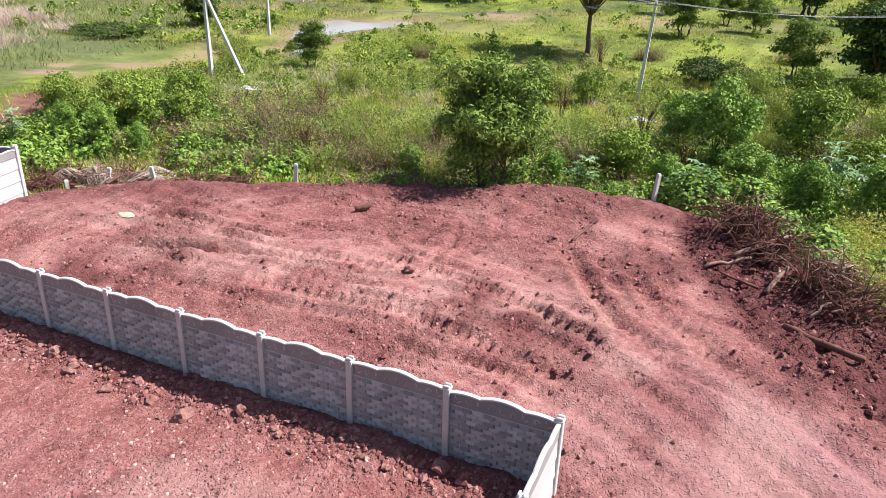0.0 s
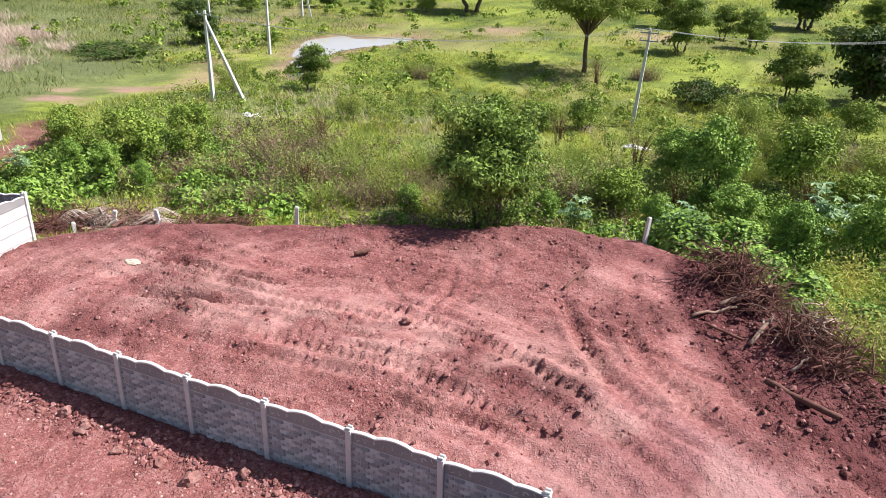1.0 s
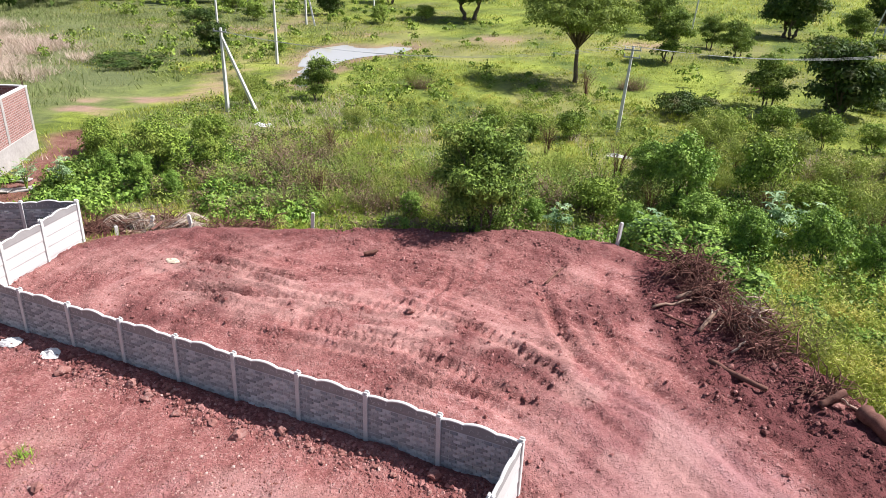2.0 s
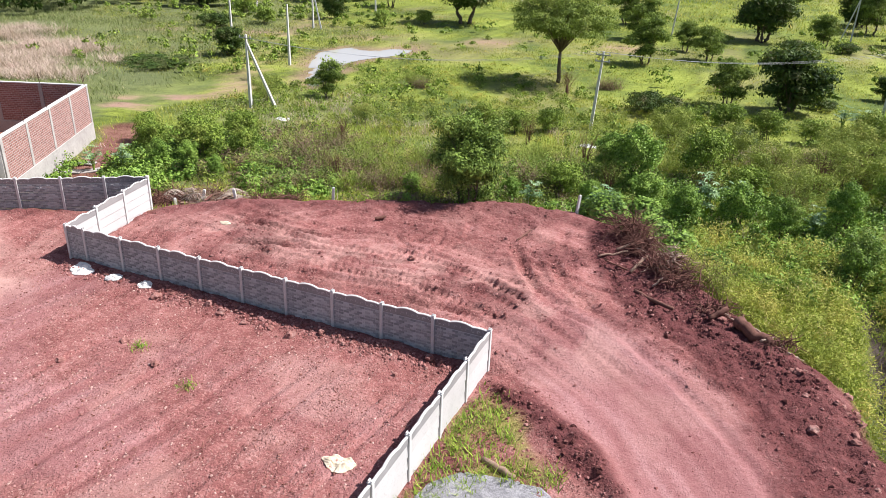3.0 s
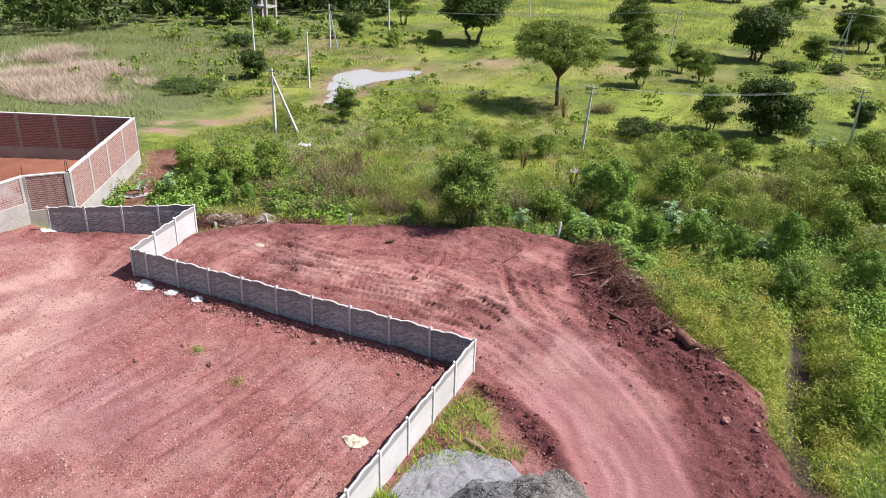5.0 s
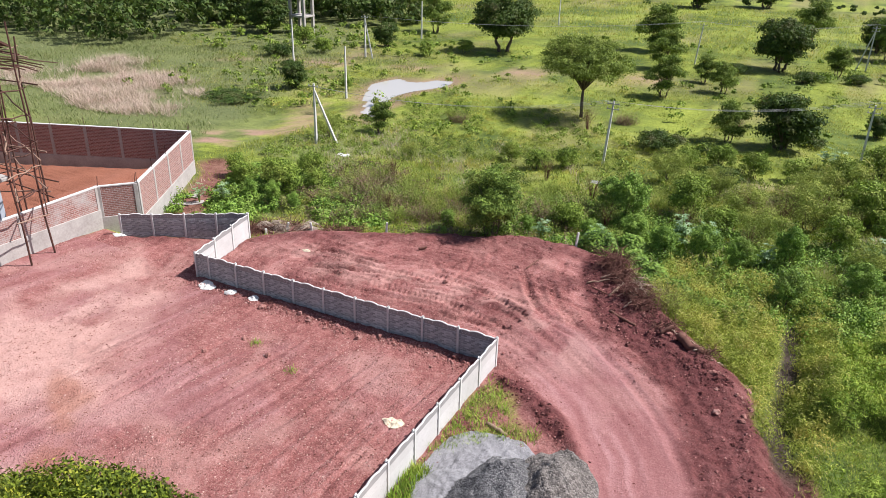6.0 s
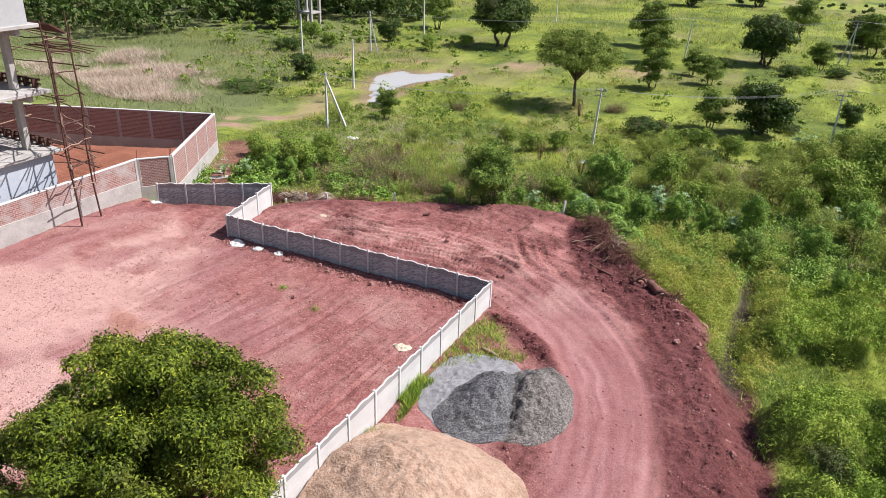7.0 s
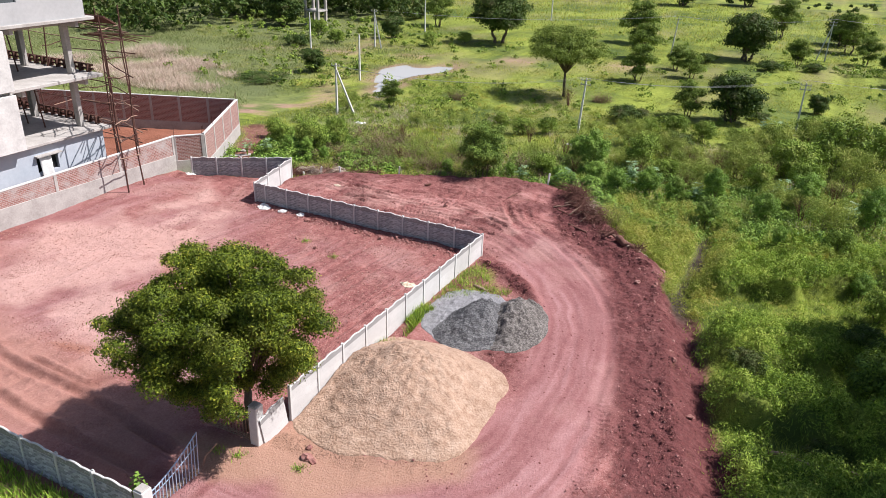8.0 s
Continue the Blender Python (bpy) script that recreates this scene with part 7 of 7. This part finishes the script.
for x, y, g, ln in ((-22.3, 17.9, 35, 1.3), (-21.3, 18.2, -20, 1.1), (-20.5, 18.5, 70, 1.0), (-19.7, 18.9, 15, 1.3), (-18.7, 19.2, -40, 0.9), (-21.0, 17.8, 100, 0.8), (-23.3, 17.7, -10, 0.9)):
    bm = bmesh.new()
    box(bm, -ln / 2, ln / 2, -0.07, 0.07, 0, 0.035, 0.006)
    ob = new("board", bm_mesh("board", bm, PALEWOOD if int(g) % 2 else DEADWOOD))
    ob.matrix_basis = pose(x, y, float(sheet_z(x, y)) + 0.16, r3.uniform(-12, 12), r3.uniform(-14, 14), g)
    tagged(ob, "weathered broken board on the litter heap", "board", "broken boards")
FROND = simple("dry_frond", [(0.3, (0.30, 0.23, 0.18)), (0.7, (0.58, 0.49, 0.41))], 4.0, 0.9, bumps=0.2)


def palm_frond(x, y, r, length, turn, mat=FROND, label="dry greyish palm frond lying at the pad's edge"):
    """A fallen frond: a bent midrib with long drooping leaflets on both sides."""
    t = thing("palm_frond", label, "palm frond", pose(x, y, float(sheet_z(x, y)) + 0.12, 0, 0, turn), "fallen fronds")
    u = np.linspace(0, 1, 9)
    rib = np.stack([u * length, 0.10 * np.sin(u * 3), 0.55 * np.sin(u * math.pi) ** 1.2], 1)
    v, f = tube_arrays([tuple(p) for p in rib], np.linspace(0.035, 0.008, 9), 5)
    part("midrib", np_mesh("midrib", v, f, mat), parent=t)
    V = []
    for k in range(56):
        q = 0.12 + 0.86 * k / 56
        p = np.array([np.interp(q, u, rib[:, i]) for i in range(3)])
        s = 1 if k % 2 else -1
        ln = 0.75 * math.sin(math.pi * min(q + 0.12, 1)) + 0.25
        tip = p + np.array([ln * 0.65, s * ln * r.uniform(0.4, 0.8), r.uniform(-0.1, 0.15)])
        tip[2] = max(tip[2] - 0.25, 0.02)
        V += [p, p + np.array([0.05, 0, 0.0]), tip]
    part("foliage", np_mesh("foliage", np.array(V), np.arange(len(V)).reshape(-1, 3), mat), parent=t)
    return t


for x, y, ln, g in ((-23.2, 18.0, 2.0, 10), (-22.4, 18.5, 1.9, -30), (-21.9, 18.1, 1.8, 150), (-20.6, 18.9, 1.7, -15), (-19.6, 19.2, 1.6, 200), (-24.3, 17.5, 1.7, 40), (-21.2, 18.9, 1.6, 60)):
    palm_frond(x, y, r3, ln, g)
for x, y, h, t in ((-21.7, 18.1, 0.75, 12), (-19.9, 18.7, 0.7, -8), (-15.0, 20.7, 0.8, 4), (-2.6, 25.1, 1.0, 6), (-22.9, 17.3, 0.4, 0)):
    bm = bmesh.new()
    box(bm, -0.075, 0.075, -0.06, 0.06, -0.2, h, 0.012)
    box(bm, -0.060, 0.060, -0.05, 0.05, h, h + 0.03, 0.01)
    ob = new("stub_post", bm_mesh("stub_post", bm, POST_MAT))
    ob.matrix_basis = pose(x, y, float(sheet_z(x, y)), 0, t, r3.uniform(0, 60))
    tagged(ob, "short old concrete post stub at the pad's edge", "post", "old post stubs")


def rag(x, y, w, d, mat, label):
    """A crumpled sheet of cloth or sacking with a ragged outline, lying on the ground."""
    n, m = 30, 9
    A, R = np.meshgrid(np.linspace(0, 2 * math.pi, n, endpoint=False), np.linspace(0, 1, m))
    edge = 0.5 * (0.65 + 0.8 * fbm(np.cos(A) * 1.3 + x, np.sin(A) * 1.3 + y, 0.7, 3, 140))
    U, V = R * np.cos(A) * edge * w * 1.15, R * np.sin(A) * edge * d * 1.15
    Z = 0.03 + 0.42 * w * np.maximum(0, fbm(U + x * 7, V + y * 5, 0.30, 3, 141) - 0.36) * (1 - R ** 3)
    wx, wy = x + U, y + V
    base = sheet_z(wx.ravel(), wy.ravel()).reshape(wx.shape)
    idx = np.arange(n * m).reshape(m, n)
    q = np.stack([idx[:-1], np.roll(idx[:-1], -1, 1), np.roll(idx[1:], -1, 1), idx[1:]], -1).reshape(-1, 4)
    ob = new("sack", np_mesh("sack", np.stack([U, V, base + Z], -1).reshape(-1, 3), q[:, ::-1], mat, False))
    ob.location = (x, y, 0)
    ob.modifiers.new("thickness", "SOLIDIFY").thickness = 0.012
    return tagged(ob, label, "sack", "discarded sacks")


rag(-20.3, 8.75, 0.95, 0.7, CLOTH, "crumpled white plastic sack on red earth")
rag(-18.5, 8.75, 0.75, 0.45, CLOTH, "small crumpled white plastic sack by the wall")
rag(-16.8, 8.8, 0.6, 0.4, CLOTH, "small torn white plastic sack by the wall")
rag(-3.85, 2.95, 0.8, 0.55, CREAM, "crumpled cream sack on the red yard")
rag(-17.9, 15.4, 0.55, 0.28, CREAM, "flat pale sacking scrap on the pad")
rag(-29.7, 37.1, 1.3, 0.9, CLOTH, "white plastic sheet lying in the meadow")
rag(-6.0, 42.6, 1.4, 0.7, CLOTH, "pale plastic sheet lying in the grass")
rag(-30.2, 11.0, 0.9, 0.6, CLOTH, "white rag at the wall's end")
for x, y, rot in ((-32.6, 18.9, 20), (-31.9, 19.6, 50), (-33.2, 20.6, 5)):
    bm = bmesh.new()
    box(bm, -0.7, 0.7, -0.28, 0.28, 0.0, 0.08, 0.015)
    ob = new("concrete_slab", bm_mesh("concrete_slab", bm, ROUGH_CONCRETE))
    ob.matrix_basis = pose(x, y, float(sheet_z(x, y)) + 0.02, 2, -3, rot)
    tagged(ob, "broken grey concrete slab lying on bare earth", "slab", "broken slabs")
for x, y in ((-10.4, 4.1), (-13.6, 5.2), (-2.2, -14.6), (-3.2, -14.8), (0.6, -14.0)):
    P = np.stack([r3.normal(x, 0.16, 90), r3.normal(y, 0.16, 90), np.full(90, float(sheet_z(x, y)))], 1)
    v, f = blades(P, 0.16, 0.03, r3, 0.8)
    tagged(new("grass_tuft", np_mesh("grass_tuft", v, f, GRASS_LUSH)), "small green tuft in the bare earth", "grass tuft", kind="stuff")
